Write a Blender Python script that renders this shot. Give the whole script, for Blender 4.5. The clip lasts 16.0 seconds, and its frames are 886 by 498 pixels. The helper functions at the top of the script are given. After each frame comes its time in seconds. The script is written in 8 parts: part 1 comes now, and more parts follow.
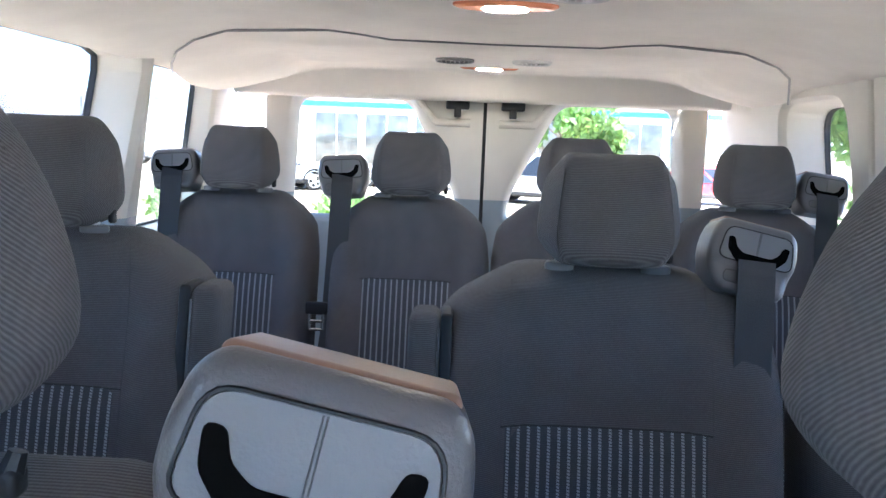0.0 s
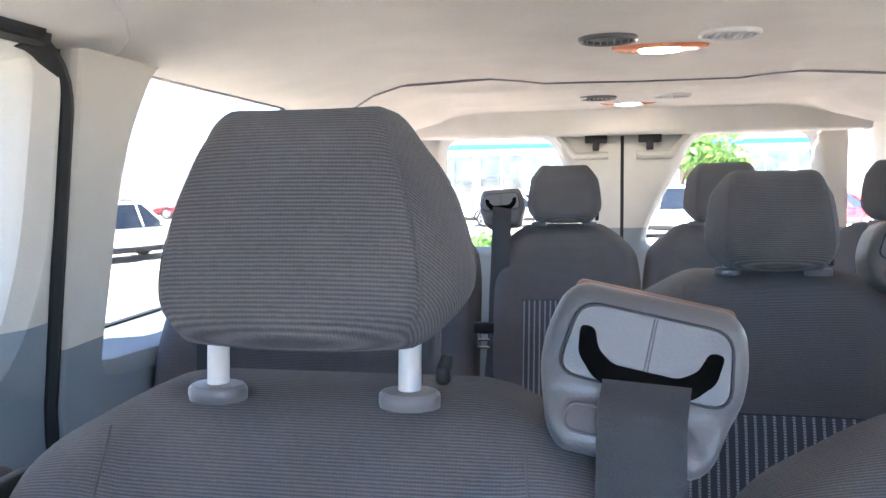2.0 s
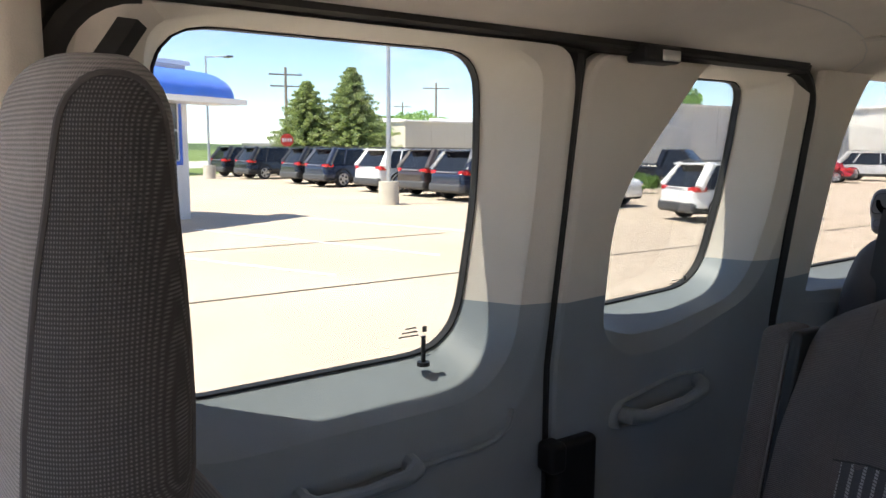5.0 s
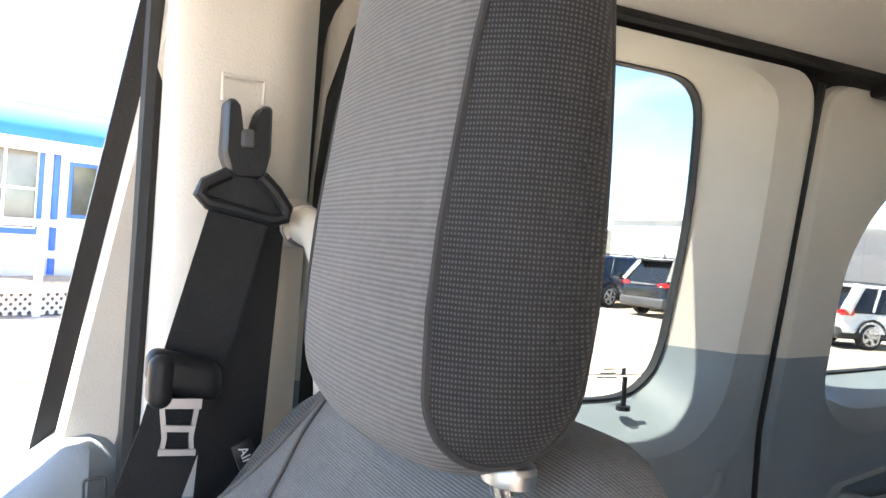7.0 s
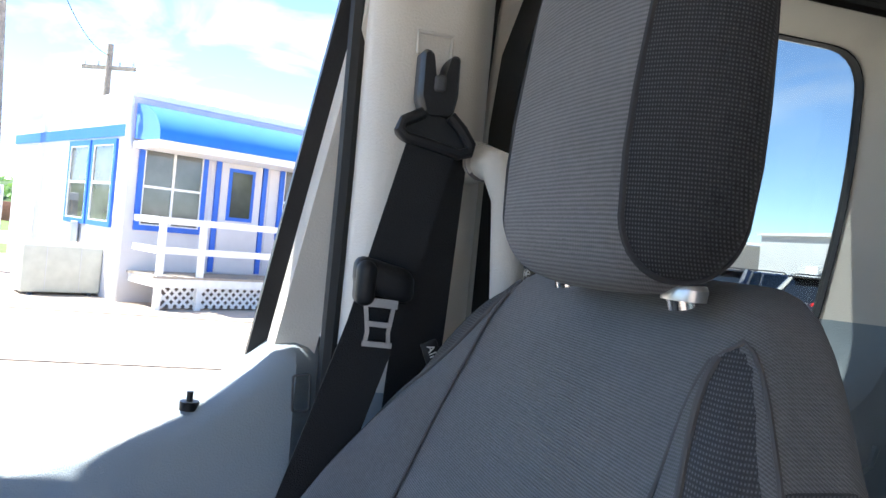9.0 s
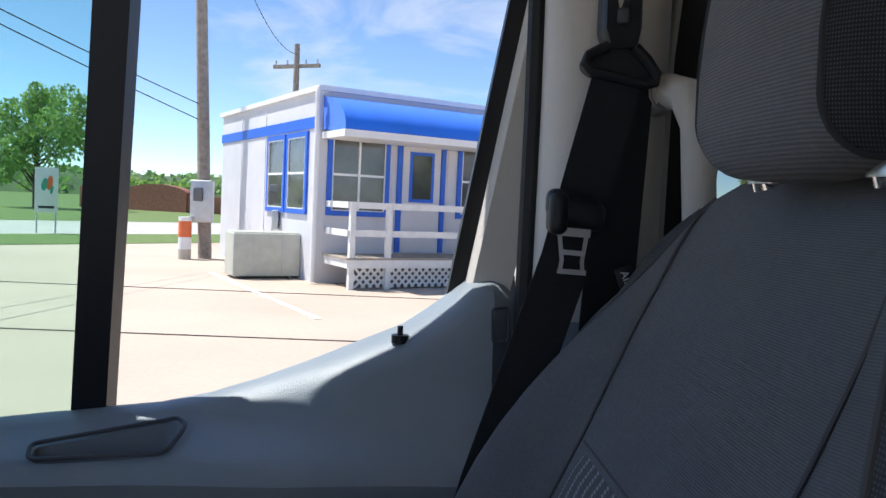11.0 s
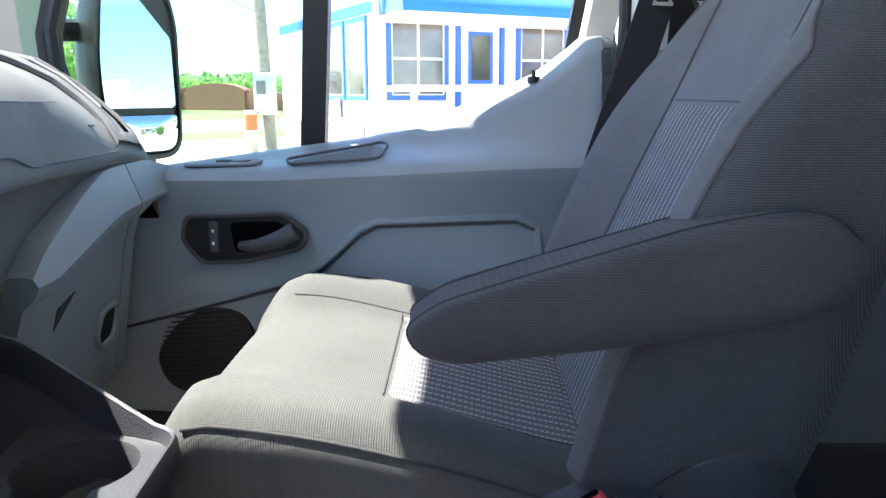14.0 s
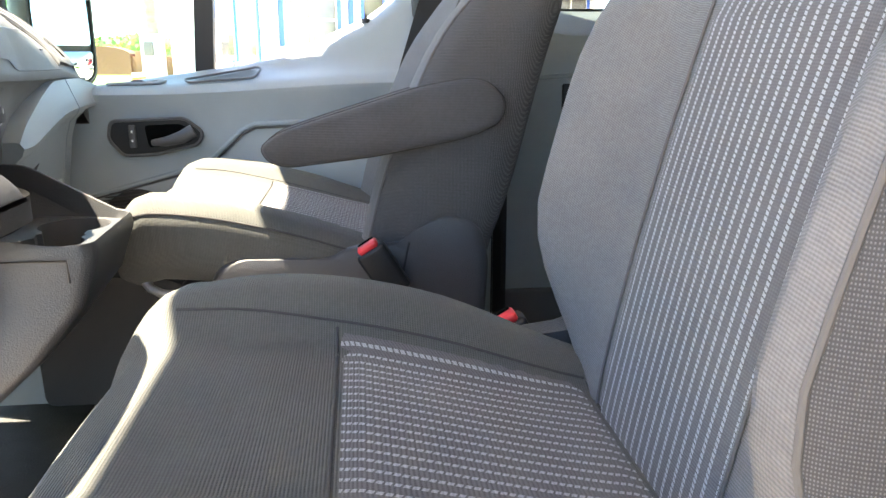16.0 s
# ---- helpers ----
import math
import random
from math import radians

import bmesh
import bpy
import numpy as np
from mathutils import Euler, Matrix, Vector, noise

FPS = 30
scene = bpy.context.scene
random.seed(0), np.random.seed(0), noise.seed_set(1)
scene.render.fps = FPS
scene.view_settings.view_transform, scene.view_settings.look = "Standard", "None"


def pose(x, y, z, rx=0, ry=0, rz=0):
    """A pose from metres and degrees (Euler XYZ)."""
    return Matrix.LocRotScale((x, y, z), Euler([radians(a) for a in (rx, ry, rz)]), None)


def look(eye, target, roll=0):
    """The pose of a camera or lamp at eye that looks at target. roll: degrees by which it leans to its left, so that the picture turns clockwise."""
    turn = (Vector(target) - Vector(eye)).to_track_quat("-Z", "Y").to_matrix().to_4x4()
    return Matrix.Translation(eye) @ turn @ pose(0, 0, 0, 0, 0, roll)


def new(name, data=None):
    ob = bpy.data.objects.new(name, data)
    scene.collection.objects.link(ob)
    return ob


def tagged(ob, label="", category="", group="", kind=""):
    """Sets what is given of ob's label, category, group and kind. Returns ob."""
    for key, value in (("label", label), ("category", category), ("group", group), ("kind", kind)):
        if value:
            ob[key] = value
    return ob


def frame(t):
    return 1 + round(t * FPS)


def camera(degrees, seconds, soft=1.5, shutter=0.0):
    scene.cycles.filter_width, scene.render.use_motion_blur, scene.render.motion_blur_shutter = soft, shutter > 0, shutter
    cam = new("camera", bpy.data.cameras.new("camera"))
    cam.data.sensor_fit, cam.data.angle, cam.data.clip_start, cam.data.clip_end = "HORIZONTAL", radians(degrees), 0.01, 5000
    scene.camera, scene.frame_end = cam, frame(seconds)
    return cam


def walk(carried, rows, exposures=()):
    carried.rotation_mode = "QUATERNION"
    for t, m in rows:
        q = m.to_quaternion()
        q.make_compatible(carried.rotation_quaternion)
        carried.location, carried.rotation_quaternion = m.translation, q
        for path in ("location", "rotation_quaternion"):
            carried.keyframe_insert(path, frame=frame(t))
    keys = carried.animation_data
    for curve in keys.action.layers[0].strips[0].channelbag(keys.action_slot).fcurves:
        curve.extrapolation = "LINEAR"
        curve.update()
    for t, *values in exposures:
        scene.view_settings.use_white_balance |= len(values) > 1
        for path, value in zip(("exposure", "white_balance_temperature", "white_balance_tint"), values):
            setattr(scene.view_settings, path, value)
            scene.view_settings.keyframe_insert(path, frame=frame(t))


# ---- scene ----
cam = camera(60.4, 16.0)
PATH = [
    (0, (-0.051, 0.363, 1.229), (-0.108, 2.343, 0.953), 2.2),
    (0.5, (-0.105, 0.278, 1.202), (-0.319, 2.251, 0.961), 1.1),
    (1, (-0.102, 0.22, 1.157), (-0.406, 2.19, 0.997), 0.4),
    (1.5, (-0.123, 0.184, 1.156), (-0.482, 2.147, 1.023), -0.4),
    (2, (-0.14, 0.17, 1.212), (-0.502, 2.129, 1.037), -0.8),
    (2.5, (-0.115, 0.114, 1.228), (-0.5, 2.067, 1.032), -1.4),
    (3, (-0.094, 0.016, 1.235), (-0.659, 1.919, 0.991), -3.6),
    (3.5, (-0.1, -0.132, 1.256), (-1.043, 1.611, 0.987), -4.7),
    (4, (-0.077, -0.222, 1.233), (-1.307, 1.326, 0.936), -3.7),
    (4.5, (-0.05, -0.302, 1.228), (-1.507, 1.032, 0.914), -1.2),
    (5, (-0.013, -0.364, 1.252), (-1.623, 0.791, 0.981), 0.3),
    (5.2, (-0.003, -0.393, 1.249), (-1.655, 0.709, 1.01), 1.2),
    (7.3, (-0.124, -0.439, 1.12), (-1.916, 0.449, 1.107), 4.2),
    (7.5, (-0.122, -0.43, 1.113), (-1.915, 0.457, 1.082), 3.9),
    (8, (-0.098, -0.451, 1.095), (-1.925, 0.361, 1.068), 4.5),
    (8.5, (-0.061, -0.478, 1.079), (-1.948, 0.185, 1.068), 5.2),
    (9, (-0.056, -0.489, 1.0675), (-1.975, 0.074, 1.0474), 5.6),
    (9.5, (-0.048, -0.505, 1.0385), (-2.023, -0.195, 0.9886), 6.6),
    (9.7, (-0.041, -0.5, 1.036), (-2.031, -0.312, 0.9704), 6.4),
    (11.8, (0.007, -0.515, 1.018), (-1.986, -0.435, 0.879), 1.2),
    (12, (0.031, -0.526, 1.003), (-1.962, -0.498, 0.846), 1.6),
    (12.5, (0.132, -0.538, 0.978), (-1.855, -0.529, 0.753), 1.9),
    (13, (0.224, -0.559, 0.94), (-1.753, -0.518, 0.642), 2.0),
    (13.5, (0.247, -0.568, 0.898), (-1.72, -0.614, 0.544), 1.4),
    (14, (0.313, -0.607, 0.876), (-1.645, -0.648, 0.474), -0.1),
    (14.5, (0.436, -0.62, 0.891), (-1.521, -0.605, 0.48), -1.7),
    (15, (0.618, -0.573, 0.916), (-1.341, -0.513, 0.519), -1.6),
    (15.5, (0.757, -0.545, 0.884), (-1.196, -0.416, 0.472), -1.1),
    (16, (0.777, -0.521, 0.827), (-1.151, -0.312, 0.335), -0.2),
]
EXPOSURES = [
    (0, 4.17, 5800, 14), (0.5, 4.3, 5900, 14), (1.0, 4.66, 6000, 14), (1.5, 4.52, 6000, 15), (2.0, 4.42, 6100, 16), (2.5, 4.2, 6150, 16), (3.2, 4.05, 6200, 14), (3.5, 3.7, 6250, 12),
    (4.0, 3.26, 6900, 15), (4.5, 2.6, 7000, 14), (5.0, 2.3, 7250, 18), (5.2, 2.2, 7250, 18), (7.3, 3.28, 7000, 12), (8.3, 3.05, 6900, 12), (9.0, 2.0, 6150, 9), (9.5, 1.46, 6250, 9), (9.7, 1.26, 6250, 9),
    (12.0, 0.6, 6100, 12), (12.5, 0.65, 6100, 12), (13.0, 1.25, 5700, 10), (13.5, 1.84, 5800, 8), (14.0, 2.75, 6350, 9), (14.5, 3.05, 6500, 9), (15.0, 3.05, 6600, 9), (15.5, 3.0, 6800, 8), (16.0, 3.76, 8000, 8),
]
walk(cam, [(t, look(eye, target, roll)) for t, eye, target, roll in PATH], EXPOSURES)

# ---------------------------------------------------------------- light
world = bpy.data.worlds.new("world")
scene.world = world
world.use_nodes = True
wn = world.node_tree
sky = wn.nodes.new("ShaderNodeTexSky")
sky.sky_type, sky.sun_disc = "NISHITA", False
SUN_EL, SUN_AZ = 62.0, 193.0  # azimuth: degrees from +y turning to +x
sky.sun_elevation, sky.sun_rotation = radians(SUN_EL), radians(SUN_AZ)
sky.dust_density, sky.ozone_density, sky.air_density = 0.0, 3.0, 0.8
sky.altitude = 1500
# thin streaks of cloud
tc = wn.nodes.new("ShaderNodeTexCoord")
mp = wn.nodes.new("ShaderNodeMapping")
mp.inputs["Scale"].default_value = (1.2, 2.2, 6.0)
mp.inputs["Rotation"].default_value = (0.2, 0.0, 0.5)
cn = wn.nodes.new("ShaderNodeTexNoise")
cn.inputs["Scale"].default_value, cn.inputs["Detail"].default_value = 1.7, 7.0
cn.inputs["Roughness"].default_value, cn.inputs["Distortion"].default_value = 0.55, 0.8
cr = wn.nodes.new("ShaderNodeValToRGB")
cr.color_ramp.elements[0].position, cr.color_ramp.elements[1].position = 0.53, 0.85
mx = wn.nodes.new("ShaderNodeMixRGB")
mx.inputs[2].default_value = (4.6, 4.8, 5.1, 1)
wn.links.new(tc.outputs["Generated"], mp.inputs["Vector"])
wn.links.new(mp.outputs[0], cn.inputs["Vector"])
wn.links.new(cn.outputs["Fac"], cr.inputs[0])
wn.links.new(cr.outputs[0], mx.inputs[0])
wn.links.new(sky.outputs[0], mx.inputs[1])
wn.links.new(mx.outputs[0], wn.nodes["Background"].inputs[0])
wn.nodes["Background"].inputs[1].default_value = 0.125

sun_data = bpy.data.lights.new("sun", "SUN")
sun_data.energy, sun_data.angle, sun_data.color = 4.5, radians(0.55), (1.0, 0.95, 0.87)
sun = new("sun", sun_data)
sun_dir = Vector((math.sin(radians(SUN_AZ)) * math.cos(radians(SUN_EL)), math.cos(radians(SUN_AZ)) * math.cos(radians(SUN_EL)), math.sin(radians(SUN_EL))))
sun.matrix_world = look(sun_dir * 60, (0, 0, 0))


# ---------------------------------------------------------------- materials
def material(name, color, rough=0.6, metal=0.0, vary=0.12, vscale=8.0, grain=0.0, gscale=300.0, spec=0.5, sheen=0.0, coat=0.0, emit=0.0, transmission=0.0):
    """A principled material with soft blotches of tone and a fine grain in colour and relief."""
    m = bpy.data.materials.new(name)
    m.use_nodes = True
    nt = m.node_tree
    b = nt.nodes["Principled BSDF"]
    b.inputs["Roughness"].default_value, b.inputs["Metallic"].default_value = rough, metal
    b.inputs["Specular IOR Level"].default_value = spec
    b.inputs["Coat Weight"].default_value = coat
    b.inputs["Sheen Weight"].default_value = sheen
    b.inputs["Transmission Weight"].default_value = transmission
    b.inputs["Base Color"].default_value = (*color, 1)
    if emit:
        b.inputs["Emission Color"].default_value = (*color, 1)
        b.inputs["Emission Strength"].default_value = emit
    co = nt.nodes.new("ShaderNodeTexCoord")
    if vary:
        n1 = nt.nodes.new("ShaderNodeTexNoise")
        n1.inputs["Scale"].default_value, n1.inputs["Detail"].default_value = vscale, 5
        rmp = nt.nodes.new("ShaderNodeMapRange")
        rmp.inputs[1].default_value, rmp.inputs[2].default_value = 0.3, 0.7
        rmp.inputs[3].default_value, rmp.inputs[4].default_value = 1 - vary, 1 + vary
        mul = nt.nodes.new("ShaderNodeVectorMath")
        mul.operation = "SCALE"
        mul.inputs[0].default_value = color
        nt.links.new(co.outputs["Object"], n1.inputs["Vector"])
        nt.links.new(n1.outputs["Fac"], rmp.inputs[0])
        nt.links.new(rmp.outputs[0], mul.inputs["Scale"])
        nt.links.new(mul.outputs[0], b.inputs["Base Color"])
        rr = nt.nodes.new("ShaderNodeMapRange")
        rr.inputs[3].default_value, rr.inputs[4].default_value = max(rough - 0.08, 0), min(rough + 0.08, 1)
        nt.links.new(n1.outputs["Fac"], rr.inputs[0])
        nt.links.new(rr.outputs[0], b.inputs["Roughness"])
    if grain:
        n2 = nt.nodes.new("ShaderNodeTexNoise")
        n2.inputs["Scale"].default_value, n2.inputs["Detail"].default_value = gscale, 3
        bp = nt.nodes.new("ShaderNodeBump")
        bp.inputs["Strength"].default_value, bp.inputs["Distance"].default_value = grain, 0.002
        nt.links.new(co.outputs["Object"], n2.inputs["Vector"])
        nt.links.new(n2.outputs["Fac"], bp.inputs["Height"])
        nt.links.new(bp.outputs[0], b.inputs["Normal"])
    return m


def nodes_of(m):
    return m.node_tree, m.node_tree.nodes["Principled BSDF"]


def math_node(nt, op, a, b=None, c=None):
    n = nt.nodes.new("ShaderNodeMath")
    n.operation = op
    for i, v in enumerate((a, b, c)):
        if v is None:
            continue
        if isinstance(v, (int, float)):
            n.inputs[i].default_value = v
        else:
            nt.links.new(v, n.inputs[i])
    return n.outputs[0]


def fabric(name, color, rib=420.0, contrast=0.13, stripes=False, pitch=0.0136, dash_len=0.0052, axis="zy", cross=0.25, dots=False, pale=0.85):
    """Ribbed woven seat cloth: pale threads in rows over a darker ground. axis: along what the rows are counted;
    dots: an open mesh instead; stripes: lines of pale stitched dashes along the seat's length."""
    m = material(name, color, rough=0.9, vary=0.0, spec=0.2, sheen=0.06)
    nt, b = nodes_of(m)
    co = nt.nodes.new("ShaderNodeTexCoord")
    sp = nt.nodes.new("ShaderNodeSeparateXYZ")
    nt.links.new(co.outputs["Object"], sp.inputs[0])
    x, y, z = sp.outputs
    along = {"z": z, "y": y, "x": x, "zy": math_node(nt, "ADD", z, y)}[axis]
    over = math_node(nt, "ADD", x, y) if axis == "z" else x
    wob = nt.nodes.new("ShaderNodeTexNoise")
    wob.inputs["Scale"].default_value, wob.inputs["Detail"].default_value = 11.0, 5
    nt.links.new(co.outputs["Object"], wob.inputs["Vector"])
    fuzz = nt.nodes.new("ShaderNodeTexNoise")
    fuzz.inputs["Scale"].default_value, fuzz.inputs["Detail"].default_value = 260.0, 2
    nt.links.new(co.outputs["Object"], fuzz.inputs["Vector"])
    rows = math_node(nt, "SINE", math_node(nt, "ADD", math_node(nt, "MULTIPLY", along, rib * 2 * math.pi), math_node(nt, "MULTIPLY", fuzz.outputs["Fac"], 1.6)))
    cols = math_node(nt, "SINE", math_node(nt, "MULTIPLY", over, rib * (1.0 if dots else 1.3) * 2 * math.pi))
    if dots:
        half_up = lambda v: math_node(nt, "ADD", math_node(nt, "MULTIPLY", v, 0.5), 0.5)  # noqa: E731
        weave = math_node(nt, "SUBTRACT", math_node(nt, "MULTIPLY", math_node(nt, "POWER", math_node(nt, "MULTIPLY", half_up(rows), half_up(cols)), 1.5), 3.4), 0.55)
    else:
        weave = math_node(nt, "ADD", math_node(nt, "MULTIPLY", rows, 1.0 - cross), math_node(nt, "MULTIPLY", cols, cross))
    tone = math_node(nt, "ADD", math_node(nt, "MULTIPLY", weave, contrast), math_node(nt, "ADD", math_node(nt, "MULTIPLY", wob.outputs["Fac"], 0.5), 0.75))
    tone = math_node(nt, "MULTIPLY", tone, math_node(nt, "ADD", math_node(nt, "MULTIPLY", fuzz.outputs["Fac"], 0.3), 0.85))
    sc = nt.nodes.new("ShaderNodeVectorMath")
    sc.operation = "SCALE"
    sc.inputs[0].default_value = color
    nt.links.new(tone, sc.inputs["Scale"])
    out = sc.outputs[0]
    if stripes:
        u = math_node(nt, "FRACT", math_node(nt, "DIVIDE", x, pitch))
        line = math_node(nt, "LESS_THAN", math_node(nt, "ABSOLUTE", math_node(nt, "SUBTRACT", u, 0.5)), 0.15)
        slant = math_node(nt, "ADD", along, math_node(nt, "MULTIPLY", x, 0.35))
        dash = math_node(nt, "LESS_THAN", math_node(nt, "FRACT", math_node(nt, "DIVIDE", slant, dash_len)), 0.72)
        mask = math_node(nt, "MULTIPLY", math_node(nt, "MULTIPLY", line, dash), pale)
        mixc = nt.nodes.new("ShaderNodeMixRGB")
        mixc.inputs[2].default_value = (0.36, 0.37, 0.39, 1)
        nt.links.new(mask, mixc.inputs[0])
        nt.links.new(out, mixc.inputs[1])
        out = mixc.outputs[0]
    nt.links.new(out, b.inputs["Base Color"])
    bp = nt.nodes.new("ShaderNodeBump")
    bp.inputs["Strength"].default_value, bp.inputs["Distance"].default_value = 0.35, 0.001
    nt.links.new(weave, bp.inputs["Height"])
    nt.links.new(bp.outputs[0], b.inputs["Normal"])
    return m


M_CLOTH = fabric("charcoal_cloth", (0.104, 0.098, 0.100), rib=330, contrast=0.33, axis="zy", cross=0.12)
M_CUSHION = fabric("charcoal_cushion_cloth", (0.104, 0.098, 0.100), rib=330, contrast=0.35, axis="y", cross=0.12)
# front backs: seat cloth lightened for the windscreen light they face
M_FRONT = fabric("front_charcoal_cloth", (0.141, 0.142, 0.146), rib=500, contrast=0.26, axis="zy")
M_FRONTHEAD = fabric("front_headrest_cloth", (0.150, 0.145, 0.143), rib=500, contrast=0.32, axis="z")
# same cloth in a darker copy, to hold down the sun on the cushions
M_FRONTSEAT = fabric("front_cushion_cloth_dimmed", (0.076, 0.079, 0.075), rib=520, contrast=0.20, axis="y")
M_POST = material("pale_post_sleeve", (0.52, 0.51, 0.50), 0.45, vary=0.06)
M_SIDE = fabric("charcoal_mesh_cloth", (0.040, 0.040, 0.042), rib=560, contrast=0.55, axis="z", dots=True)
M_BOLSTER = fabric("bolster_cloth", (0.132, 0.133, 0.137), rib=500, contrast=0.24, axis="zy")
M_ARM = fabric("armrest_cloth", (0.066, 0.067, 0.072), rib=520, contrast=0.15, axis="z")
M_SHOULDER = fabric("shoulder_mesh_cloth", (0.066, 0.067, 0.071), rib=560, contrast=0.42, axis="z", dots=True)
M_WELT = material("dark_piping_cloth", (0.085, 0.083, 0.083), 0.85, vary=0.1)
M_STRIPE = fabric("striped_cloth", (0.072, 0.074, 0.082), rib=330, stripes=True)
M_SEAM = material("seam_thread", (0.036, 0.035, 0.037), 0.9, vary=0.0)
M_BEIGE = material("light_trim_plastic", (0.61, 0.575, 0.52), 0.55, vary=0.04, grain=0.25, gscale=500, spec=0.4)
M_FACE = material("pale_grey_plastic", (0.138, 0.138, 0.144), 0.46, vary=0.05, grain=0.15, gscale=500)
# brown tint reflected on the belt guides' tops, as a base colour
M_BROWN = material("brown_top_tint", (0.25, 0.150, 0.110), 0.40, vary=0.06, grain=0.15, gscale=500)
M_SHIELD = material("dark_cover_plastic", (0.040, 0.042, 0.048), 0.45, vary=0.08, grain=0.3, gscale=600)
M_SLATE = material("slate_trim_plastic", (0.234, 0.274, 0.300), 0.40, vary=0.06, grain=0.3, gscale=600, spec=0.45)
M_HEADLINER = material("headliner_cloth", (0.74, 0.70, 0.645), 0.95, vary=0.05, grain=0.35, gscale=900, spec=0.1)
M_BLACK = material("black_plastic", (0.012, 0.013, 0.015), 0.45, vary=0.1, grain=0.15, spec=0.35)
# near-black fill: the shade inside slots and recesses, put into the colour
M_PITSHADE = material("opening_shade", (0.004, 0.004, 0.004), 1.0, vary=0.0, spec=0.0)
M_RUBBER = material("black_rubber", (0.012, 0.012, 0.012), 0.65, vary=0.15)
M_DARK = material("charcoal_plastic", (0.068, 0.069, 0.074), 0.48, vary=0.08, grain=0.3, gscale=600)
M_CONSOLE = material("console_plastic", (0.039, 0.041, 0.045), 0.42, vary=0.08, grain=0.3, gscale=600)
M_GREY = material("grey_plastic", (0.120, 0.118, 0.124), 0.32, vary=0.06, grain=0.2, gscale=500)
M_MATTE = material("matte_dark_plastic", (0.035, 0.036, 0.040), 0.72, vary=0.08, grain=0.3, gscale=600, spec=0.3)
M_WEB = material("belt_webbing", (0.026, 0.027, 0.030), 0.6, vary=0.1, vscale=30, grain=0.5, gscale=800)
M_WEBDARK = material("dark_belt_webbing", (0.012, 0.013, 0.015), 0.65, vary=0.1, vscale=30, grain=0.5, gscale=800, spec=0.3)
M_CHROME = material("bright_metal", (0.72, 0.72, 0.74), 0.22, metal=1.0, vary=0.05)
M_STEEL = material("brushed_steel", (0.55, 0.55, 0.56), 0.35, metal=1.0, vary=0.08)
M_RED = material("red_button", (0.75, 0.03, 0.04), 0.4, vary=0.05)
M_CARPET = material("dark_floor_mat", (0.035, 0.036, 0.038), 0.9, vary=0.25, vscale=20, grain=0.6, gscale=250)
M_WHITE = material("white_paint", (0.78, 0.78, 0.77), 0.4, vary=0.05, vscale=2)
M_AMBER = material("amber_lens", (0.70, 0.26, 0.14), 0.25, vary=0.05)
M_LAMP = material("lamp_glow", (1.0, 0.90, 0.72), 0.4, vary=0.0, emit=9.0)


def glass_material(name, tint=(0.97, 0.99, 0.985), rough=0.0):
    m = bpy.data.materials.new(name)
    m.use_nodes = True
    nt = m.node_tree
    nt.nodes.clear()
    out = nt.nodes.new("ShaderNodeOutputMaterial")
    tr = nt.nodes.new("ShaderNodeBsdfTransparent")
    tr.inputs[0].default_value = (*tint, 1)
    gl = nt.nodes.new("ShaderNodeBsdfGlossy")
    gl.inputs["Roughness"].default_value = 0.02
    fr = nt.nodes.new("ShaderNodeFresnel")
    fr.inputs[0].default_value = 1.4
    mix = nt.nodes.new("ShaderNodeMixShader")
    nt.links.new(math_node(nt, "MULTIPLY", fr.outputs[0], 0.35), mix.inputs[0])
    nt.links.new(tr.outputs[0], mix.inputs[1])
    nt.links.new(gl.outputs[0], mix.inputs[2])
    nt.links.new(mix.outputs[0], out.inputs[0])
    return m


M_DASH = material("dash_plastic", (0.140, 0.143, 0.144), 0.6, vary=0.05, grain=0.4, gscale=500, spec=0.35)
M_DARKLEATHER = material("grey_leather", (0.046, 0.044, 0.042), 0.5, vary=0.1, grain=0.25, gscale=600)
M_VENT = material("pale_vent_plastic", (0.60, 0.59, 0.57), 0.45, vary=0.04)
M_MIRROR = material("mirror_glass", (0.50, 0.53, 0.56), 0.01, metal=1.0, vary=0.0)
M_GLASS = glass_material("window_glass")
M_GLASS_DARK = glass_material("privacy_glass", (0.60, 0.635, 0.63))
M_GLASS_REAR = glass_material("rear_privacy_glass", (0.62, 0.645, 0.64))
M_GLASS_GREEN = glass_material("green_tinted_glass", (0.80, 0.92, 0.87))


# ---------------------------------------------------------------- mesh tools
def part(name, bm, mat, parent=None, label="", place=None, sharp=35):
    me = bpy.data.meshes.new(name)
    bmesh.ops.recalc_face_normals(bm, faces=bm.faces)
    bm.to_mesh(me)
    bm.free()
    me.polygons.foreach_set("use_smooth", [True] * len(me.polygons))
    me.set_sharp_from_angle(angle=radians(sharp))
    me.materials.append(mat)
    ob = new(name, me)
    if place is not None:
        ob.matrix_basis = place
    if parent is not None:
        ob.parent = parent
    if label:
        ob["label"] = label
    return ob


def thing(name, m, label, category, group="", kind=""):
    ob = new(name)
    ob.empty_display_size = 0.1
    ob.matrix_basis = m
    return tagged(ob, label, category, group, kind)


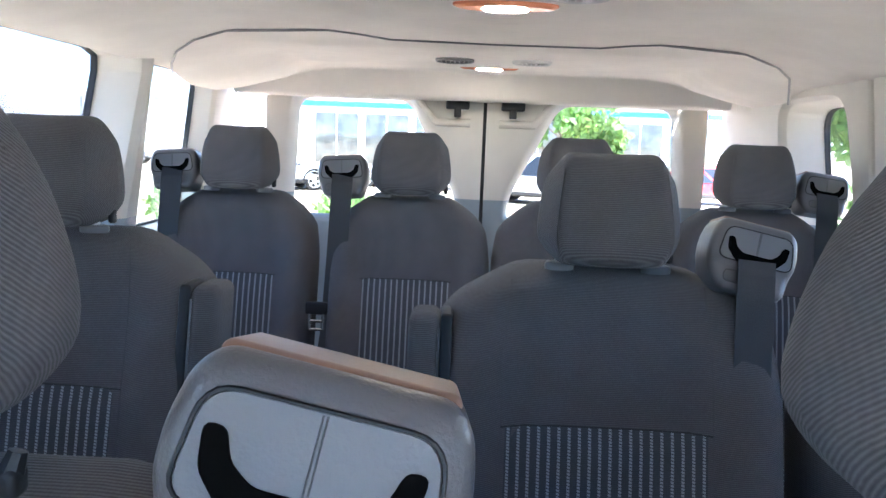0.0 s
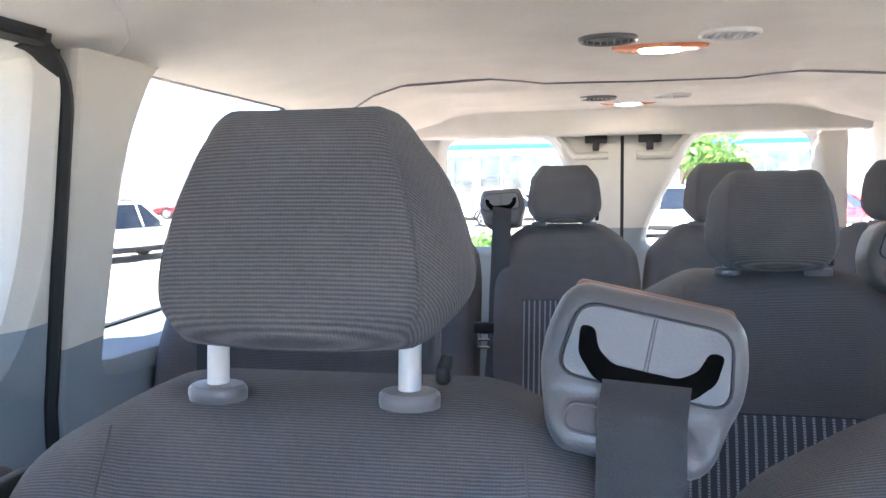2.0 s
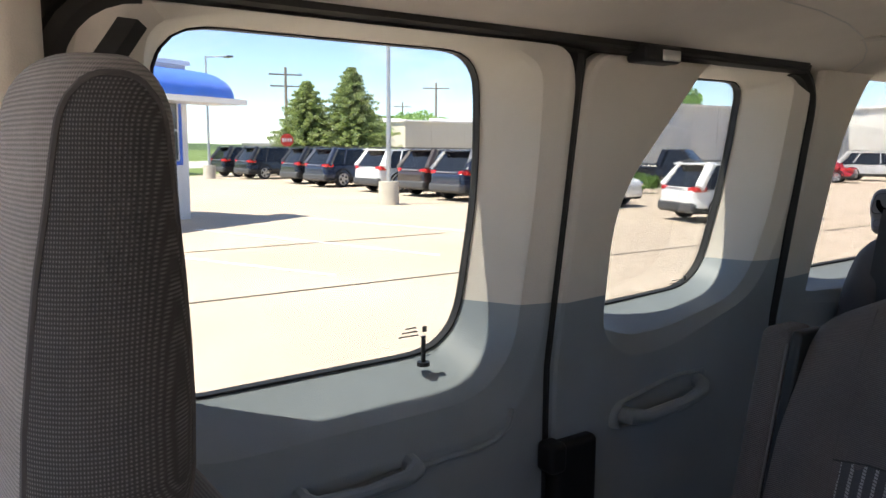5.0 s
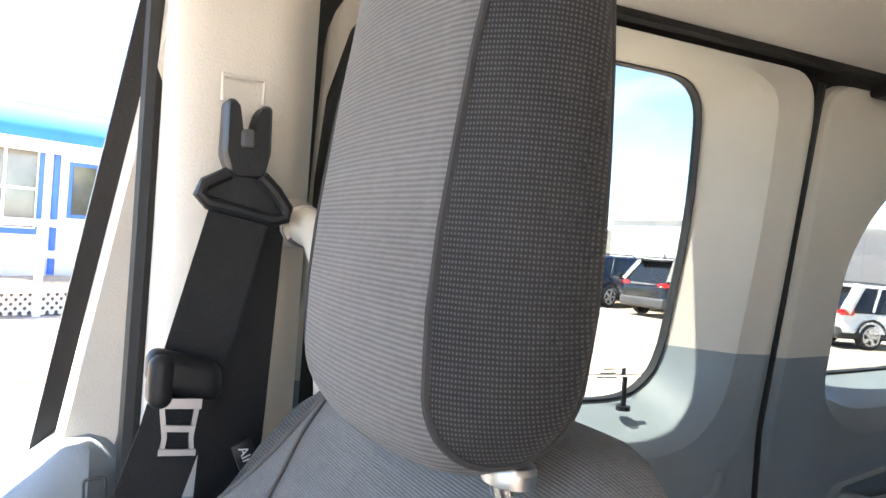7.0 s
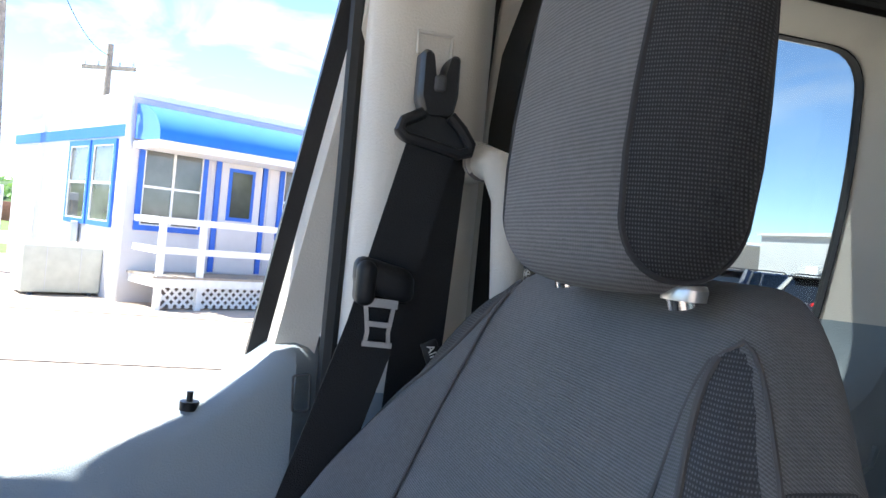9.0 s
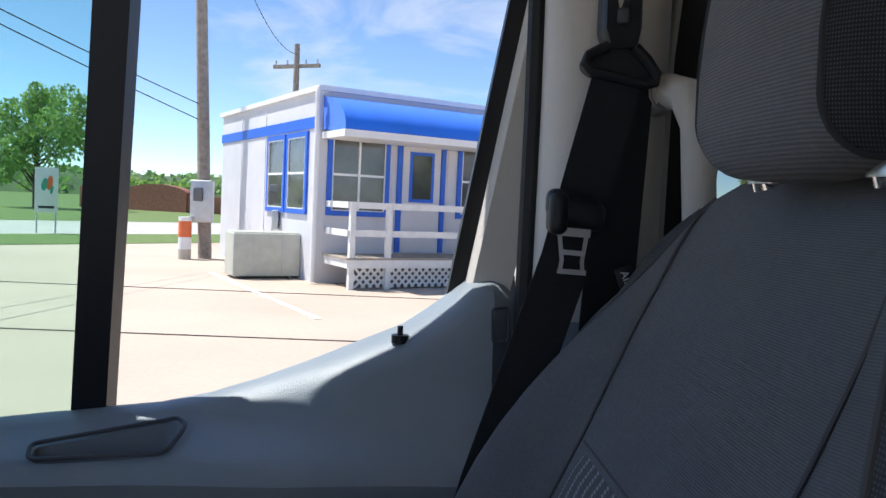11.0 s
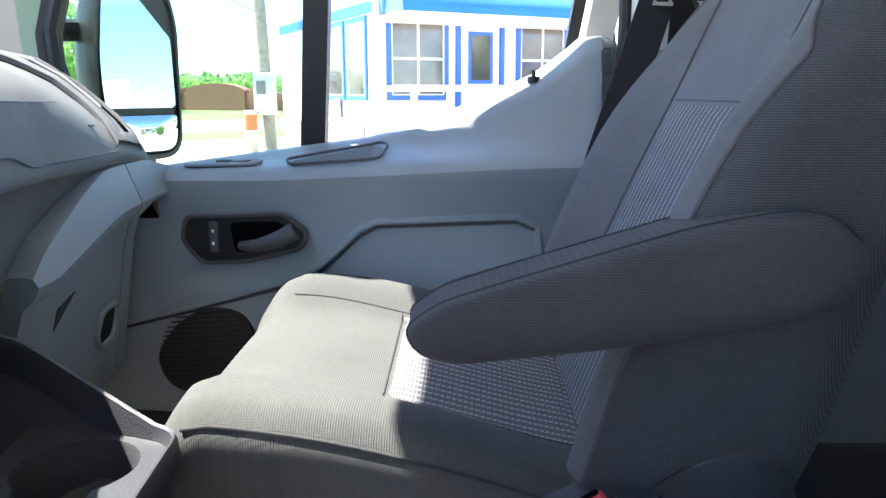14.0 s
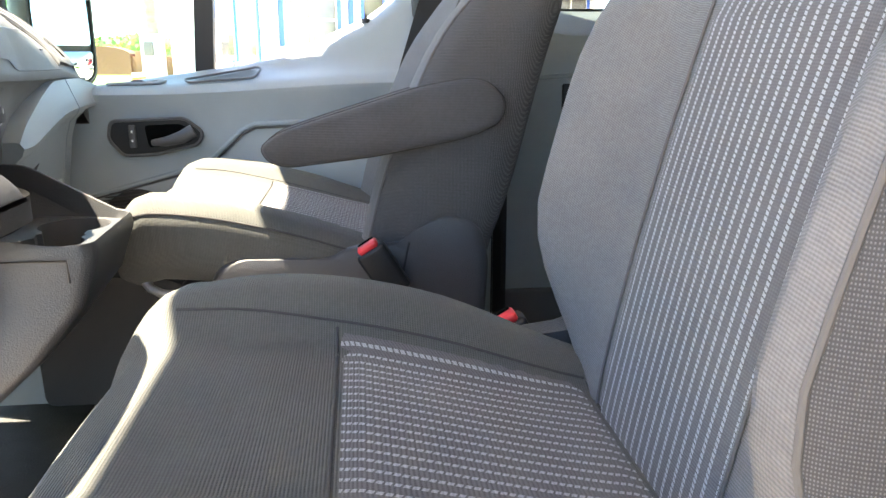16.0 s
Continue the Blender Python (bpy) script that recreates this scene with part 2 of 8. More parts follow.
def rbox(bm, c, s, r, n=3, d=(1, 1, 1), f=None):
    """A rounded box at c with size s and edge radius r; d: divisions of the flats; f bends each point (in the box's own axes)."""
    r = min(r, min(s) / 2 - 1e-4)
    lines = []
    for size, div in zip(s, d):
        h = size / 2
        arc = [r * math.tan(math.pi / 4 * i / n) for i in range(n + 1)]
        lo = [-h + r - a for a in reversed(arc)]
        flat = [-h + r + (size - 2 * r) * i / div for i in range(1, div)]
        lines.append(lo + flat + [-v for v in reversed(lo)])
    inner = [size / 2 - r for size in s]
    made = {}

    def vert(i, j, k):
        if (i, j, k) not in made:
            p = Vector((lines[0][i], lines[1][j], lines[2][k]))
            q = Vector([max(-h, min(h, v)) for v, h in zip(p, inner)])
            if (p - q).length > 1e-9:
                p = q + (p - q).normalized() * r
            if f:
                p = f(p)
            made[i, j, k] = bm.verts.new(p + Vector(c))
        return made[i, j, k]

    last = [len(a) - 1 for a in lines]
    for ax in range(3):
        u, v = (ax + 1) % 3, (ax + 2) % 3
        for side in (0, last[ax]):
            for i in range(last[u]):
                for j in range(last[v]):
                    quad = []
                    for a, b2 in ((i, j), (i + 1, j), (i + 1, j + 1), (i, j + 1)):
                        key = [0, 0, 0]
                        key[ax], key[u], key[v] = side, a, b2
                        quad.append(vert(*key))
                    bm.faces.new(quad if side else quad[::-1])
    return bm


def ring_loft(bm, rings, cap=True, closed=True):
    vs = [[bm.verts.new(p) for p in ring] for ring in rings]
    n = len(vs[0])
    for a, b2 in zip(vs, vs[1:]):
        for i in range(n if closed else n - 1):
            j = (i + 1) % n
            bm.faces.new((a[i], a[j], b2[j], b2[i]))
    if cap and closed:
        bm.faces.new(vs[0][::-1])
        bm.faces.new(vs[-1])
    return bm


def tube(bm, pts, r, n=8, cap=True, flat=None):
    """A round rod along pts; flat (w, h): a strap of that section instead."""
    pts = [Vector(p) for p in pts]
    rings, up = [], None
    for i, p in enumerate(pts):
        t = (pts[min(i + 1, len(pts) - 1)] - pts[max(i - 1, 0)]).normalized()
        if up is None:
            up = t.orthogonal().normalized()
        up = (up - t * up.dot(t)).normalized()
        side = t.cross(up)
        rr = float(r[i] if isinstance(r, (list, tuple)) else r)
        rings.append([p + rr * (math.cos(a) * up + math.sin(a) * side) for a in (2 * math.pi * k / n for k in range(n))])
    return ring_loft(bm, rings, cap)


def strap(bm, pts, width, thick, across):
    """A band along pts whose width lies along the vectors across (one, or one a point)."""
    pts = [Vector(p) for p in pts]
    rings = []
    for i, p in enumerate(pts):
        t = (pts[min(i + 1, len(pts) - 1)] - pts[max(i - 1, 0)]).normalized()
        a = Vector(across[i] if isinstance(across, list) else across)
        a = (a - t * a.dot(t)).normalized()
        nrm = t.cross(a)
        w = width / 2
        rings.append([p + a * w + nrm * thick / 2, p - a * w + nrm * thick / 2, p - a * w - nrm * thick / 2, p + a * w - nrm * thick / 2])
    return ring_loft(bm, rings)


def round_poly(pts, r, n=6):
    """A closed outline with rounded corners: pts 2D, r one radius or one a corner."""
    out = []
    m = len(pts)
    for i in range(m):
        a, b2, c = Vector(pts[i - 1]), Vector(pts[i]), Vector(pts[(i + 1) % m])
        rr = float(r[i] if isinstance(r, (list, tuple)) else r)
        u, v = (a - b2), (c - b2)
        k = min(rr, u.length * 0.48, v.length * 0.48)
        p, q = b2 + u.normalized() * k, b2 + v.normalized() * k
        for j in range(n + 1):
            t = j / n
            out.append((1 - t) ** 2 * p + 2 * t * (1 - t) * b2 + t * t * q)
    return out


def plate(bm, outline, fn, a, b2, edge=0.0):
    """A slab: the 2D outline laid at depths a and b2 by fn(u, v, depth); edge: a small chamfer."""
    c = sum((Vector(p) for p in outline), Vector((0, 0))) / len(outline)
    rings = []
    for depth, shrink in ((a, edge), (a + (b2 - a) * 0.15, 0), (b2 - (b2 - a) * 0.15, 0), (b2, edge)) if edge else ((a, 0), (b2, 0)):
        ring = []
        for p in outline:
            p = Vector(p)
            d = (p - c)
            q = p - d.normalized() * shrink if d.length > 0 else p
            ring.append(Vector(fn(q[0], q[1], depth)))
        rings.append(ring)
    return ring_loft(bm, rings)


def by_angle(outline, c, angles):
    """Points of a star-shaped outline along rays from c."""
    out = []
    for a in angles:
        d = Vector((math.cos(a), math.sin(a)))
        best = None
        for i in range(len(outline)):
            p, q = Vector(outline[i]) - Vector(c), Vector(outline[(i + 1) % len(outline)]) - Vector(c)
            e = q - p
            den = d.x * e.y - d.y * e.x
            if abs(den) < 1e-12:
                continue
            t = (p.x * e.y - p.y * e.x) / den
            s = (p.x * d.y - p.y * d.x) / den
            if t > 0 and -1e-6 <= s <= 1 + 1e-6 and (best is None or t > best):
                best = t
        out.append(Vector(c) + d * (best or 0.01))
    return out


def hollow(ob, bm):
    """Cuts the closed shape bm out of a mesh object."""
    me = bpy.data.meshes.new("cutter")
    bmesh.ops.recalc_face_normals(bm, faces=bm.faces)
    bm.to_mesh(me)
    bm.free()
    me.materials.append(ob.data.materials[0])
    tool = new("cutter", me)
    mod = ob.modifiers.new("cut", "BOOLEAN")
    mod.operation, mod.object = "DIFFERENCE", tool
    done = bpy.data.meshes.new_from_object(ob.evaluated_get(bpy.context.evaluated_depsgraph_get()))
    ob.modifiers.clear()
    ob.data = done
    done.set_sharp_from_angle(angle=radians(40))
    bpy.data.objects.remove(tool)


def box(bm, lo, hi, r=0.004, n=2):
    lo, hi = Vector(lo), Vector(hi)
    return rbox(bm, (lo + hi) / 2, hi - lo, r, n)


def smooth(a, b2, x):
    t = max(0.0, min(1.0, (x - a) / (b2 - a)))
    return t * t * (3 - 2 * t)

# ---------------------------------------------------------------- van shell
FLOOR, ROOF = 0.12, 1.46


def trim_x(z):
    return -0.865 + max(0.0, z - 0.9) * 0.125


lining_x = trim_x


def glass_x(z):
    return -0.968 + (z - 0.97) * 0.1075


def window_panel(thing_ob, outer, glass, funnel, split, rim_line=None, side=-1, upper=M_BEIGE, lower=M_SLATE, out=0.0):
    """A door or wall lining with a funnel-shaped window opening, split in tone at a height.
    outer, glass: outlines in (y, z); out: how far the lining is set outwards; funnel: how far the opening's rim lies outside the glass, as (front, rear, bottom, top)."""
    c = sum((Vector(p) for p in glass), Vector((0, 0))) / len(glass)
    trim_x = lambda z: lining_x(z) - out  # noqa: E731
    angles = [2 * math.pi * i / 112 for i in range(112)]
    angles += [math.atan2(p[1] - c[1], p[0] - c[0]) % (2 * math.pi) for p in outer]
    angles = sorted(set(round(a, 5) for a in angles))
    g = by_angle(glass, c, angles)
    rim = []
    for p in g:
        d = p - c
        kx = funnel[0] if d.x < 0 else funnel[1]
        kz = funnel[2] if d.y < 0 else funnel[3]
        dn = d.normalized()
        rim.append(p + Vector((dn.x * kx, dn.y * kz)))
    if rim_line:
        rim = by_angle(rim_line, c, angles)
    o = by_angle(outer, c, angles)
    X = lambda p, k: side * -1 * ((1 - k) * trim_x(p[1]) + k * glass_x(p[1]))  # noqa: E731
    rings = []
    for k in (0.0,):
        rings.append([Vector((side * -1 * (trim_x(p[1]) - 0.05), p[0], p[1])) for p in o])
        for inset, dep in ((0.0, 0.022), (0.002, 0.012), (0.007, 0.0045), (0.014, 0.0008), (0.020, 0.0)):
            oi = [p + (r2 - p) * min(0.8 * inset / 0.02, inset / max((r2 - p).length, 1e-4)) for p, r2 in zip(o, rim)]
            rings.append([Vector((side * -1 * (trim_x(p[1]) - dep), p[0], p[1])) for p in oi])
    for t, k in ((0.0, 0.0), (0.03, 0.004), (0.08, 0.02), (0.48, 0.15), (0.52, 0.19), (0.56, 0.25), (1.0, 1.0)):
        rings.append([Vector((X(a + (b2 - a) * t, k), *(a + (b2 - a) * t))) for a, b2 in zip(rim, g)])
    for name, up, mat in (("upper_lining", True, upper), ("lower_lining", False, lower)):
        bm = bmesh.new()
        ring_loft(bm, rings, cap=False)
        bmesh.ops.bisect_plane(bm, geom=bm.verts[:] + bm.edges[:] + bm.faces[:], plane_co=(0, 0, split), plane_no=(0, -0.04, 1), clear_inner=up, clear_outer=not up)
        if bm.faces:
            part(name, bm, mat, thing_ob, sharp=16)
        else:
            bm.free()
    # rubber surround and pane
    bm = bmesh.new()
    ring_loft(bm, [[Vector((side * -1 * (glass_x(p[1]) + dx), *(c + (p - c) * sc))) for p in g] for sc, dx in ((1.008, 0.004), (0.992, 0.006), (0.992, -0.01), (1.02, -0.012))], cap=False)
    part("window_seal", bm, M_RUBBER, thing_ob)
    bm = bmesh.new()
    ring_loft(bm, [[Vector((side * -1 * (glass_x(p[1]) - dx), *(c + (p - c) * 1.015))) for p in g] for dx in (0.0035, 0.0075)])
    part("window_pane", bm, M_GLASS_DARK if c[0] < 1.05 else M_GLASS_REAR, thing_ob)
    # outer skin
    bm = bmesh.new()
    out_o = [Vector((side * -1 * (glass_x(max(0.2, p[1])) - 0.03), p[0], p[1])) for p in o]
    ring_loft(bm, [[Vector((side * -1 * (trim_x(p[1]) - 0.05), p[0], p[1])) for p in o], out_o, [Vector((side * -1 * (glass_x(p[1]) - 0.012), p[0], p[1])) for p in g]], cap=False)
    part("outer_skin", bm, M_WHITE, thing_ob)
    return g


def rect(y0, y1, z0, z1):
    """A rectangle's outline with its corners."""
    return [Vector(p) for p in ((y0, z0), (y1, z0), (y1, z1), (y0, z1))]


def door_outline(y0, y1):
    """A side door's outline with rounded upper corners."""
    return round_poly([(y0, FLOOR), (y1, FLOOR), (y1, 1.392), (y0, 1.392)], [0.004, 0.004, 0.070, 0.060], 8)


# side door, front leaf
sd1 = thing("door_1", Matrix(), "wide hinged side door with two-tone lining and tinted window", "door", kind="structure")
G2 = round_poly([(-0.125, 0.925), (0.345, 0.930), (0.368, 1.20), (0.350, 1.388), (-0.120, 1.388)], [0.06, 0.09, 0.2, 0.06, 0.07])
R2 = round_poly([(-0.195, 0.812), (0.432, 0.818), (0.438, 1.20), (0.430, 1.390), (-0.180, 1.390)], [0.12, 0.15, 0.2, 0.04, 0.04], 8)
window_panel(sd1, door_outline(-0.233, 0.452), G2, (0.060, 0.078, 0.112, 0.010), 0.995, R2)
# side door, rear leaf
sd2 = thing("door_2", Matrix(), "narrow hinged side door with slanted window and pull handle", "door", kind="structure")
G3 = round_poly([(0.56, 0.955), (0.962, 0.972), (1.008, 1.20), (1.018, 1.378), (0.755, 1.378), (0.560, 1.16)], [0.03, 0.085, 0.3, 0.04, 0.06, 0.12])
R3 = round_poly([(0.567, 0.94), (0.64, 0.888), (0.76, 0.888), (1.005, 0.965), (1.062, 1.10), (1.066, 1.390), (0.742, 1.390), (0.560, 1.165)], [0.05, 0.03, 0.06, 0.08, 0.1, 0.03, 0.03, 0.08])
window_panel(sd2, door_outline(0.464, 1.081), G3, (0.10, 0.035, 0.075, 0.015), 0.988, R3)
# rear quarter wall with two windows
wall_e = thing("wall_east", Matrix(), "light upper and dark lower side lining behind the doors", "wall", kind="structure")
G4 = round_poly([(1.195, 0.965), (2.07, 0.975), (2.15, 1.412), (1.30, 1.415), (1.225, 1.27)], [0.04, 0.05, 0.05, 0.06, 0.1])
window_panel(wall_e, round_poly(rect(1.100, 2.195, FLOOR, 1.42), [0.004, 0.004, 0.004, 0.03], 4), G4, (0.006, 0.04, 0.09, 0.004), 0.94)
G5 = round_poly([(2.25, 0.97), (2.74, 0.97), (2.78, 1.41), (2.30, 1.41), (2.215, 1.27)], [0.05, 0.06, 0.06, 0.06, 0.1])
window_panel(wall_e, rect(2.195, 3.04, FLOOR, 1.42), G5, (0.004, 0.05, 0.07, 0.004), 0.94, out=0.055)
# driver's side wall
wall_w = thing("wall_west", Matrix(), "light upper and dark lower side lining on the driver's side", "wall", kind="structure")
G6 = round_poly([(2.16, 0.95), (2.50, 0.95), (2.53, 1.36), (2.19, 1.36)], 0.07)
window_panel(wall_w, rect(2.06, 3.04, FLOOR, 1.42), G6, (0.03, 0.05, 0.05, 0.02), 0.94, side=1)
for y0, y1 in ((1.06, 2.06), (0.06, 1.06)):
    window_panel(wall_w, rect(y0, y1, FLOOR, 1.42), round_poly([(y0 + 0.1, 0.96), (y1 - 0.1, 0.96), (y1 - 0.1, 1.40), (y0 + 0.1, 1.40)], 0.07), (0.04, 0.04, 0.07, 0.004), 0.94, side=1)

# unseen panel added against stray light between the driver's pillar and the first west window
bm = bmesh.new()
box(bm, (0.83, -0.26, FLOOR), (0.92, 0.06, 1.42), 0.006)
part("leak_stop_panel", bm, M_SLATE, wall_w)

# black body frame that shows in the rounded corners and gaps of the doors
frame_ob = thing("door_frame", Matrix(), "black body frame behind the side doors", "door frame", kind="structure")
for y, w in ((0.4585, 0.034), (1.089, 0.034), (-0.245, 0.034)):
    bm = bmesh.new()
    box(bm, (-0.86, y - w * 1.5, 1.345), (-0.83, y + w * 1.5, 1.415), 0.006)
    part("frame_corner", bm, M_RUBBER, frame_ob)
    bm = bmesh.new()
    box(bm, (-0.905, y - 0.02, FLOOR), (-0.893, y + 0.02, 1.30), 0.003)
    part("frame_post", bm, M_RUBBER, frame_ob)
bm = bmesh.new()
rings = []
for y in np.linspace(-0.30, 1.030, 24):
    drop = 0.010 * smooth(0.42, 0.50, y)
    rings.append([Vector(p) for p in ((-0.872, y, 1.425), (-0.800, y, 1.425), (-0.786, y, 1.412), (-0.790, y, 1.400 - drop), (-0.806, y, 1.396 - drop), (-0.872, y, 1.396))])
ring_loft(bm, rings)
part("roof_rail", bm, M_RUBBER, frame_ob, "black rail above the doors")
# etched marks in the lower corners of the panes
for y, z, n in ((0.262, 0.968, 3), (0.900, 0.986, 2)):
    bm = bmesh.new()
    for i in range(n):
        box(bm, (glass_x(z) + 0.001, y - 0.024 + 0.006 * i, z - 0.008 + i * 0.006), (glass_x(z) + 0.0016, y + 0.012 - 0.002 * i, z - 0.006 + i * 0.006), 0.0002, 1)
    box(bm, (glass_x(z) + 0.001, y + 0.020, z - 0.004), (glass_x(z) + 0.0016, y + 0.028, z + 0.006), 0.0002, 1)
    tagged(part("glass_mark", bm, M_GREY), "small etched mark in the corner of a pane", "glass mark")
# moulded crease in the lower lining of the wide door
bm = bmesh.new()
tube(bm, [(-0.866, y, z) for y, z in ((-0.20, 0.775), (-0.05, 0.785), (0.167, 0.800), (0.30, 0.803), (0.345, 0.808), (0.372, 0.825), (0.380, 0.85))], 0.006, 8)
part("lining_crease", bm, M_SLATE, sd1)
bm = bmesh.new()
rbox(bm, (-0.864, 0.11, 0.215), (0.030, 0.66, 0.19), 0.008, 2)
part("kick_panel", bm, M_DARK, sd1, "dark scuff panel at the door's foot")

# black gaps and seals round the side doors
seal = thing("door_seal", Matrix(), "black rubber seals round the side doors", "seal", kind="structure")
for y, bend in ((0.4575, 0), (1.089, -1), (-0.243, 1)):
    bm = bmesh.new()
    line = [(y, z) for z in (FLOOR, 0.4, 0.7, 0.9, 1.1, 1.25)]
    if bend:
        line += [(y + bend * 0.085 * (1 - math.cos(a)), 1.312 + 0.086 * math.sin(a)) for a in np.linspace(0, math.pi / 2, 8)]
    else:
        line.append((y, 1.385))
    tube(bm, [(trim_x(z) - (0.012 if bend else 0.018), yy, z) for yy, z in line], 0.016 if bend else 0.012, 8)
    part("seal_strip", bm, M_RUBBER, seal)
bm = bmesh.new()
tube(bm, [(-0.790, y, 1.404 - (0.008 if abs(y - 0.45) > 0.72 else 0)) for y in np.linspace(-0.16, 1.01, 14)], 0.011, 8)
part("seal_strip", bm, M_RUBBER, seal)

# rear doors
def rear_door(side):
    s = side
    t = thing("rear_door", Matrix(), "hinged rear door with light lining and large window", "door", kind="structure")
    t.name = "door_3" if s < 0 else "door_4"
    glass = round_poly([(s * 0.655, 1.372), (s * 0.265, 1.372), (s * 0.10, 1.05), (s * 0.085, 0.96), (s * 0.68, 0.96)], [0.05, 0.05, 0.1, 0.04, 0.06])
    if s < 0:
        glass = glass[::-1]
    outer = [(s * 0.006, 0.14), (s * 0.775, 0.14), (s * 0.765, 1.42), (s * 0.006, 1.42)]
    c = Vector((s * 0.40, 1.15))
    ang = sorted(set([round(2 * math.pi * i / 96, 5) for i in range(96)] + [round(math.atan2(p[1] - c[1], p[0] - c[0]) % (2 * math.pi), 5) for p in outer]))
    g, o = by_angle(glass, c, ang), by_angle(outer, c, ang)
    rim = [p + (p - c).normalized() * 0.035 for p in g]
    rings = [[Vector((p[0], 3.09, p[1])) for p in o], [Vector((p[0], 3.045, p[1])) for p in o]]
    for t2, k in ((0, 0), (0.3, 0.1), (0.7, 0.5), (1, 1)):
        rings.append([Vector((*(a + (b2 - a) * t2),)).to_3d() for a, b2 in zip(rim, g)])
        rings[-1] = [Vector((v.x, 3.05 + 0.05 * k, v.y)) for v in rings[-1]]
    for name, up, mat in (("upper_lining", True, M_BEIGE), ("lower_lining", False, M_SLATE)):
        bm = bmesh.new()
        ring_loft(bm, rings, cap=False)
        bmesh.ops.bisect_plane(bm, geom=bm.verts[:] + bm.edges[:] + bm.faces[:], plane_co=(0, 0, 1.035), plane_no=(0, 0, 1), clear_inner=up, clear_outer=not up)
        part(name, bm, mat, t, sharp=50)
    bm = bmesh.new()
    ring_loft(bm, [[Vector((p[0], y, p[1])) for p in g] for y in (3.098, 3.102)])
    part("window_pane", bm, M_GLASS_REAR, t)
    bm = bmesh.new()
    ring_loft(bm, [[Vector((p[0], 3.09, p[1])) for p in o], [Vector((p[0], 3.13, p[1])) for p in o], [Vector((p[0], 3.105, p[1])) for p in g]], cap=False)
    part("outer_skin", bm, M_WHITE, t)
    # latch at the top
    bm = bmesh.new()
    box(bm, (s * 0.095 - 0.04, 3.0, 1.345), (s * 0.095 + 0.04, 3.045, 1.385), 0.006)
    box(bm, (s * 0.095 - 0.012, 3.0, 1.318), (s * 0.095 + 0.012, 3.03, 1.35), 0.004)
    part("latch", bm, M_BLACK, t, "black door latch")
    # raised rib that follows the window's slanted edge
    bm = bmesh.new()
    pts = [(s * 0.05, 1.30), (s * 0.17, 1.30), (s * 0.235, 1.375)]
    tube(bm, [(p[0], 3.045, p[1]) for p in pts], 0.014, 8)
    part("lining_rib", bm, M_BEIGE, t)
    return t


rear_door(-1), rear_door(1)
bm = bmesh.new()
tube(bm, [(0, 3.05, z) for z in (0.14, 0.8, 1.42)], 0.008, 8)
tagged(part("door_seal", bm, M_RUBBER), "black rubber seal between the rear doors", "seal", kind="structure")

# floor
bm = bmesh.new()
rbox(bm, (0, 0.85, FLOOR - 0.03), (1.80, 4.6, 0.06), 0.01, 2)
tagged(part("floor", bm, M_CARPET), "dark ribbed vinyl floor", "floor", kind="structure")

# ceiling: headliner that curves down at the sides and drops to a rear header
def roof_z(x, y):
    a = abs(x)
    z = ROOF - 0.065 * smooth(0.45, 0.86, a) ** 1.3
    z += (1.372 - z) * smooth(2.918, 2.946, y)
    z -= 0.012 * smooth(2.16, 2.22, y) * (1 - smooth(2.6, 2.7, y)) * (1 - smooth(0.45, 0.6, a))
    z -= 0.03 * smooth(-0.95, -1.2, y)
    z -= 0.03 * smooth(2.35, 2.55, y) * (1 - smooth(2.74, 2.84, y)) * smooth(0.55, 0.62, a)
    return z


bm = bmesh.new()
xs, ys = np.linspace(-0.846, 0.846, 61), np.linspace(0, 1, 260)


def roof_y(x, k):
    """The roof runs from the bowed windscreen header to the rear doors."""
    y0 = -1.062 - 0.02 * (1 - (x / 0.87) ** 2)
    return y0 + (3.05 - y0) * k


grid = [[bm.verts.new((x, roof_y(x, y), roof_z(x, roof_y(x, y)))) for x in xs] for y in ys]
top = [[bm.verts.new((x, roof_y(x, y), 1.56 - 0.06 * (abs(x) / 0.87) ** 4)) for x in xs[::6]] for y in ys[::11]]
for g2 in (grid, top):
    for a, b2 in zip(g2, g2[1:]):
        for i in range(len(a) - 1):
            bm.faces.new((a[i], a[i + 1], b2[i + 1], b2[i]))
tagged(part("ceiling", bm, M_HEADLINER, sharp=60), "pale cloth headliner curving down at the sides", "ceiling", kind="structure")

# drip rails along the roof's sides
for s in (-1, 1):
    bm = bmesh.new()
    tube(bm, [(s * 0.950, y, 1.435) for y in np.linspace(-1.0, 3.05, 10)], 0.020, 8)
    rail_ob = part("drip_rail", bm, M_WHITE)
    tagged(rail_ob, "white drip rail along the roof", "trim", kind="structure")
    rail_ob.name = "trim"

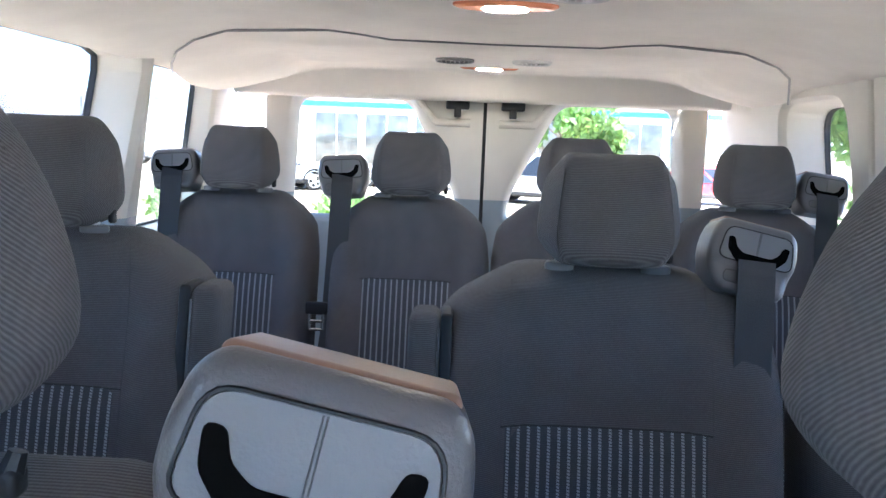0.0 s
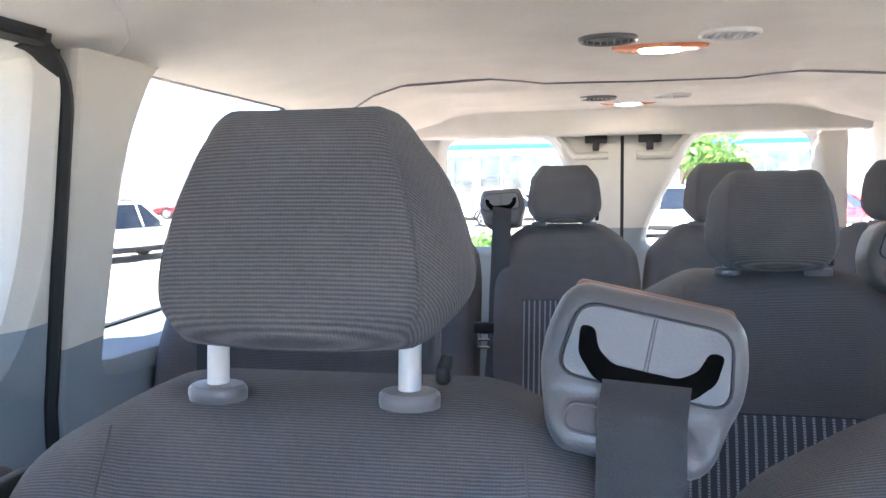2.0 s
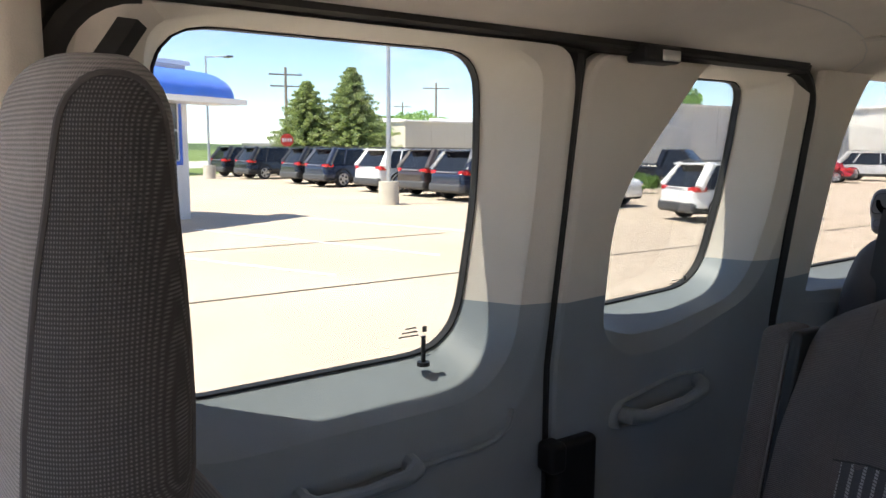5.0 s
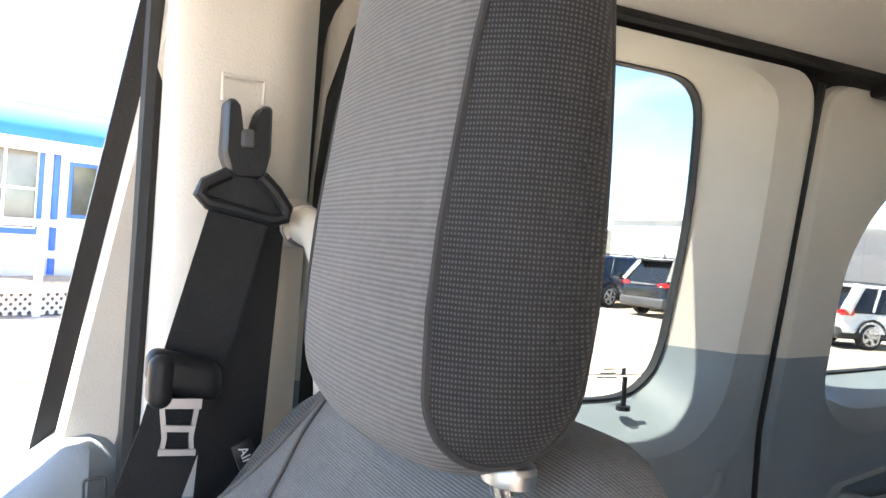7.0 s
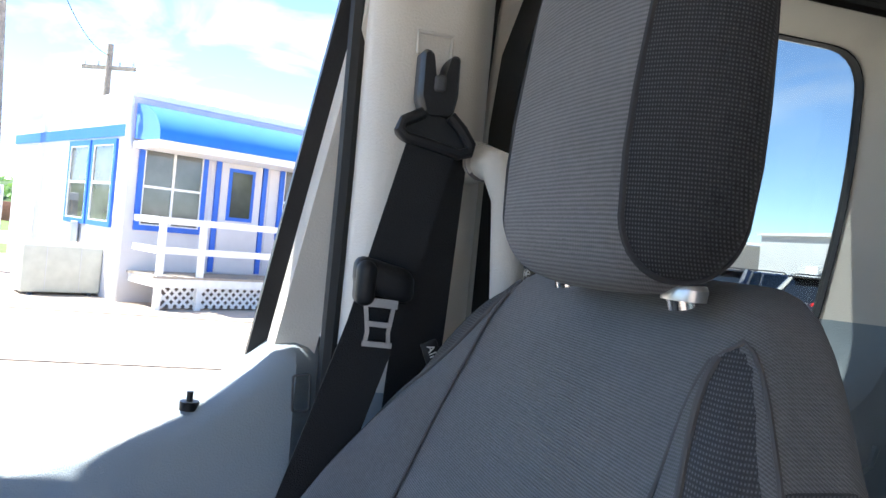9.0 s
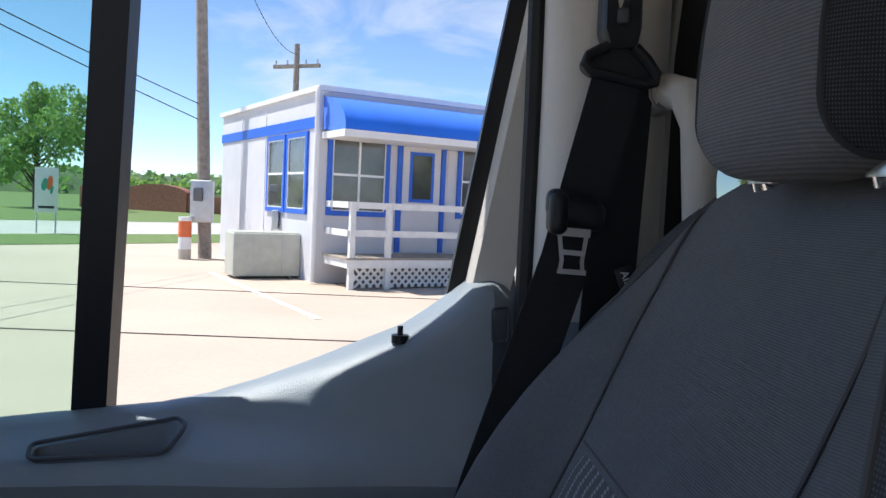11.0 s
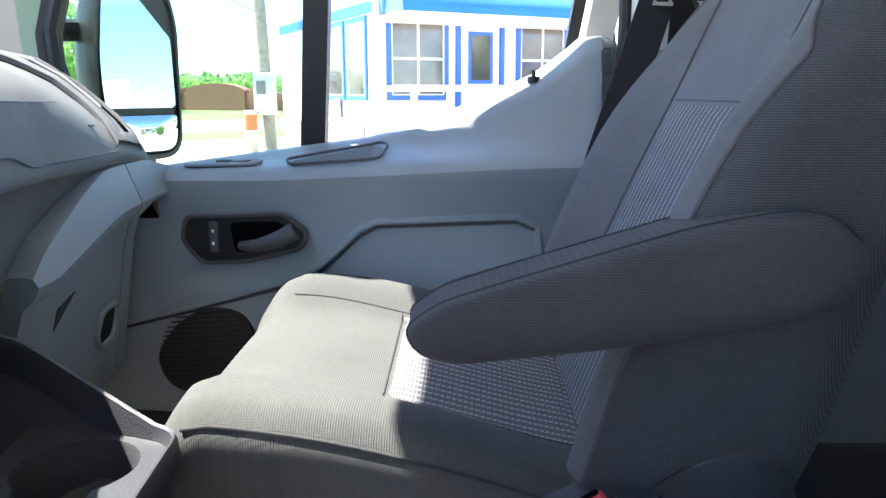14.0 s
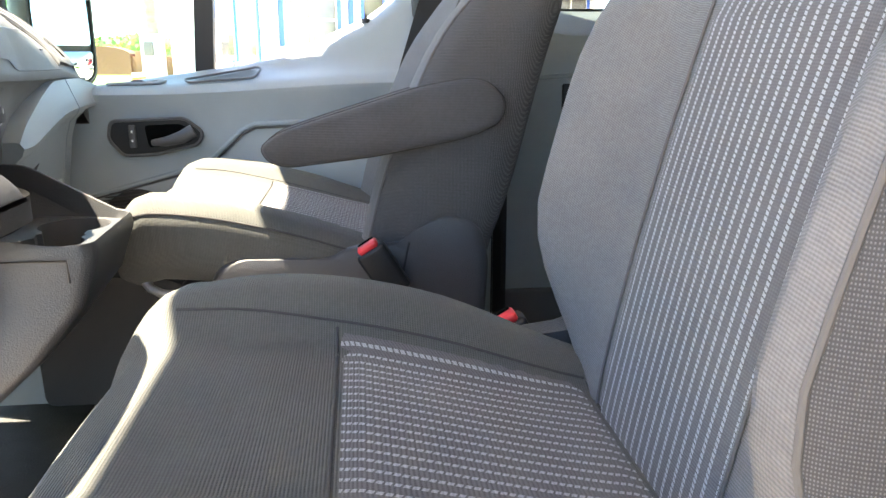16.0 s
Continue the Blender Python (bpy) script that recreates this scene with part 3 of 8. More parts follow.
# seam where the rear headliner piece begins
seam_line = [(-0.86, 2.44), (-0.80, 2.28), (-0.73, 2.13), (-0.66, 2.05), (-0.58, 2.02), (-0.36, 2.03), (-0.30, 2.08), (-0.24, 2.15), (0, 2.17), (0.24, 2.17), (0.30, 2.12), (0.36, 2.09), (0.56, 2.14), (0.66, 2.20), (0.72, 2.28), (0.82, 2.52), (0.86, 2.65)]
bm = bmesh.new()
tube(bm, [(x, y, roof_z(x, y) - 0.001) for x, y in seam_line], 0.0032, 6)
tagged(part("trim", bm, M_GREY), "grey joint line in the headliner", "trim", kind="structure")
for y in (1.20,):
    bm = bmesh.new()
    tube(bm, [(x, y + dy, roof_z(x, y)) for x, dy in ((-0.868, 0.16), (-0.84, 0.04), (-0.81, -0.01), (-0.78, -0.035), (-0.74, -0.08), (-0.70, -0.15), (-0.66, -0.25), (-0.63, -0.36), (-0.61, -0.48), (-0.60, -0.65))], 0.0014, 6)
    tagged(part("trim", bm, M_VENT), "grey joint line in the headliner", "trim", kind="structure")


# ---------------------------------------------------------------- seats of the passenger rows
def seat_back(W, T, H, ztop, lean, shoulder=0.048, bolster=0.025, narrow=0.14):
    """The bend of a seat back: its box is centred on the middle of the back; it returns the bending function."""

    def f(p):
        u, v = p.x / (W / 2), p.z / H + 0.5
        a = min(1.0, abs(u))
        x = p.x * (1 - narrow * smooth(0.72, 1.05, v) ** 1.6 * 0.6)
        z = p.z - shoulder * smooth(0.45, 1.0, a) * smooth(0.5, 1.0, v)
        front = smooth(0.01, -0.01, p.y)
        y = p.y - front * (bolster * smooth(0.50, 0.72, a) * (1 - smooth(0.85, 1.05, a)) * (1 - 0.6 * smooth(0.75, 1.0, v)) - 0.012 * (1 - smooth(0.2, 0.55, a)) * (1 - v))
        y += 0.012 * math.sin(v * math.pi) * -front
        z = z + ztop - H / 2
        y += (z - ztop) * math.tan(radians(lean))
        return Vector((x, y, z))

    return f


def patch(bm, f, xs, zs, depth, off, bend=None):
    """A thin pad that follows the front of a bent back."""
    rows = []
    for iz, z in enumerate(zs):
        rows.append([])
        for ix, x in enumerate(xs):
            edge = ix in (0, len(xs) - 1) or iz in (0, len(zs) - 1)
            rows[-1].append(bm.verts.new(f(Vector((x, -depth / 2 - (0.0 if edge else off), z)))))
    for a, b2 in zip(rows, rows[1:]):
        for i in range(len(a) - 1):
            bm.faces.new((a[i], a[i + 1], b2[i + 1], b2[i]))


def headrest(parent, cx, cy, cz, W, T, H, lean, top=0.72, posts=0.066, collar_z=None, front=False):
    """Headrest pad with a creased or piped front panel, two posts and their collars."""
    def f(p):
        v, u = p.z / H + 0.5, abs(2 * p.x / W)
        k = 1 - (1 - top) * smooth(0.15, 1.0, v) ** 1.4 - (0.13 if front else 0.10) * smooth(0.28, 0.0, v)
        bow = (0.014 if front else 0.006) * (1 - u * u)
        y = p.y * (1 - 0.25 * smooth(0.3, 1.0, v)) - (bow if p.y < 0 else -bow) * 0.6
        if front:
            z = p.z + 0.006 * (1 - u * u) * (1 if v > 0.5 else -1)
        else:
            y += 0.026 * max(0.0, u - 0.76) / 0.24 * smooth(0.01, -0.03, p.y)
            z = p.z + ((0.0025 * u * u - 0.018 * smooth(0.60, 1.0, u)) * smooth(0.6, 1.0, v) if v > 0.5 else -0.005 * (1 - u * u))
        return Vector((p.x * k, y + p.z * math.tan(radians(lean)), z))

    bm = bmesh.new()
    rbox(bm, (cx, cy, cz), (W, T, H), 0.031 if front else 0.032, 4, (6, 2, 6) if front else (22, 2, 8), f)
    welts = []
    if front:
        cut = (W / 2 - 0.016) * 0.90
        for s in (-1, 1):
            bs = bm.copy()
            cut_edges = [e for e in bmesh.ops.bisect_plane(bs, geom=bs.verts[:] + bs.edges[:] + bs.faces[:], plane_co=(cx + s * cut, 0, 0), plane_no=(s, 0, 0), clear_inner=True)["geom_cut"] if isinstance(e, bmesh.types.BMEdge)]
            v0 = cut_edges[0].verts[0]
            ring, e0 = [v0.co.copy()], cut_edges[0]
            v1 = e0.other_vert(v0)
            while v1 is not v0 and len(ring) < 400:
                ring.append(v1.co.copy())
                e0 = next(e for e in cut_edges if e is not e0 and v1 in e.verts)
                v1 = e0.other_vert(v1)
            welts.append(ring + ring[:2])
            part("headrest_side", bs, M_SIDE, parent)
            bmesh.ops.bisect_plane(bm, geom=bm.verts[:] + bm.edges[:] + bm.faces[:], plane_co=(cx + s * cut, 0, 0), plane_no=(s, 0, 0), clear_outer=True)
    pad = part("headrest", bm, M_FRONTHEAD if front else M_CLOTH, parent, sharp=40)
    if not front:
        for s in (-1, 1):
            welts.append([f(Vector((s * W * 0.39, -T / 2 + 0.001 + 0.006 * smooth(0.80, 1.0, abs(2 * i / 14 - 1)), -H / 2 + 0.016 + (H - 0.032) * i / 14))) + Vector((cx, cy, cz)) for i in range(15)])
    for pts in welts:
        bm = bmesh.new()
        tube(bm, pts, 0.0016 if front else 0.0009, 6)
        part("piping", bm, M_SEAM if front else M_WELT, pad)
    cz0 = collar_z if collar_z is not None else cz - H / 2 - 0.03
    for s in (-1, 1):
        bm = bmesh.new()
        y0 = cy + (cz0 - cz) * math.tan(radians(lean)) + (0.010 if front else 0.0)
        tube(bm, [(cx + s * posts, y0, cz0 - 0.006), (cx + s * posts, cy + (-H / 2 + 0.02) * math.tan(radians(lean)), cz - H / 2 + 0.02)], 0.0065 if front else 0.0074, 12)
        part("headrest_post", bm, M_CHROME if front else M_POST, parent, "bright metal post" if front else "pale sleeved post")
        bm = bmesh.new()
        r, rings = 0.0115 if front else 0.0185, []
        for zz, k in ((-0.008, 0.97), (-0.004, 1.0), (0.0, 0.99), (0.0025, 0.88), (0.003, 0.6)) if not front else ((-0.004, 0.95), (0.001, 1.0), (0.003, 0.9)):
            rings.append([Vector((cx + s * posts + r * k * 1.1 * math.cos(t), y0 + r * k * 0.8 * math.sin(t), cz0 + 0.001 + zz)) for t in (2 * math.pi * i / 20 for i in range(20))])
        ring_loft(bm, rings)
        collar = part("post_collar", bm, M_STEEL if front else M_GREY, parent, "bright metal collar" if front else "grey plastic collar")
        if not front and s > 0:
            bm = bmesh.new()
            rbox(bm, (cx + posts + 0.020, y0 + 0.012, cz0 + 0.012), (0.010, 0.012, 0.014), 0.004, 2)
            tube(bm, [(cx + posts + 0.020, y0 + 0.012, cz0 + 0.016), (cx + posts + 0.022, y0 + 0.014, cz0 + 0.024)], [0.0055, 0.004], 8)
            part("release_catch", bm, M_BLACK, collar, "small black release catch")
    return pad


def belt_guide(parent, c, tilt, belt_to, mat=M_GREY, yaw=0):
    """The shoulder housing of a seat belt: a rounded shell with a recessed face, a curved slot and the webbing that hangs from it."""
    m = Matrix.Translation(c) @ pose(0, 0, 0, -12, tilt, yaw)
    w, d, h = 0.121, 0.075, 0.101

    def f(p):
        v = p.z / h + 0.5
        dish = 0.004 * math.exp(-((v - 0.36) / 0.09) ** 2) if p.y < 0 else 0.0
        return Vector((p.x * (0.78 + 0.22 * smooth(-0.05, 0.55, v)) * (1 - 0.10 * smooth(0.62, 1, v)), p.y + dish - 0.010 * (1 if p.y < 0 else 0) * smooth(0.30, 0.0, v), p.z))

    bm = bmesh.new()
    rbox(bm, (0, 0, 0), (w, d, h), 0.017, 5, (4, 2, 14), f)
    shell = part("belt_guide", bm, mat, parent, "grey plastic seat belt guide", m, sharp=50)
    # added cap along the top: a reflected brown tint put into its colour
    bm = bmesh.new()
    rbox(bm, (0, 0.006, h / 2 - 0.004), (w * 0.80, d * 0.74, 0.012), 0.005, 3)
    part("top_tint", bm, M_BROWN, shell, "brown reflected tint on the guide's top")
    # pale face plate with a thin gap round it and a joint in its middle
    bm = bmesh.new()
    face = round_poly([(-0.050, -0.006), (0.050, -0.006), (0.044, 0.037), (-0.044, 0.037)], 0.013, 5)
    plate(bm, face, lambda u, v, t: (u, t, v), -d / 2 - 0.0022, -d / 2 + 0.006, 0.0008)
    part("face_plate", bm, M_FACE, shell)
    bm = bmesh.new()
    tube(bm, [(p[0] * 1.02, -d / 2 - 0.0008, p[1] + (p[1] - 0.016) * 0.02) for p in face + face[:2]], 0.0011, 6)
    part("face_rim", bm, M_BLACK, shell)
    for x in (-0.0009, 0.0009):
        bm = bmesh.new()
        tube(bm, [(x, -d / 2 - 0.0023, 0.0), (x, -d / 2 - 0.0023, 0.036)], 0.00045, 5)
        part("face_joint", bm, M_DARK, shell)
    # slot whose ends hook upwards, not cut: a near-black plate paints its shade
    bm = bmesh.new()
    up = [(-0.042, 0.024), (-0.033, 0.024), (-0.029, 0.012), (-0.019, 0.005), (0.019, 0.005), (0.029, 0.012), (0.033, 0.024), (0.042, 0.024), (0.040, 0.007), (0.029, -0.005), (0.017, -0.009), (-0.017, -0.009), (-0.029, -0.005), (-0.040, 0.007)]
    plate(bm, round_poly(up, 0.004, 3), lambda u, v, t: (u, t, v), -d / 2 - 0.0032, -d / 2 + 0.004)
    part("belt_slot", bm, M_PITSHADE, shell)
    # outline of the oval button cover
    bm = bmesh.new()
    pill = round_poly([(-0.040, -0.037), (0.012, -0.037), (0.012, -0.021), (-0.040, -0.021)], 0.008, 5)
    tube(bm, [(p[0], -d / 2 - 0.0078 + 0.10 * (p[1] + 0.037), p[1]) for p in pill + pill[:2]], 0.0009, 6)
    part("button_cover", bm, M_DARK, shell)
    # webbing
    bm = bmesh.new()
    a = m @ Vector((0.002, -d / 2 - 0.001, 0.001))
    b0 = m @ Vector((0.002, -d / 2 - 0.011, -0.022))
    pts = [a, b0] + [Vector(p) for p in belt_to]
    fine = []
    for p, q in zip(pts, pts[1:]):
        fine += [p + (q - p) * k / 4 for k in range(4)]
    strap(bm, fine + [pts[-1]], 0.050, 0.0022, (1, 0, -0.12))
    part("seat_belt", bm, M_WEB, parent, "black belt webbing")
    return shell


def passenger_seat(cx, y, ztop, W=0.52, half=0.145, insert=0.205, guide=None, loop=None, head=0.114, H=0.60, label="", guide_tilt=12):
    """A cloth passenger seat: back with bolsters, striped insert, headrest, cushion, base and shoulder belt."""
    t = thing("passenger_seat", pose(cx, y, 0), label or "dark grey cloth passenger seat with striped insert and headrest", "seat", "passenger seats")
    T, lean = 0.11, 14
    f = seat_back(W, T, H, ztop, lean)
    bm = bmesh.new()
    rbox(bm, (0, T / 2, 0), (W, T, H), 0.045, 4, (18, 2, 14), f)
    part("backrest", bm, M_CLOTH, t)
    bm = bmesh.new()
    zi = H / 2 - insert
    patch(bm, lambda p: f(p) + Vector((0, T / 2, 0)), np.linspace(-half + 0.006, half - 0.006, 15), np.linspace(-H / 2 + 0.05, zi, 14), T, 0.003)
    part("striped_insert", bm, M_STRIPE, t, "striped cloth panel")
    for s in (-1, 1):
        bm = bmesh.new()
        tube(bm, [f(Vector((s * half, -T / 2 - 0.0002, z))) + Vector((0, T / 2, 0)) for z in np.linspace(-H / 2 + 0.05, H / 2 - 0.012, 18)], 0.0008, 6)
        part("seam", bm, M_WELT, t)
    bm = bmesh.new()
    tube(bm, [f(Vector((x, -T / 2 - 0.0005, zi))) + Vector((0, T / 2, 0)) for x in np.linspace(-half, half, 10)], 0.0012, 6)
    part("seam", bm, M_SEAM, t)
    # cushion
    cz = 0.50

    def fc(p):
        a = min(1, abs(p.x) / (W / 2))
        v = p.y / 0.46 + 0.5
        return Vector((p.x, p.y, p.z + (0.022 * smooth(0.5, 0.75, a) * (1 - smooth(0.85, 1.05, a)) + 0.02 * (1 - v)) * (1 if p.z > 0 else 0) - 0.03 * smooth(0.2, 0.0, v)))

    bm = bmesh.new()
    rbox(bm, (0, -0.30, cz - 0.06), (W, 0.46, 0.13), 0.045, 4, (12, 10, 2), fc)
    part("cushion", bm, M_CUSHION, t)
    bm = bmesh.new()
    rows = [[bm.verts.new(fc(Vector((x, yy, 0.065 + (0.003 if 0 < i < 11 and 0 < j < 9 else 0.0)))) + Vector((0, -0.30, cz - 0.06))) for i, x in enumerate(np.linspace(-half + 0.01, half - 0.01, 12))] for j, yy in enumerate(np.linspace(-0.08, 0.21, 10))]
    for a, b2 in zip(rows, rows[1:]):
        for i in range(len(a) - 1):
            bm.faces.new((a[i], a[i + 1], b2[i + 1], b2[i]))
    part("cushion_insert", bm, M_STRIPE, t, "striped cloth panel")
    bm = bmesh.new()
    box(bm, (-W / 2 + 0.04, -0.48, FLOOR), (W / 2 - 0.04, -0.10, cz - 0.12), 0.02, 3)
    part("seat_base", bm, M_DARK, t)
    if head:
        headrest(t, 0, 0.012, ztop + head, 0.214 if head > 0.1 else 0.196, 0.095, 0.147, 6, top=0.72 if head > 0.1 else 0.88, collar_z=ztop + 0.004)
    if loop:
        # folded armrest beside the bolster; a black strip paints the shade between them
        s, slant = loop, math.tan(radians(lean)) * 0.9

        def beside(x, y, z):
            return Vector((s * (W / 2 + x), y + z * slant, ztop + z))

        bm = bmesh.new()
        rbox(bm, (0, 0, 0), (0.043, 0.070, 0.40), 0.014, 4, (2, 2, 6), lambda p: beside(0.0015 + s * p.x, p.y - 0.002, p.z - 0.262))
        arm = part("folded_armrest", bm, M_CLOTH, t, sharp=60)
        # pale rod in place of the highlight along the armrest's edge
        bm = bmesh.new()
        tube(bm, [beside(-0.018, -0.034, z) for z in np.linspace(-0.080, -0.44, 8)], 0.0016, 6)
        part("piping", bm, M_GREY, arm, "pale line for the highlight on the edge")
        # black strip that fills the gap with painted shade
        bm = bmesh.new()
        rbox(bm, (0, 0, 0), (0.016, 0.060, 0.40), 0.005, 2, (1, 1, 6), lambda p: beside(-0.028 + s * p.x, p.y - 0.004, p.z - 0.262))
        part("armrest_gap_shade", bm, M_BLACK, t, "black strip for the shade in the gap")
    if guide:
        gx, gz = guide
        tilt = guide_tilt
        side = 1 if gx > 0 else -1
        belt_guide(t, (gx, 0.02, gz), tilt, [(gx - 0.002, -0.055, ztop - 0.14), (gx + 0.006 * side, -0.10, ztop - 0.32), (gx + 0.02 * side, -0.16, ztop - 0.50), (gx + 0.03 * side, -0.19, ztop - 0.56)])
    return t


passenger_seat(-0.315, 0.635, 1.072, W=0.50, half=0.150, guide=(0.208, 1.088), loop=-1, label="grey cloth seat beside the side doors, belt guide at its shoulder")
passenger_seat(0.185, 0.635, 1.060, W=0.50, guide=None, label="grey cloth seat in the second row, partly hidden")
passenger_seat(0.146, 1.40, 1.066, head=0.083, guide=(0.19, 1.082), loop=-1, W=0.49, half=0.14, label="grey cloth seat in the third row with belt guide")
passenger_seat(0.645, 1.40, 1.060, W=0.46, half=0.14, head=0, label="grey cloth window seat in the third row")
passenger_seat(-0.635, 1.40, 1.090, head=0.083, W=0.48, half=0.13, loop=1, guide=(-0.140, 1.108), guide_tilt=-3, label="single grey cloth seat in the third row by the window")
for x, g in ((-0.615, -0.155), (-0.19, -0.165), (0.215, None), (0.645, 0.155)):
    passenger_seat(x, 2.22, 1.095, head=0.083, W=0.40, half=0.11, insert=0.195, guide=(g, 1.135) if g else None, guide_tilt=-4 if (g or 0) < 0 else 7, label="grey cloth seat in the rear bench of four")

# loose belt tongue of the rear bench
bt = thing("belt_tongue", pose(-0.389, 2.085, 0.818), "bright metal belt tongue on black webbing", "belt tongue")
bm = bmesh.new()
rbox(bm, (0, 0, 0.020), (0.052, 0.016, 0.030), 0.005, 2)
part("tongue_cover", bm, M_BLACK, bt)
for a, b2 in (((-0.016, 0.008), (-0.015, -0.030)), ((-0.015, -0.030), (0.015, -0.030)), ((0.015, -0.030), (0.016, 0.008)), ((-0.015, -0.010), (0.015, -0.010))):
    bm = bmesh.new()
    tube(bm, [(a[0], -0.004, a[1]), (b2[0], -0.004, b2[1])], 0.004, 6)
    part("metal_bar", bm, M_CHROME, bt)

# ---------------------------------------------------------------- front cabin
def ledge(y):
    """Height of the front door's window sill along the van."""
    pts = [(-1.30, 0.735), (-1.04, 0.771), (-0.81, 0.802), (-0.73, 0.812), (-0.67, 0.830), (-0.60, 0.858), (-0.50, 0.902), (-0.46, 0.930), (-0.43, 0.957), (-0.40, 0.963), (-0.38, 0.958)]
    return float(np.interp(y, [p[0] for p in pts], [p[1] for p in pts]))


def front_door(side):
    s = -side  # side -1: passenger, +1: driver
    t = thing("door_5" if side < 0 else "door_6", Matrix(), "slate front door with sill bin, pull handle and window", "door", kind="structure")
    X = (lambda x: x) if side < 0 else (lambda x: -x)
    ys = [-1.30, -1.2, -1.1, -1.0, -0.95, -0.9, -0.85, -0.8, -0.75, -0.7, -0.65, -0.6, -0.55, -0.5, -0.475, -0.45, -0.43, -0.41, -0.395, -0.383]
    rings = []
    for y in ys:
        zl = ledge(y)
        cr = 0.775 + 0.02 * smooth(-0.9, -0.45, y)
        rear = smooth(-0.41, -0.383, y)
        w = 0.030 * smooth(0.82, 0.89, zl)
        h = 0.022 * smooth(-0.76, -0.58, y) * (1 - rear)
        bev = 0.005 + 0.023 * smooth(-0.73, -0.64, y)
        prof = [(-0.90, 0.14), (-0.90, zl - 0.05), (-0.838, zl - 0.004), (-0.832, zl + 0.001), (-0.824, zl + 0.001), (-0.806 + 0.6 * w, zl - 0.35 * bev), (-0.800 + w, zl - 0.85 * bev), (-0.796 + w, zl - 1.2 * bev)]
        foot = zl - 1.2 * bev - 0.003
        for k in (0.25, 0.5, 0.75, 0.92):
            prof.append((-0.796 + w + (0.066 + h - w) * k ** (0.8 + 2.0 * smooth(0.82, 0.92, zl)), foot * (1 - k) + cr * k - 0.012 * math.sin(math.pi * k) * smooth(0.83, 0.95, zl)))
        prof += [(-0.722 + h, cr - 0.005), (-0.714 + h, cr - 0.016), (-0.716 + h, cr - 0.028), (-0.722 + 0.2 * h, 0.73), (-0.716, 0.66), (-0.705, 0.62), (-0.70, 0.58), (-0.705, 0.50), (-0.72, 0.40), (-0.735, 0.14)]
        rings.append([Vector((X(px - 0.03 * rear * (px > -0.8)), y, pz)) for px, pz in prof])
    bm = bmesh.new()
    ring_loft(bm, rings)
    lining = part("door_lining", bm, M_SLATE, t, sharp=45)
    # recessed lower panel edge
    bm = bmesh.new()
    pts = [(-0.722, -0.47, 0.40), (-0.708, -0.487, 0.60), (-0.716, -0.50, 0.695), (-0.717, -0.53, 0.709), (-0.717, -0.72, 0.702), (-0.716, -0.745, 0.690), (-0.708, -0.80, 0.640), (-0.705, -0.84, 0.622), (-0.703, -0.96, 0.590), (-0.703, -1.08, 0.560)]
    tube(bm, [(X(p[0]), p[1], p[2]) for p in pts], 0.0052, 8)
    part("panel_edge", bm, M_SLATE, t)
    # dark rod paints the shadow line under the overhanging edge
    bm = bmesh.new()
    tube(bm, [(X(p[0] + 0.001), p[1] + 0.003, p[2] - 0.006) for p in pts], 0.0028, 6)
    part("groove_shade", bm, M_SHIELD, t)
    # switch bezel on the sill
    bm = bmesh.new()
    o = round_poly([(-0.985, -0.765), (-0.885, -0.770), (-0.890, -0.738), (-0.990, -0.735)], 0.014, 5)
    
    def zz(y, x):
        """Height of the sill's shelf."""
        zl, k = ledge(y), min(1.0, max(0.0, (x + 0.796) / 0.066)) ** 1.25
        return (zl - 0.010) * (1 - k) + (0.775 + 0.02 * smooth(-0.9, -0.45, y)) * k - 0.012 * math.sin(math.pi * k) * smooth(0.83, 0.95, zl) + 0.003

    ring_loft(bm, [[Vector((X(p[1]), p[0], zz(p[0], p[1]) + dz)) for p in o] for dz in (-0.004, 0.0015)])
    bz = part("switch_bezel", bm, M_SHIELD, t, "black window switch bezel")
    bm = bmesh.new()
    tube(bm, [(X(p[1]), p[0], zz(p[0], p[1]) + 0.0010) for p in o + o[:2]], 0.0030, 8)
    part("bezel_rim", bm, M_SLATE, bz)
    # near-black plates paint the shade of the switch recesses
    for y0, y1 in ((-0.975, -0.940), (-0.932, -0.900)):
        bm = bmesh.new()
        o2 = round_poly([(y0, -0.760), (y1, -0.762), (y1 - 0.002, -0.744), (y0, -0.742)], 0.006, 4)
        ring_loft(bm, [[Vector((X(p[1]), p[0], zz(p[0], p[1]) + dz)) for p in o2] for dz in (-0.003, 0.0025)])
        part("switch_recess", bm, M_PITSHADE, bz)
    bm = bmesh.new()
    rbox(bm, (X(-0.752), -0.936, zz(-0.936, -0.752) + 0.003), (0.014, 0.022, 0.008), 0.003, 2)
    part("window_switch", bm, M_DARK, bz)
    # sill bin
    bm = bmesh.new()
    o = round_poly([(-0.850, -0.758), (-0.722, -0.788), (-0.706, -0.768), (-0.716, -0.734), (-0.84, -0.729)], 0.010, 5)
    tube(bm, [(X(p[1]), p[0], zz(p[0], p[1]) + 0.0015) for p in o + o[:2]], 0.0022, 6)
    part("bin_rim", bm, M_DARK, t)
    bm = bmesh.new()
    oc = Vector((-0.785, -0.750))
    ring_loft(bm, [[Vector((X((oc + (p - oc) * k)[1]), (oc + (p - oc) * k)[0], max(0.754, zz(*((oc + (p - oc) * k))) + dz) + (0.006 if dz == -0.06 else 0.0))) for p in o] for k, dz in ((0.84, -0.2), (0.93, -0.06), (0.985, 0.02))])
    hollow(lining, bm)
    # inner handle
    bm = bmesh.new()
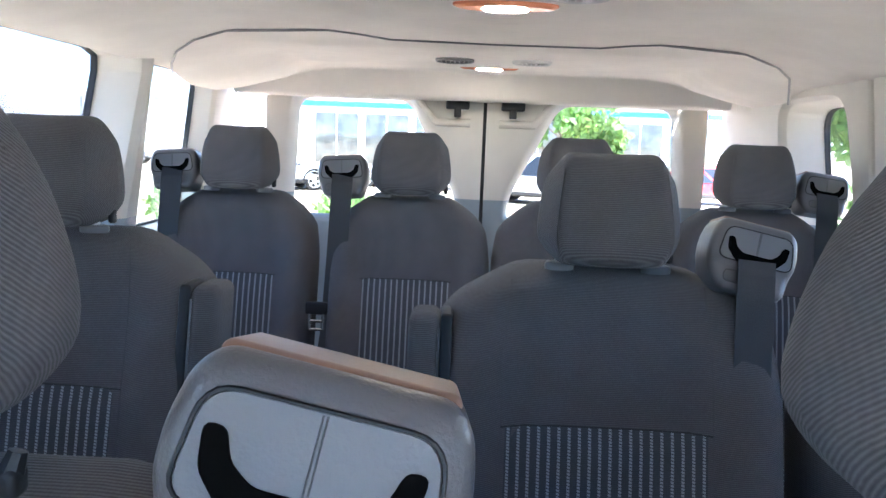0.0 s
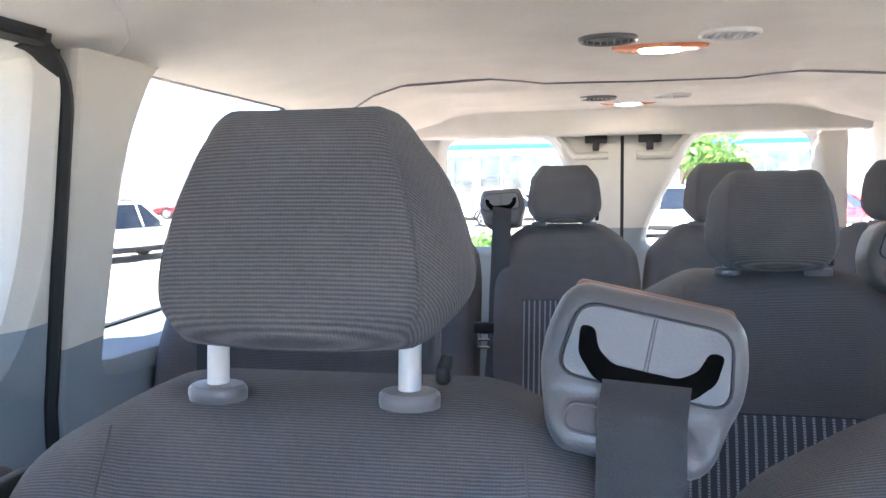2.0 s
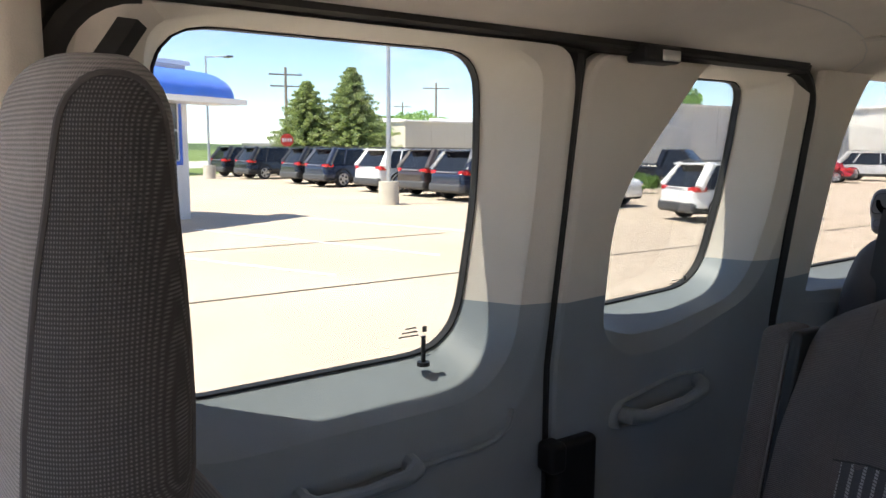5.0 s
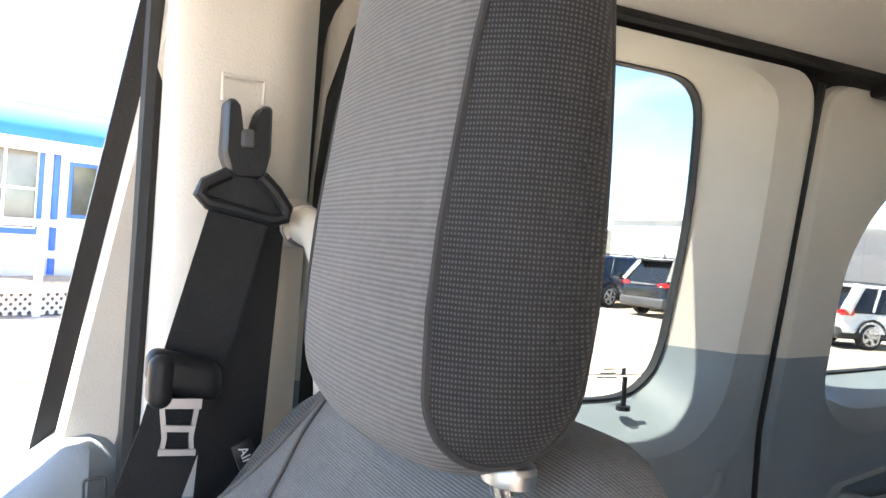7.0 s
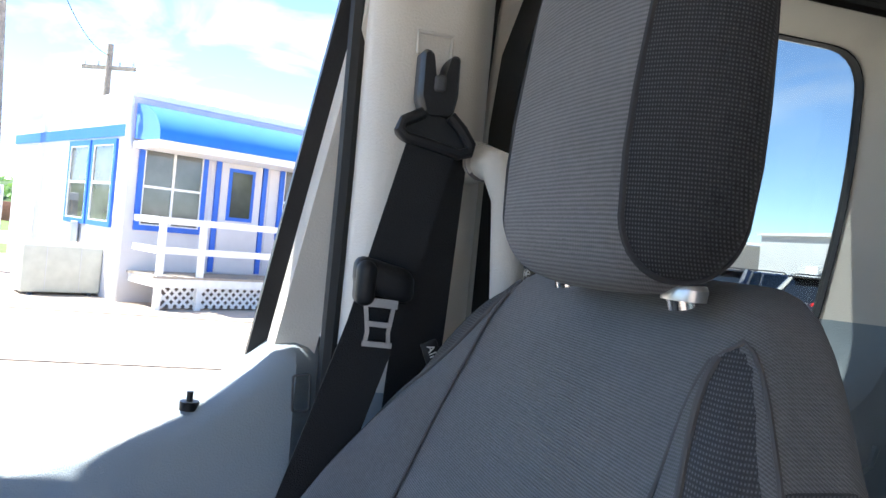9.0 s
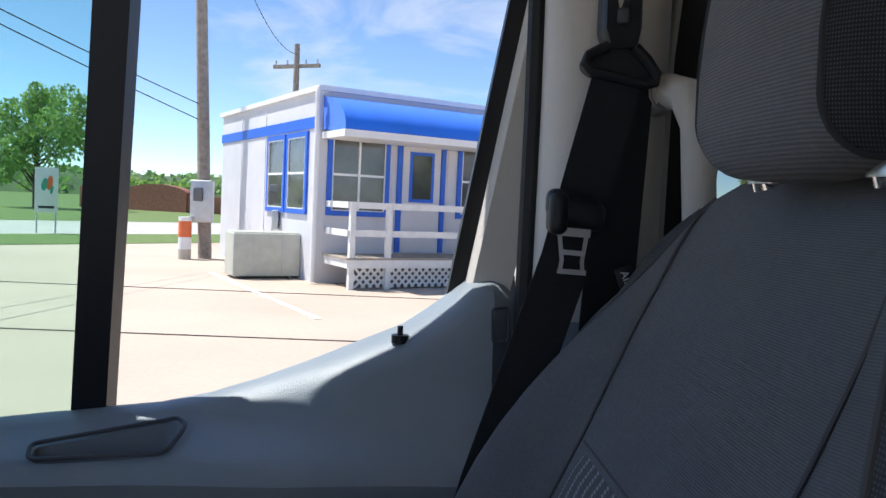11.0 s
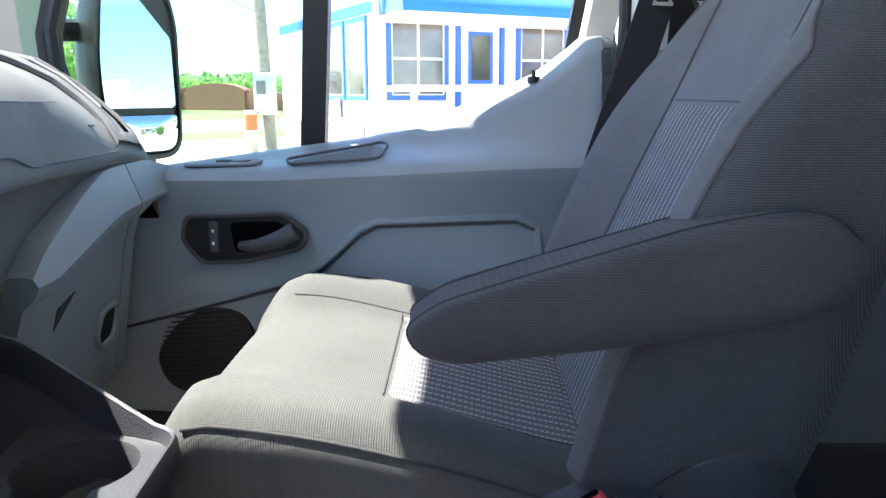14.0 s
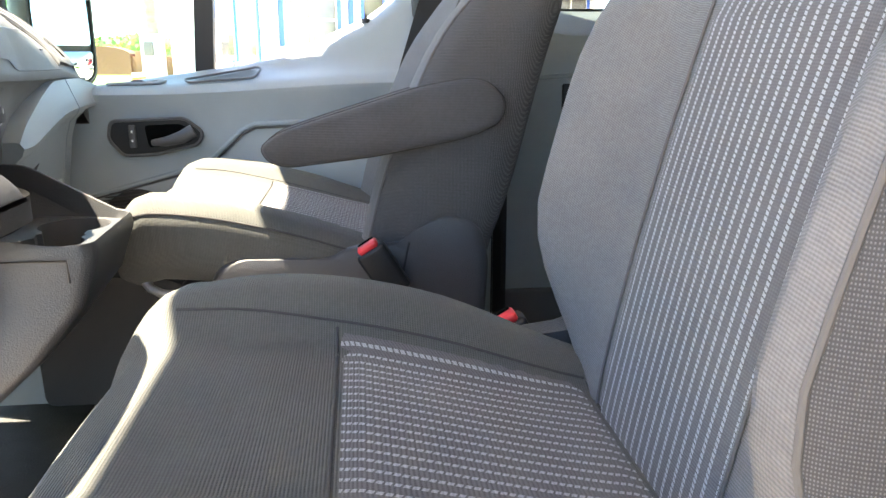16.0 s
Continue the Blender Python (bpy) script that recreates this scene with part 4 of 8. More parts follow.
    o = round_poly([(-0.978, 0.712), (-0.845, 0.716), (-0.812, 0.690), (-0.822, 0.668), (-0.90, 0.650), (-0.960, 0.648), (-0.985, 0.680)], 0.011, 5)
    plate(bm, o, lambda u, v, d: (X(d), u, v), -0.720, -0.700, 0.004)
    hb = part("handle_bezel", bm, M_BLACK, t, "black door handle bezel")
    bm = bmesh.new()
    tube(bm, [(X(-0.702), p[0], p[1]) for p in o + o[:2]], 0.0035, 6)
    part("bezel_rim", bm, M_DARK, hb)
    bm = bmesh.new()
    tube(bm, [(X(-0.700), -0.905, 0.672), (X(-0.690), -0.88, 0.674), (X(-0.688), -0.85, 0.682), (X(-0.692), -0.828, 0.694)], [0.006, 0.009, 0.012, 0.013], 12)
    part("lever", bm, M_DARK, hb)
    # hand recess as a near-black plate, its shade in the colour
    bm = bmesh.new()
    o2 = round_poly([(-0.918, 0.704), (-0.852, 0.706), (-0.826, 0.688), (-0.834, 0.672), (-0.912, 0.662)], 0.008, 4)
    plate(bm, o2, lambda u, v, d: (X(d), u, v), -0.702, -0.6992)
    part("handle_recess", bm, M_PITSHADE, hb)
    bm = bmesh.new()
    rbox(bm, (X(-0.698), -0.940, 0.684), (0.006, 0.012, 0.042), 0.002, 2)
    part("lock_switch", bm, M_DARK, hb)
    bm = bmesh.new()
    for z in (0.676, 0.693):
        rbox(bm, (X(-0.6945), -0.940, z), (0.001, 0.003, 0.0045), 0.0004, 1)
    part("lock_mark", bm, M_WHITE, hb)
    # loudspeaker behind ribs, low at the front
    bm = bmesh.new()
    o2 = round_poly([(-1.035, 0.515), (-0.995, 0.566), (-0.950, 0.588), (-0.905, 0.578), (-0.888, 0.545), (-0.900, 0.480), (-0.950, 0.452), (-1.015, 0.466)], 0.03, 6)
    plate(bm, o2, lambda u, v, d: (X(d), u, v), -0.712, -0.6955, 0.002)
    sp = part("speaker_grille", bm, M_BLACK, t, "dark ribbed loudspeaker grille")
    bm = bmesh.new()
    for i in range(18):
        z = 0.462 + i * 0.0068
        w = math.sqrt(max(0.0, 1 - ((z - 0.520) / 0.066) ** 2))
        tube(bm, [(X(-0.695), -0.962 - 0.060 * w, z), (X(-0.695), -0.962 + 0.062 * w, z + 0.006)], 0.0011, 6)
    part("rib", bm, M_MATTE, sp)
    # black slab added along the door's foot to darken it
    bm = bmesh.new()
    o2 = round_poly([(-1.16, 0.15), (-0.47, 0.15), (-0.47, 0.37), (-0.50, 0.395), (-0.86, 0.395), (-0.90, 0.415), (-1.16, 0.43)], 0.02, 5)
    plate(bm, o2, lambda u, v, d: (X(d + (0.40 - v) * -0.05), u, v), -0.740, -0.680, 0.006)
    part("dark_slab", bm, M_MATTE, t, "black slab along the door's foot")
    # lock pin
    bm = bmesh.new()
    zl = ledge(-0.50)
    tube(bm, [(X(-0.79), -0.502, zl - 0.015), (X(-0.79), -0.502, zl + 0.005)], 0.0030, 10)
    tube(bm, [(X(-0.79), -0.502, zl - 0.012), (X(-0.79), -0.502, zl - 0.004)], 0.009, 12)
    part("lock_pin", bm, M_BLACK, t, "black lock pin")
    # square cover on the sill's end
    bm = bmesh.new()
    o = round_poly([(-0.412, 0.900), (-0.397, 0.902), (-0.399, 0.935), (-0.414, 0.933)], 0.003, 3)
    tube(bm, [(X(-0.752), p[0], p[1]) for p in o + o[:2]], 0.0012, 5)
    part("cover_line", bm, M_DARK, t)
    # frame and panes
    bm = bmesh.new()
    strap(bm, [(X(-0.845 + k * 0.06), -0.826 + k * 0.045, 0.79 + k * 0.62) for k in np.linspace(0, 1, 8)], 0.036, 0.03, (0, 1, 0))
    part("divider_bar", bm, M_BLACK, t, "black window divider bar")
    bm = bmesh.new()
    strap(bm, [(X(-0.840 + k * 0.06), -0.446 + k * 0.075, 0.93 + k * 0.48) for k in np.linspace(0, 1, 8)], 0.018, 0.02, (0, 1, 0))
    tube(bm, [(X(-0.79), -0.385, 1.412), (X(-0.785), -0.80, 1.415), (X(-0.79), -1.15, 1.36)], 0.016, 8)
    part("window_frame", bm, M_BLACK, t)
    bm = bmesh.new()
    ring_loft(bm, [[Vector((X(-0.818 + k * 0.06 + dx), -0.437 + k * 0.075 + dy, 0.94 + k * 0.47)) for dx, dy in ((0, 0), (0.012, 0.006), (0.014, 0.046), (-0.03, 0.05), (-0.03, 0)) ] for k in np.linspace(0, 1, 8)])
    part("frame_lining", bm, M_BEIGE, t)
    bm = bmesh.new()
    rows = [[Vector((X(-0.842 + 0.06 * (z - 0.79) / 0.62 - dx), y, max(z, ledge(y) - 0.02))) for y in np.linspace(-1.25, -0.826 + 0.045 * (z - 0.79) / 0.62, 18)] for z, dx in ((0.74, 0), (1.41, 0), (1.41, 0.004), (0.74, 0.004))]
    vs = [[bm.verts.new(p) for p in r] for r in rows]
    for a, b2 in zip(vs, vs[1:] + vs[:1]):
        for i in range(17):
            bm.faces.new((a[i], a[i + 1], b2[i + 1], b2[i]))
    pane = part("quarter_pane", bm, M_GLASS_GREEN, t, "green tinted quarter light")
    pane.visible_shadow = False
    # outer skin below the window
    bm = bmesh.new()
    box(bm, (min(X(-0.95), X(-0.905)), -1.30, -0.35), (max(X(-0.95), X(-0.905)), -0.37, 0.73), 0.01)
    part("outer_skin", bm, M_WHITE, t)
    return t


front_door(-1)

# pillar behind the front doors
def b_pillar(side):
    X = (lambda x: x) if side < 0 else (lambda x: -x)
    t = thing("trim", Matrix(), "pale pillar lining behind the front door", "pillar trim", kind="structure")
    bm = bmesh.new()
    rings = []
    for k in np.linspace(0, 1, 12):
        z = FLOOR + k * (1.41 - FLOOR)
        inn = -0.705 - 0.03 * smooth(1.0, FLOOR, z) - 0.02 * smooth(1.1, 1.41, z)
        sec = round_poly([(-0.92, -0.376), (-0.735, -0.376), (inn, -0.355), (inn, -0.285), (-0.76, -0.250), (-0.92, -0.250)], 0.02, 4)
        rings.append([Vector((X(p[0]), p[1], z)) for p in sec])
    ring_loft(bm, rings)
    upper = bm
    bm2 = bm.copy()
    bmesh.ops.bisect_plane(bm, geom=bm.verts[:] + bm.edges[:] + bm.faces[:], plane_co=(0, 0, 0.93), plane_no=(0, 0, 1), clear_inner=True)
    bmesh.ops.bisect_plane(bm2, geom=bm2.verts[:] + bm2.edges[:] + bm2.faces[:], plane_co=(0, 0, 0.93), plane_no=(0, 0, 1), clear_outer=True)
    part("upper_lining", bm, M_BEIGE, t)
    part("lower_lining", bm2, M_SLATE, t)
    bm = bmesh.new()
    tube(bm, [(X(-0.765 - 0.02 * smooth(1.1, 1.41, z)), -0.381, z) for z in np.linspace(FLOOR, 1.41, 10)], 0.010, 8)
    part("seal_strip", bm, M_RUBBER, t)
    bm = bmesh.new()
    strap(bm, [(X(-0.742), -0.238, z) for z in np.linspace(FLOOR + 0.05, 1.18, 10)] + [(X(-0.744), -0.232, 1.25), (X(-0.748), -0.214, 1.31), (X(-0.752), -0.18, 1.36)], 0.030, 0.012, (1, 0.5, 0))
    part("seal_strip", bm, M_RUBBER, t)
    return t


b_pillar(-1), b_pillar(1)

# front passenger belt on the pillar
belt = thing("seat_belt", pose(-0.69, -0.32, 1.22), "black seat belt hanging from its guide on the pillar", "seat belt")


def at_belt(p):
    return Vector(p) - Vector((-0.69, -0.32, 1.22))


bm = bmesh.new()
o = round_poly([(-0.341, 1.226), (-0.333, 1.226), (-0.331, 1.203), (-0.319, 1.203), (-0.316, 1.224), (-0.308, 1.224), (-0.307, 1.190), (-0.311, 1.170), (-0.333, 1.168), (-0.341, 1.186)], 0.004, 3)
plate(bm, o, lambda u, v, d: at_belt((d, u, v)), -0.700, -0.671, 0.003)
anchor = part("belt_anchor", bm, M_BLACK, belt, "black forked height adjuster")
bm = bmesh.new()
rbox(bm, at_belt((-0.671, -0.325, 1.198)), (0.008, 0.010, 0.014), 0.003, 2)
part("release_key", bm, M_DARK, anchor)
bm = bmesh.new()
o = round_poly([(-0.337, 1.176), (-0.314, 1.174), (-0.302, 1.164), (-0.293, 1.153), (-0.294, 1.145), (-0.304, 1.140), (-0.330, 1.145), (-0.349, 1.148), (-0.357, 1.155), (-0.355, 1.163)], 0.006, 4)
plate(bm, o, lambda u, v, d: at_belt((d, u, v)), -0.692, -0.672, 0.004)
loop_ob = part("guide_loop", bm, M_BLACK, belt, "black belt guide loop")
bm = bmesh.new()
tube(bm, [at_belt((-0.669, y, z)) for y, z in ((-0.337, 1.172), (-0.353, 1.163), (-0.356, 1.156), (-0.350, 1.150), (-0.327, 1.146), (-0.304, 1.141), (-0.295, 1.144), (-0.294, 1.150), (-0.303, 1.162), (-0.314, 1.172))], 0.0050, 10)
part("loop_rim", bm, M_BLACK, loop_ob)
bm = bmesh.new()
tube(bm, [at_belt((-0.703, y, z)) for y, z in ((-0.339, 1.228), (-0.340, 1.247), (-0.309, 1.247), (-0.309, 1.228))], 0.0022, 6)
part("slot_line", bm, M_BEIGE, belt)
bm = bmesh.new()
strap(bm, [at_belt(p) for p in ((-0.670, -0.326, 1.150), (-0.668, -0.345, 1.07), (-0.664, -0.364, 0.99), (-0.655, -0.393, 0.90), (-0.650, -0.425, 0.80), (-0.65, -0.455, 0.68), (-0.655, -0.47, 0.60))], 0.043, 0.002, (0, 1, 0.3))
part("webbing", bm, M_WEBDARK, belt)
bm = bmesh.new()
strap(bm, [at_belt(p) for p in ((-0.690, -0.312, 1.155), (-0.695, -0.316, 1.0), (-0.70, -0.321, 0.85), (-0.70, -0.33, 0.6))], 0.046, 0.002, (0, 1, 0))
part("webbing", bm, M_WEBDARK, belt)
bm = bmesh.new()
rbox(bm, at_belt((-0.656, -0.360, 1.032)), (0.024, 0.050, 0.028), 0.010, 4, (2, 3, 2), lambda p: Vector((p.x * (1 - 6 * max(0.0, p.y)), p.y, p.z - 0.22 * p.y)))
cover = part("tongue_cover", bm, M_BLACK, belt, "black plastic belt tongue cover")
bm = bmesh.new()
rbox(bm, at_belt((-0.652, -0.376, 1.029)), (0.026, 0.016, 0.036), 0.0075, 4)
part("cover_end", bm, M_BLACK, cover)
bm = bmesh.new()
for pts, w in ((((-0.374, 1.016), (-0.3705, 0.990), (-0.3715, 0.982)), 0.0032), (((-0.350, 1.016), (-0.3535, 0.990), (-0.3525, 0.980)), 0.0032), (((-0.374, 0.981), (-0.350, 0.980)), 0.0042), (((-0.372, 0.997), (-0.352, 0.996)), 0.0042), (((-0.376, 1.014), (-0.348, 1.013)), 0.007)):
    strap(bm, [at_belt((-0.651 + (0.0016 if len(pts) == 2 else 0), *p)) for p in pts], w, 0.0025, (0, 0, 1) if len(pts) == 2 else (0, 1, 0))
part("metal_tongue", bm, M_STEEL, belt, "bright metal tongue")

# grab handle on the pillar
gh = thing("grab_handle", pose(-0.715, -0.268, 1.036), "pale plastic grab handle on the pillar", "handle")
bm = bmesh.new()
tube(bm, [(0.025, -0.006, 0.104), (0.050, 0.0, 0.098), (0.066, 0.005, 0.07), (0.066, 0.015, -0.05), (0.050, 0.017, -0.082), (0.027, 0.018, -0.094)], [0.0155, 0.0155, 0.014, 0.014, 0.015, 0.0155], 12)
part("grip", bm, M_BEIGE, gh)
for y, z in ((-0.010, 0.105), (0.018, -0.098)):
    bm = bmesh.new()
    tube(bm, [(-0.006, y, z), (0.012, y, z), (0.030, y + 0.002, z - 0.002)], [0.020, 0.019, 0.0162], 14)
    cap_ob = part("mount", bm, M_BEIGE, gh)
    bm = bmesh.new()
    tube(bm, [(0.0285, y + 0.002, z - 0.002), (0.0300, y + 0.002, z - 0.002)], 0.0168, 14)
    part("mount_joint", bm, M_GREY, cap_ob)


# ---------------------------------------------------------------- front seats
def front_seat(cx, yb, yc, inboard, label, arm_rest=True, lean=23.0, wings=0.048, tuck=0.35, W=0.470, half=0.119, half_c=0.125, stripes=None):
    """A front bucket seat. yb: y of the back's front at its top; yc: y of the cushion's rear; inboard: +1 or -1."""
    t = thing("front_seat", pose(cx, yb, 0), label, "seat", "front seats")
    H, ztop = 0.568, 1.061
    stripes = stripes or M_STRIPE_F
    slope = math.tan(radians(lean))

    def f(p):
        """p.y runs from -0.5 at the front skin to 0.5 at the rear skin."""
        u, v = p.x / (W / 2), p.z / H + 0.5
        a = min(1.0, abs(u))
        out = 1.0 if p.x * inboard < 0 else 0.0
        x = p.x * (1 - (0.19 - 0.045 * out) * smooth(0.64, 1.02, v) ** 1.3 - 0.04 * smooth(0.25, 0.0, v))
        z = p.z - (0.085 - 0.045 * out) * smooth(0.36 + 0.10 * out, 1.0, a) ** 1.3 * smooth(0.6, 1.0, v)
        z = z + ztop - H / 2
        wing = wings * smooth(0.50, 0.86, a) * (1 - 0.85 * smooth(0.55, 0.98, v)) * (1 - tuck * smooth(0.4, 0.05, v))
        belly = 0.012 * math.sin(math.pi * min(1, max(0, v * 1.15)))
        front = (z - ztop) * slope - wing - belly + 0.02 * smooth(0.15, 0.0, v)
        thick = 0.064 + 0.038 * smooth(1.0, 0.70, v) + 0.042 * smooth(0.8, 0.2, v) + wing
        return Vector((x, front + (p.y + 0.5) * thick, z))

    def skin(x, z, off=0.0):
        dz = max(0.0, z - (H / 2 - 0.045))
        dx = max(0.0, abs(x) - (W / 2 - 0.045))
        dd = math.hypot(dx, dz)
        if dd > 0.0440:  # keep to the rounded corner
            x, z, dd = x - math.copysign(dx * (1 - 0.0440 / dd), x), z - dz * (1 - 0.0440 / dd), 0.0440
        q = f(Vector((x, -0.5 + (0.045 - math.sqrt(0.045 ** 2 - dd * dd)) / 0.13, z)))
        return Vector((q.x, q.y - off, q.z))

    def unit(p):
        return f(Vector((p.x, p.y / 0.13, p.z)))

    # the back in three pieces: middle and two darker sides
    for s in (0, -1, 1):
        bm = bmesh.new()
        rbox(bm, (0, 0, 0), (W, 0.13, H), 0.045, 5, (24, 3, 20))
        edge = W / 2 - 0.036
        gone = [fa for fa in bm.faces if (s == 0) == (abs(fa.calc_center_median().x) > edge) or (s and s * fa.calc_center_median().x < 0)]
        bmesh.ops.delete(bm, geom=gone, context="FACES")
        for v in bm.verts:
            v.co = unit(v.co)
        if s:
            part("side_panel", bm, M_SHOULDER, t, "dark mesh side cloth")
        else:
            part("backrest", bm, M_FRONT, t)
    zi = 0.868 - (ztop - H / 2)
    zlow = -H / 2 + 0.045
    bm = bmesh.new()
    rows = [[bm.verts.new(skin(x, z, -0.0008 if i in (0, 16) or j in (0, 19) else 0.0022)) for i, x in enumerate(np.linspace(-half, half, 17))] for j, z in enumerate(np.linspace(zlow, zi, 20))]
    for a, b2 in zip(rows, rows[1:]):
        for i in range(16):
            bm.faces.new((a[i], a[i + 1], b2[i + 1], b2[i]))
    part("striped_insert", bm, stripes, t, "striped cloth panel")
    z1 = H / 2 - 0.022

    def at_side(s, k, v, off):
        """A point of the bolster: k runs from its seam to the edge, v from the foot up to the arched top."""
        foot = half + 0.003 + (0.006 if s == inboard else 0.028) * smooth(0.62, 1.0, v)
        z = zlow + (z1 + 0.0212 * max(0.0, 1 - (1 - k) ** 4) ** 0.25 - zlow) * v
        return skin(s * (foot + (W / 2 - 0.001 - foot) * k), z, off)

    def welt_k(v):
        """The piping inside the bolster, which leans in to the seam at the top."""
        return 0.84 - 0.79 * smooth(0.76, 0.985, v)

    vs2 = list(np.linspace(0, 0.72, 14)) + list(np.linspace(0.72, 1.0, 18))[1:]
    ks = list(np.linspace(0, 1, 13))
    for s in (-1, 1):
        bm = bmesh.new()
        tube(bm, [at_side(s, 0, v, 0.0016) for v in vs2] + [at_side(s, k, 1, 0.0012) for k in ks[1:-1]], 0.0012, 6)
        part("seam", bm, M_WELT, t)
        bm = bmesh.new()
        tube(bm, [at_side(s, welt_k(v), v, 0.0028) for v in vs2[:-1]], 0.0018, 8)
        part("piping", bm, M_WELT, t)
        for name, mat, note in (("bolster", M_BOLSTER, "ribbed cloth bolster"), ("shoulder_panel", M_SHOULDER, "dark mesh cloth shoulder panel")):
            bm = bmesh.new()
            rows = []
            for v in vs2:
                lo, hi = (0.0, welt_k(v)) if name == "bolster" else (welt_k(v), 1.0)
                rows.append([bm.verts.new(at_side(s, lo + (hi - lo) * k, v, -0.0006 if v == 1.0 or (k == 0 and name == "bolster") else 0.0024)) for k in ks])
            for a, b2 in zip(rows, rows[1:]):
                for i in range(len(ks) - 1):
                    bm.faces.new((a[i], a[i + 1], b2[i + 1], b2[i]))
            part(name, bm, mat, t, note)
    bm = bmesh.new()
    tube(bm, [skin(x, zi, 0.0) for x in np.linspace(-half, half, 12)], 0.0010, 6)
    part("seam", bm, M_WELT, t)
    # cushion
    dy = yc - yb
    L, Wc, Hc = 0.385, W - 0.008, 0.110

    def fc(p):
        a, v = min(1, abs(p.x) / (Wc / 2)), p.y / L + 0.5
        up = smooth(-0.01, 0.01, p.z)
        roll = 0.024 * smooth(0.45, 0.74, a) * (1 - 0.35 * smooth(0.85, 1.0, a)) * (1 - 0.6 * smooth(0.6, 1.0, v))
        if not arm_rest:
            roll += 0.016 * smooth(0.45, 0.74, a) * math.sin(math.pi * min(1.0, max(0.0, (v - 0.15) / 0.85)))
        rise = 0.064 * smooth(1.08, 0.15, v) - 0.030 * smooth(0.12, 0.0, v) ** 1.5
        pinch = 1 - 0.05 * smooth(0.3, 0.0, v) - 0.06 * smooth(-0.02, -0.05, p.z)
        return Vector((p.x * pinch, p.y - 0.012 * (1 - a * a) * smooth(0.2, 0.0, v) + 0.02 * smooth(-0.02, -0.055, p.z) * smooth(0.3, 0.0, v), p.z + up * (roll + rise) + (1 - up) * (rise * 0.6 + lift)))

    lift = 0.045 if arm_rest else 0.0
    base = Vector((0, dy - L / 2, 0.563 - Hc / 2))
    bm = bmesh.new()
    rbox(bm, base, (Wc, L, Hc), 0.026, 5, (24, 18, 3), fc)
    # cushion wears the copy darkened against the sun
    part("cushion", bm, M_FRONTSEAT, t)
    ci = half_c
    y_in = L / 2 - (0.212 if arm_rest else 0.222)
    bm = bmesh.new()
    xs2, ys2 = np.linspace(-ci, ci, 16), np.linspace(y_in, L / 2 - 0.030, 14)
    rows = [[bm.verts.new(fc(Vector((x, yy, Hc / 2 + (0.0022 if 0 < i < 15 and 0 < j < 13 else -0.0006)))) + base) for i, x in enumerate(xs2)] for j, yy in enumerate(ys2)]
    for a, b2 in zip(rows, rows[1:]):
        for i in range(len(a) - 1):
            bm.faces.new((a[i], a[i + 1], b2[i + 1], b2[i]))
    part("cushion_insert", bm, stripes, t, "striped cloth panel")
    for s in (-1, 1):
        bm = bmesh.new()
        tube(bm, [fc(Vector((s * (ci + 0.004 + 0.012 * smooth(y_in, -L / 2, yy)), yy, Hc / 2))) + base for yy in np.linspace(-L / 2 + 0.045, L / 2 - 0.03, 16)], 0.0012, 6)
        part("seam", bm, M_SEAM, t)
        bm = bmesh.new()
        tube(bm, [fc(Vector((s * (Wc / 2 - 0.004), yy, Hc / 2 - 0.010))) + base for yy in np.linspace(-L / 2 + 0.03, L / 2 - 0.03, 16)], 0.0014, 6)
        part("piping", bm, M_SEAM, t)
    for yy in (y_in - 0.002, L / 2 - 0.028):
        bm = bmesh.new()
        tube(bm, [fc(Vector((x, yy, Hc / 2))) + base for x in np.linspace(-ci, ci, 12)], 0.0012, 6)
        part("seam", bm, M_SEAM, t)
    # pedestal, slide rails and recliner cover
    bm = bmesh.new()
    box(bm, (-0.17, dy - L + 0.08, FLOOR), (0.17, dy + 0.02, 0.46), 0.02, 3)
    part("pedestal", bm, M_BLACK, t)
    bm = bmesh.new()
    box(bm, (-0.19, dy - L + 0.07, 0.455), (0.19, dy, 0.525), 0.012, 3)
    part("seat_pan", bm, M_BLACK, t)
    bm = bmesh.new()
    o = round_poly([(dy - 0.262, 0.44), (dy - 0.262, 0.535), (dy - 0.250, 0.560), (dy - 0.224, 0.573), (dy - 0.106, 0.571), (dy - 0.085, 0.582), (dy - 0.010, 0.590), (dy + 0.022, 0.616), (dy + 0.060, 0.628), (dy + 0.094, 0.611), (dy + 0.108, 0.566), (dy + 0.100, 0.44)], [0.02, 0.02, 0.02, 0.02, 0.02, 0.02, 0.02, 0.03, 0.03, 0.03, 0.03, 0.02], 5)
    rings = []
    for d, k in ((0.200, 0.0), (0.226, 0.0), (0.233, 0.002), (0.237, 0.007), (0.238, 0.014)):
        cen = sum(o, Vector((0, 0))) / len(o)
        rings.append([Vector((d * inboard, *(p - (p - cen).normalized() * k))) for p in o])
    ring_loft(bm, rings)
    shield = part("side_shield", bm, M_SHIELD, t, "charcoal plastic recliner cover", sharp=50)
    bm = bmesh.new()
    tube(bm, [(0.2375 * inboard, dy - 0.06, 0.45), (0.2375 * inboard, dy - 0.02, 0.50), (0.2375 * inboard, dy + 0.0, 0.59)], 0.0016, 6)
    part("cover_joint", bm, M_BLACK, shield)
    bm = bmesh.new()
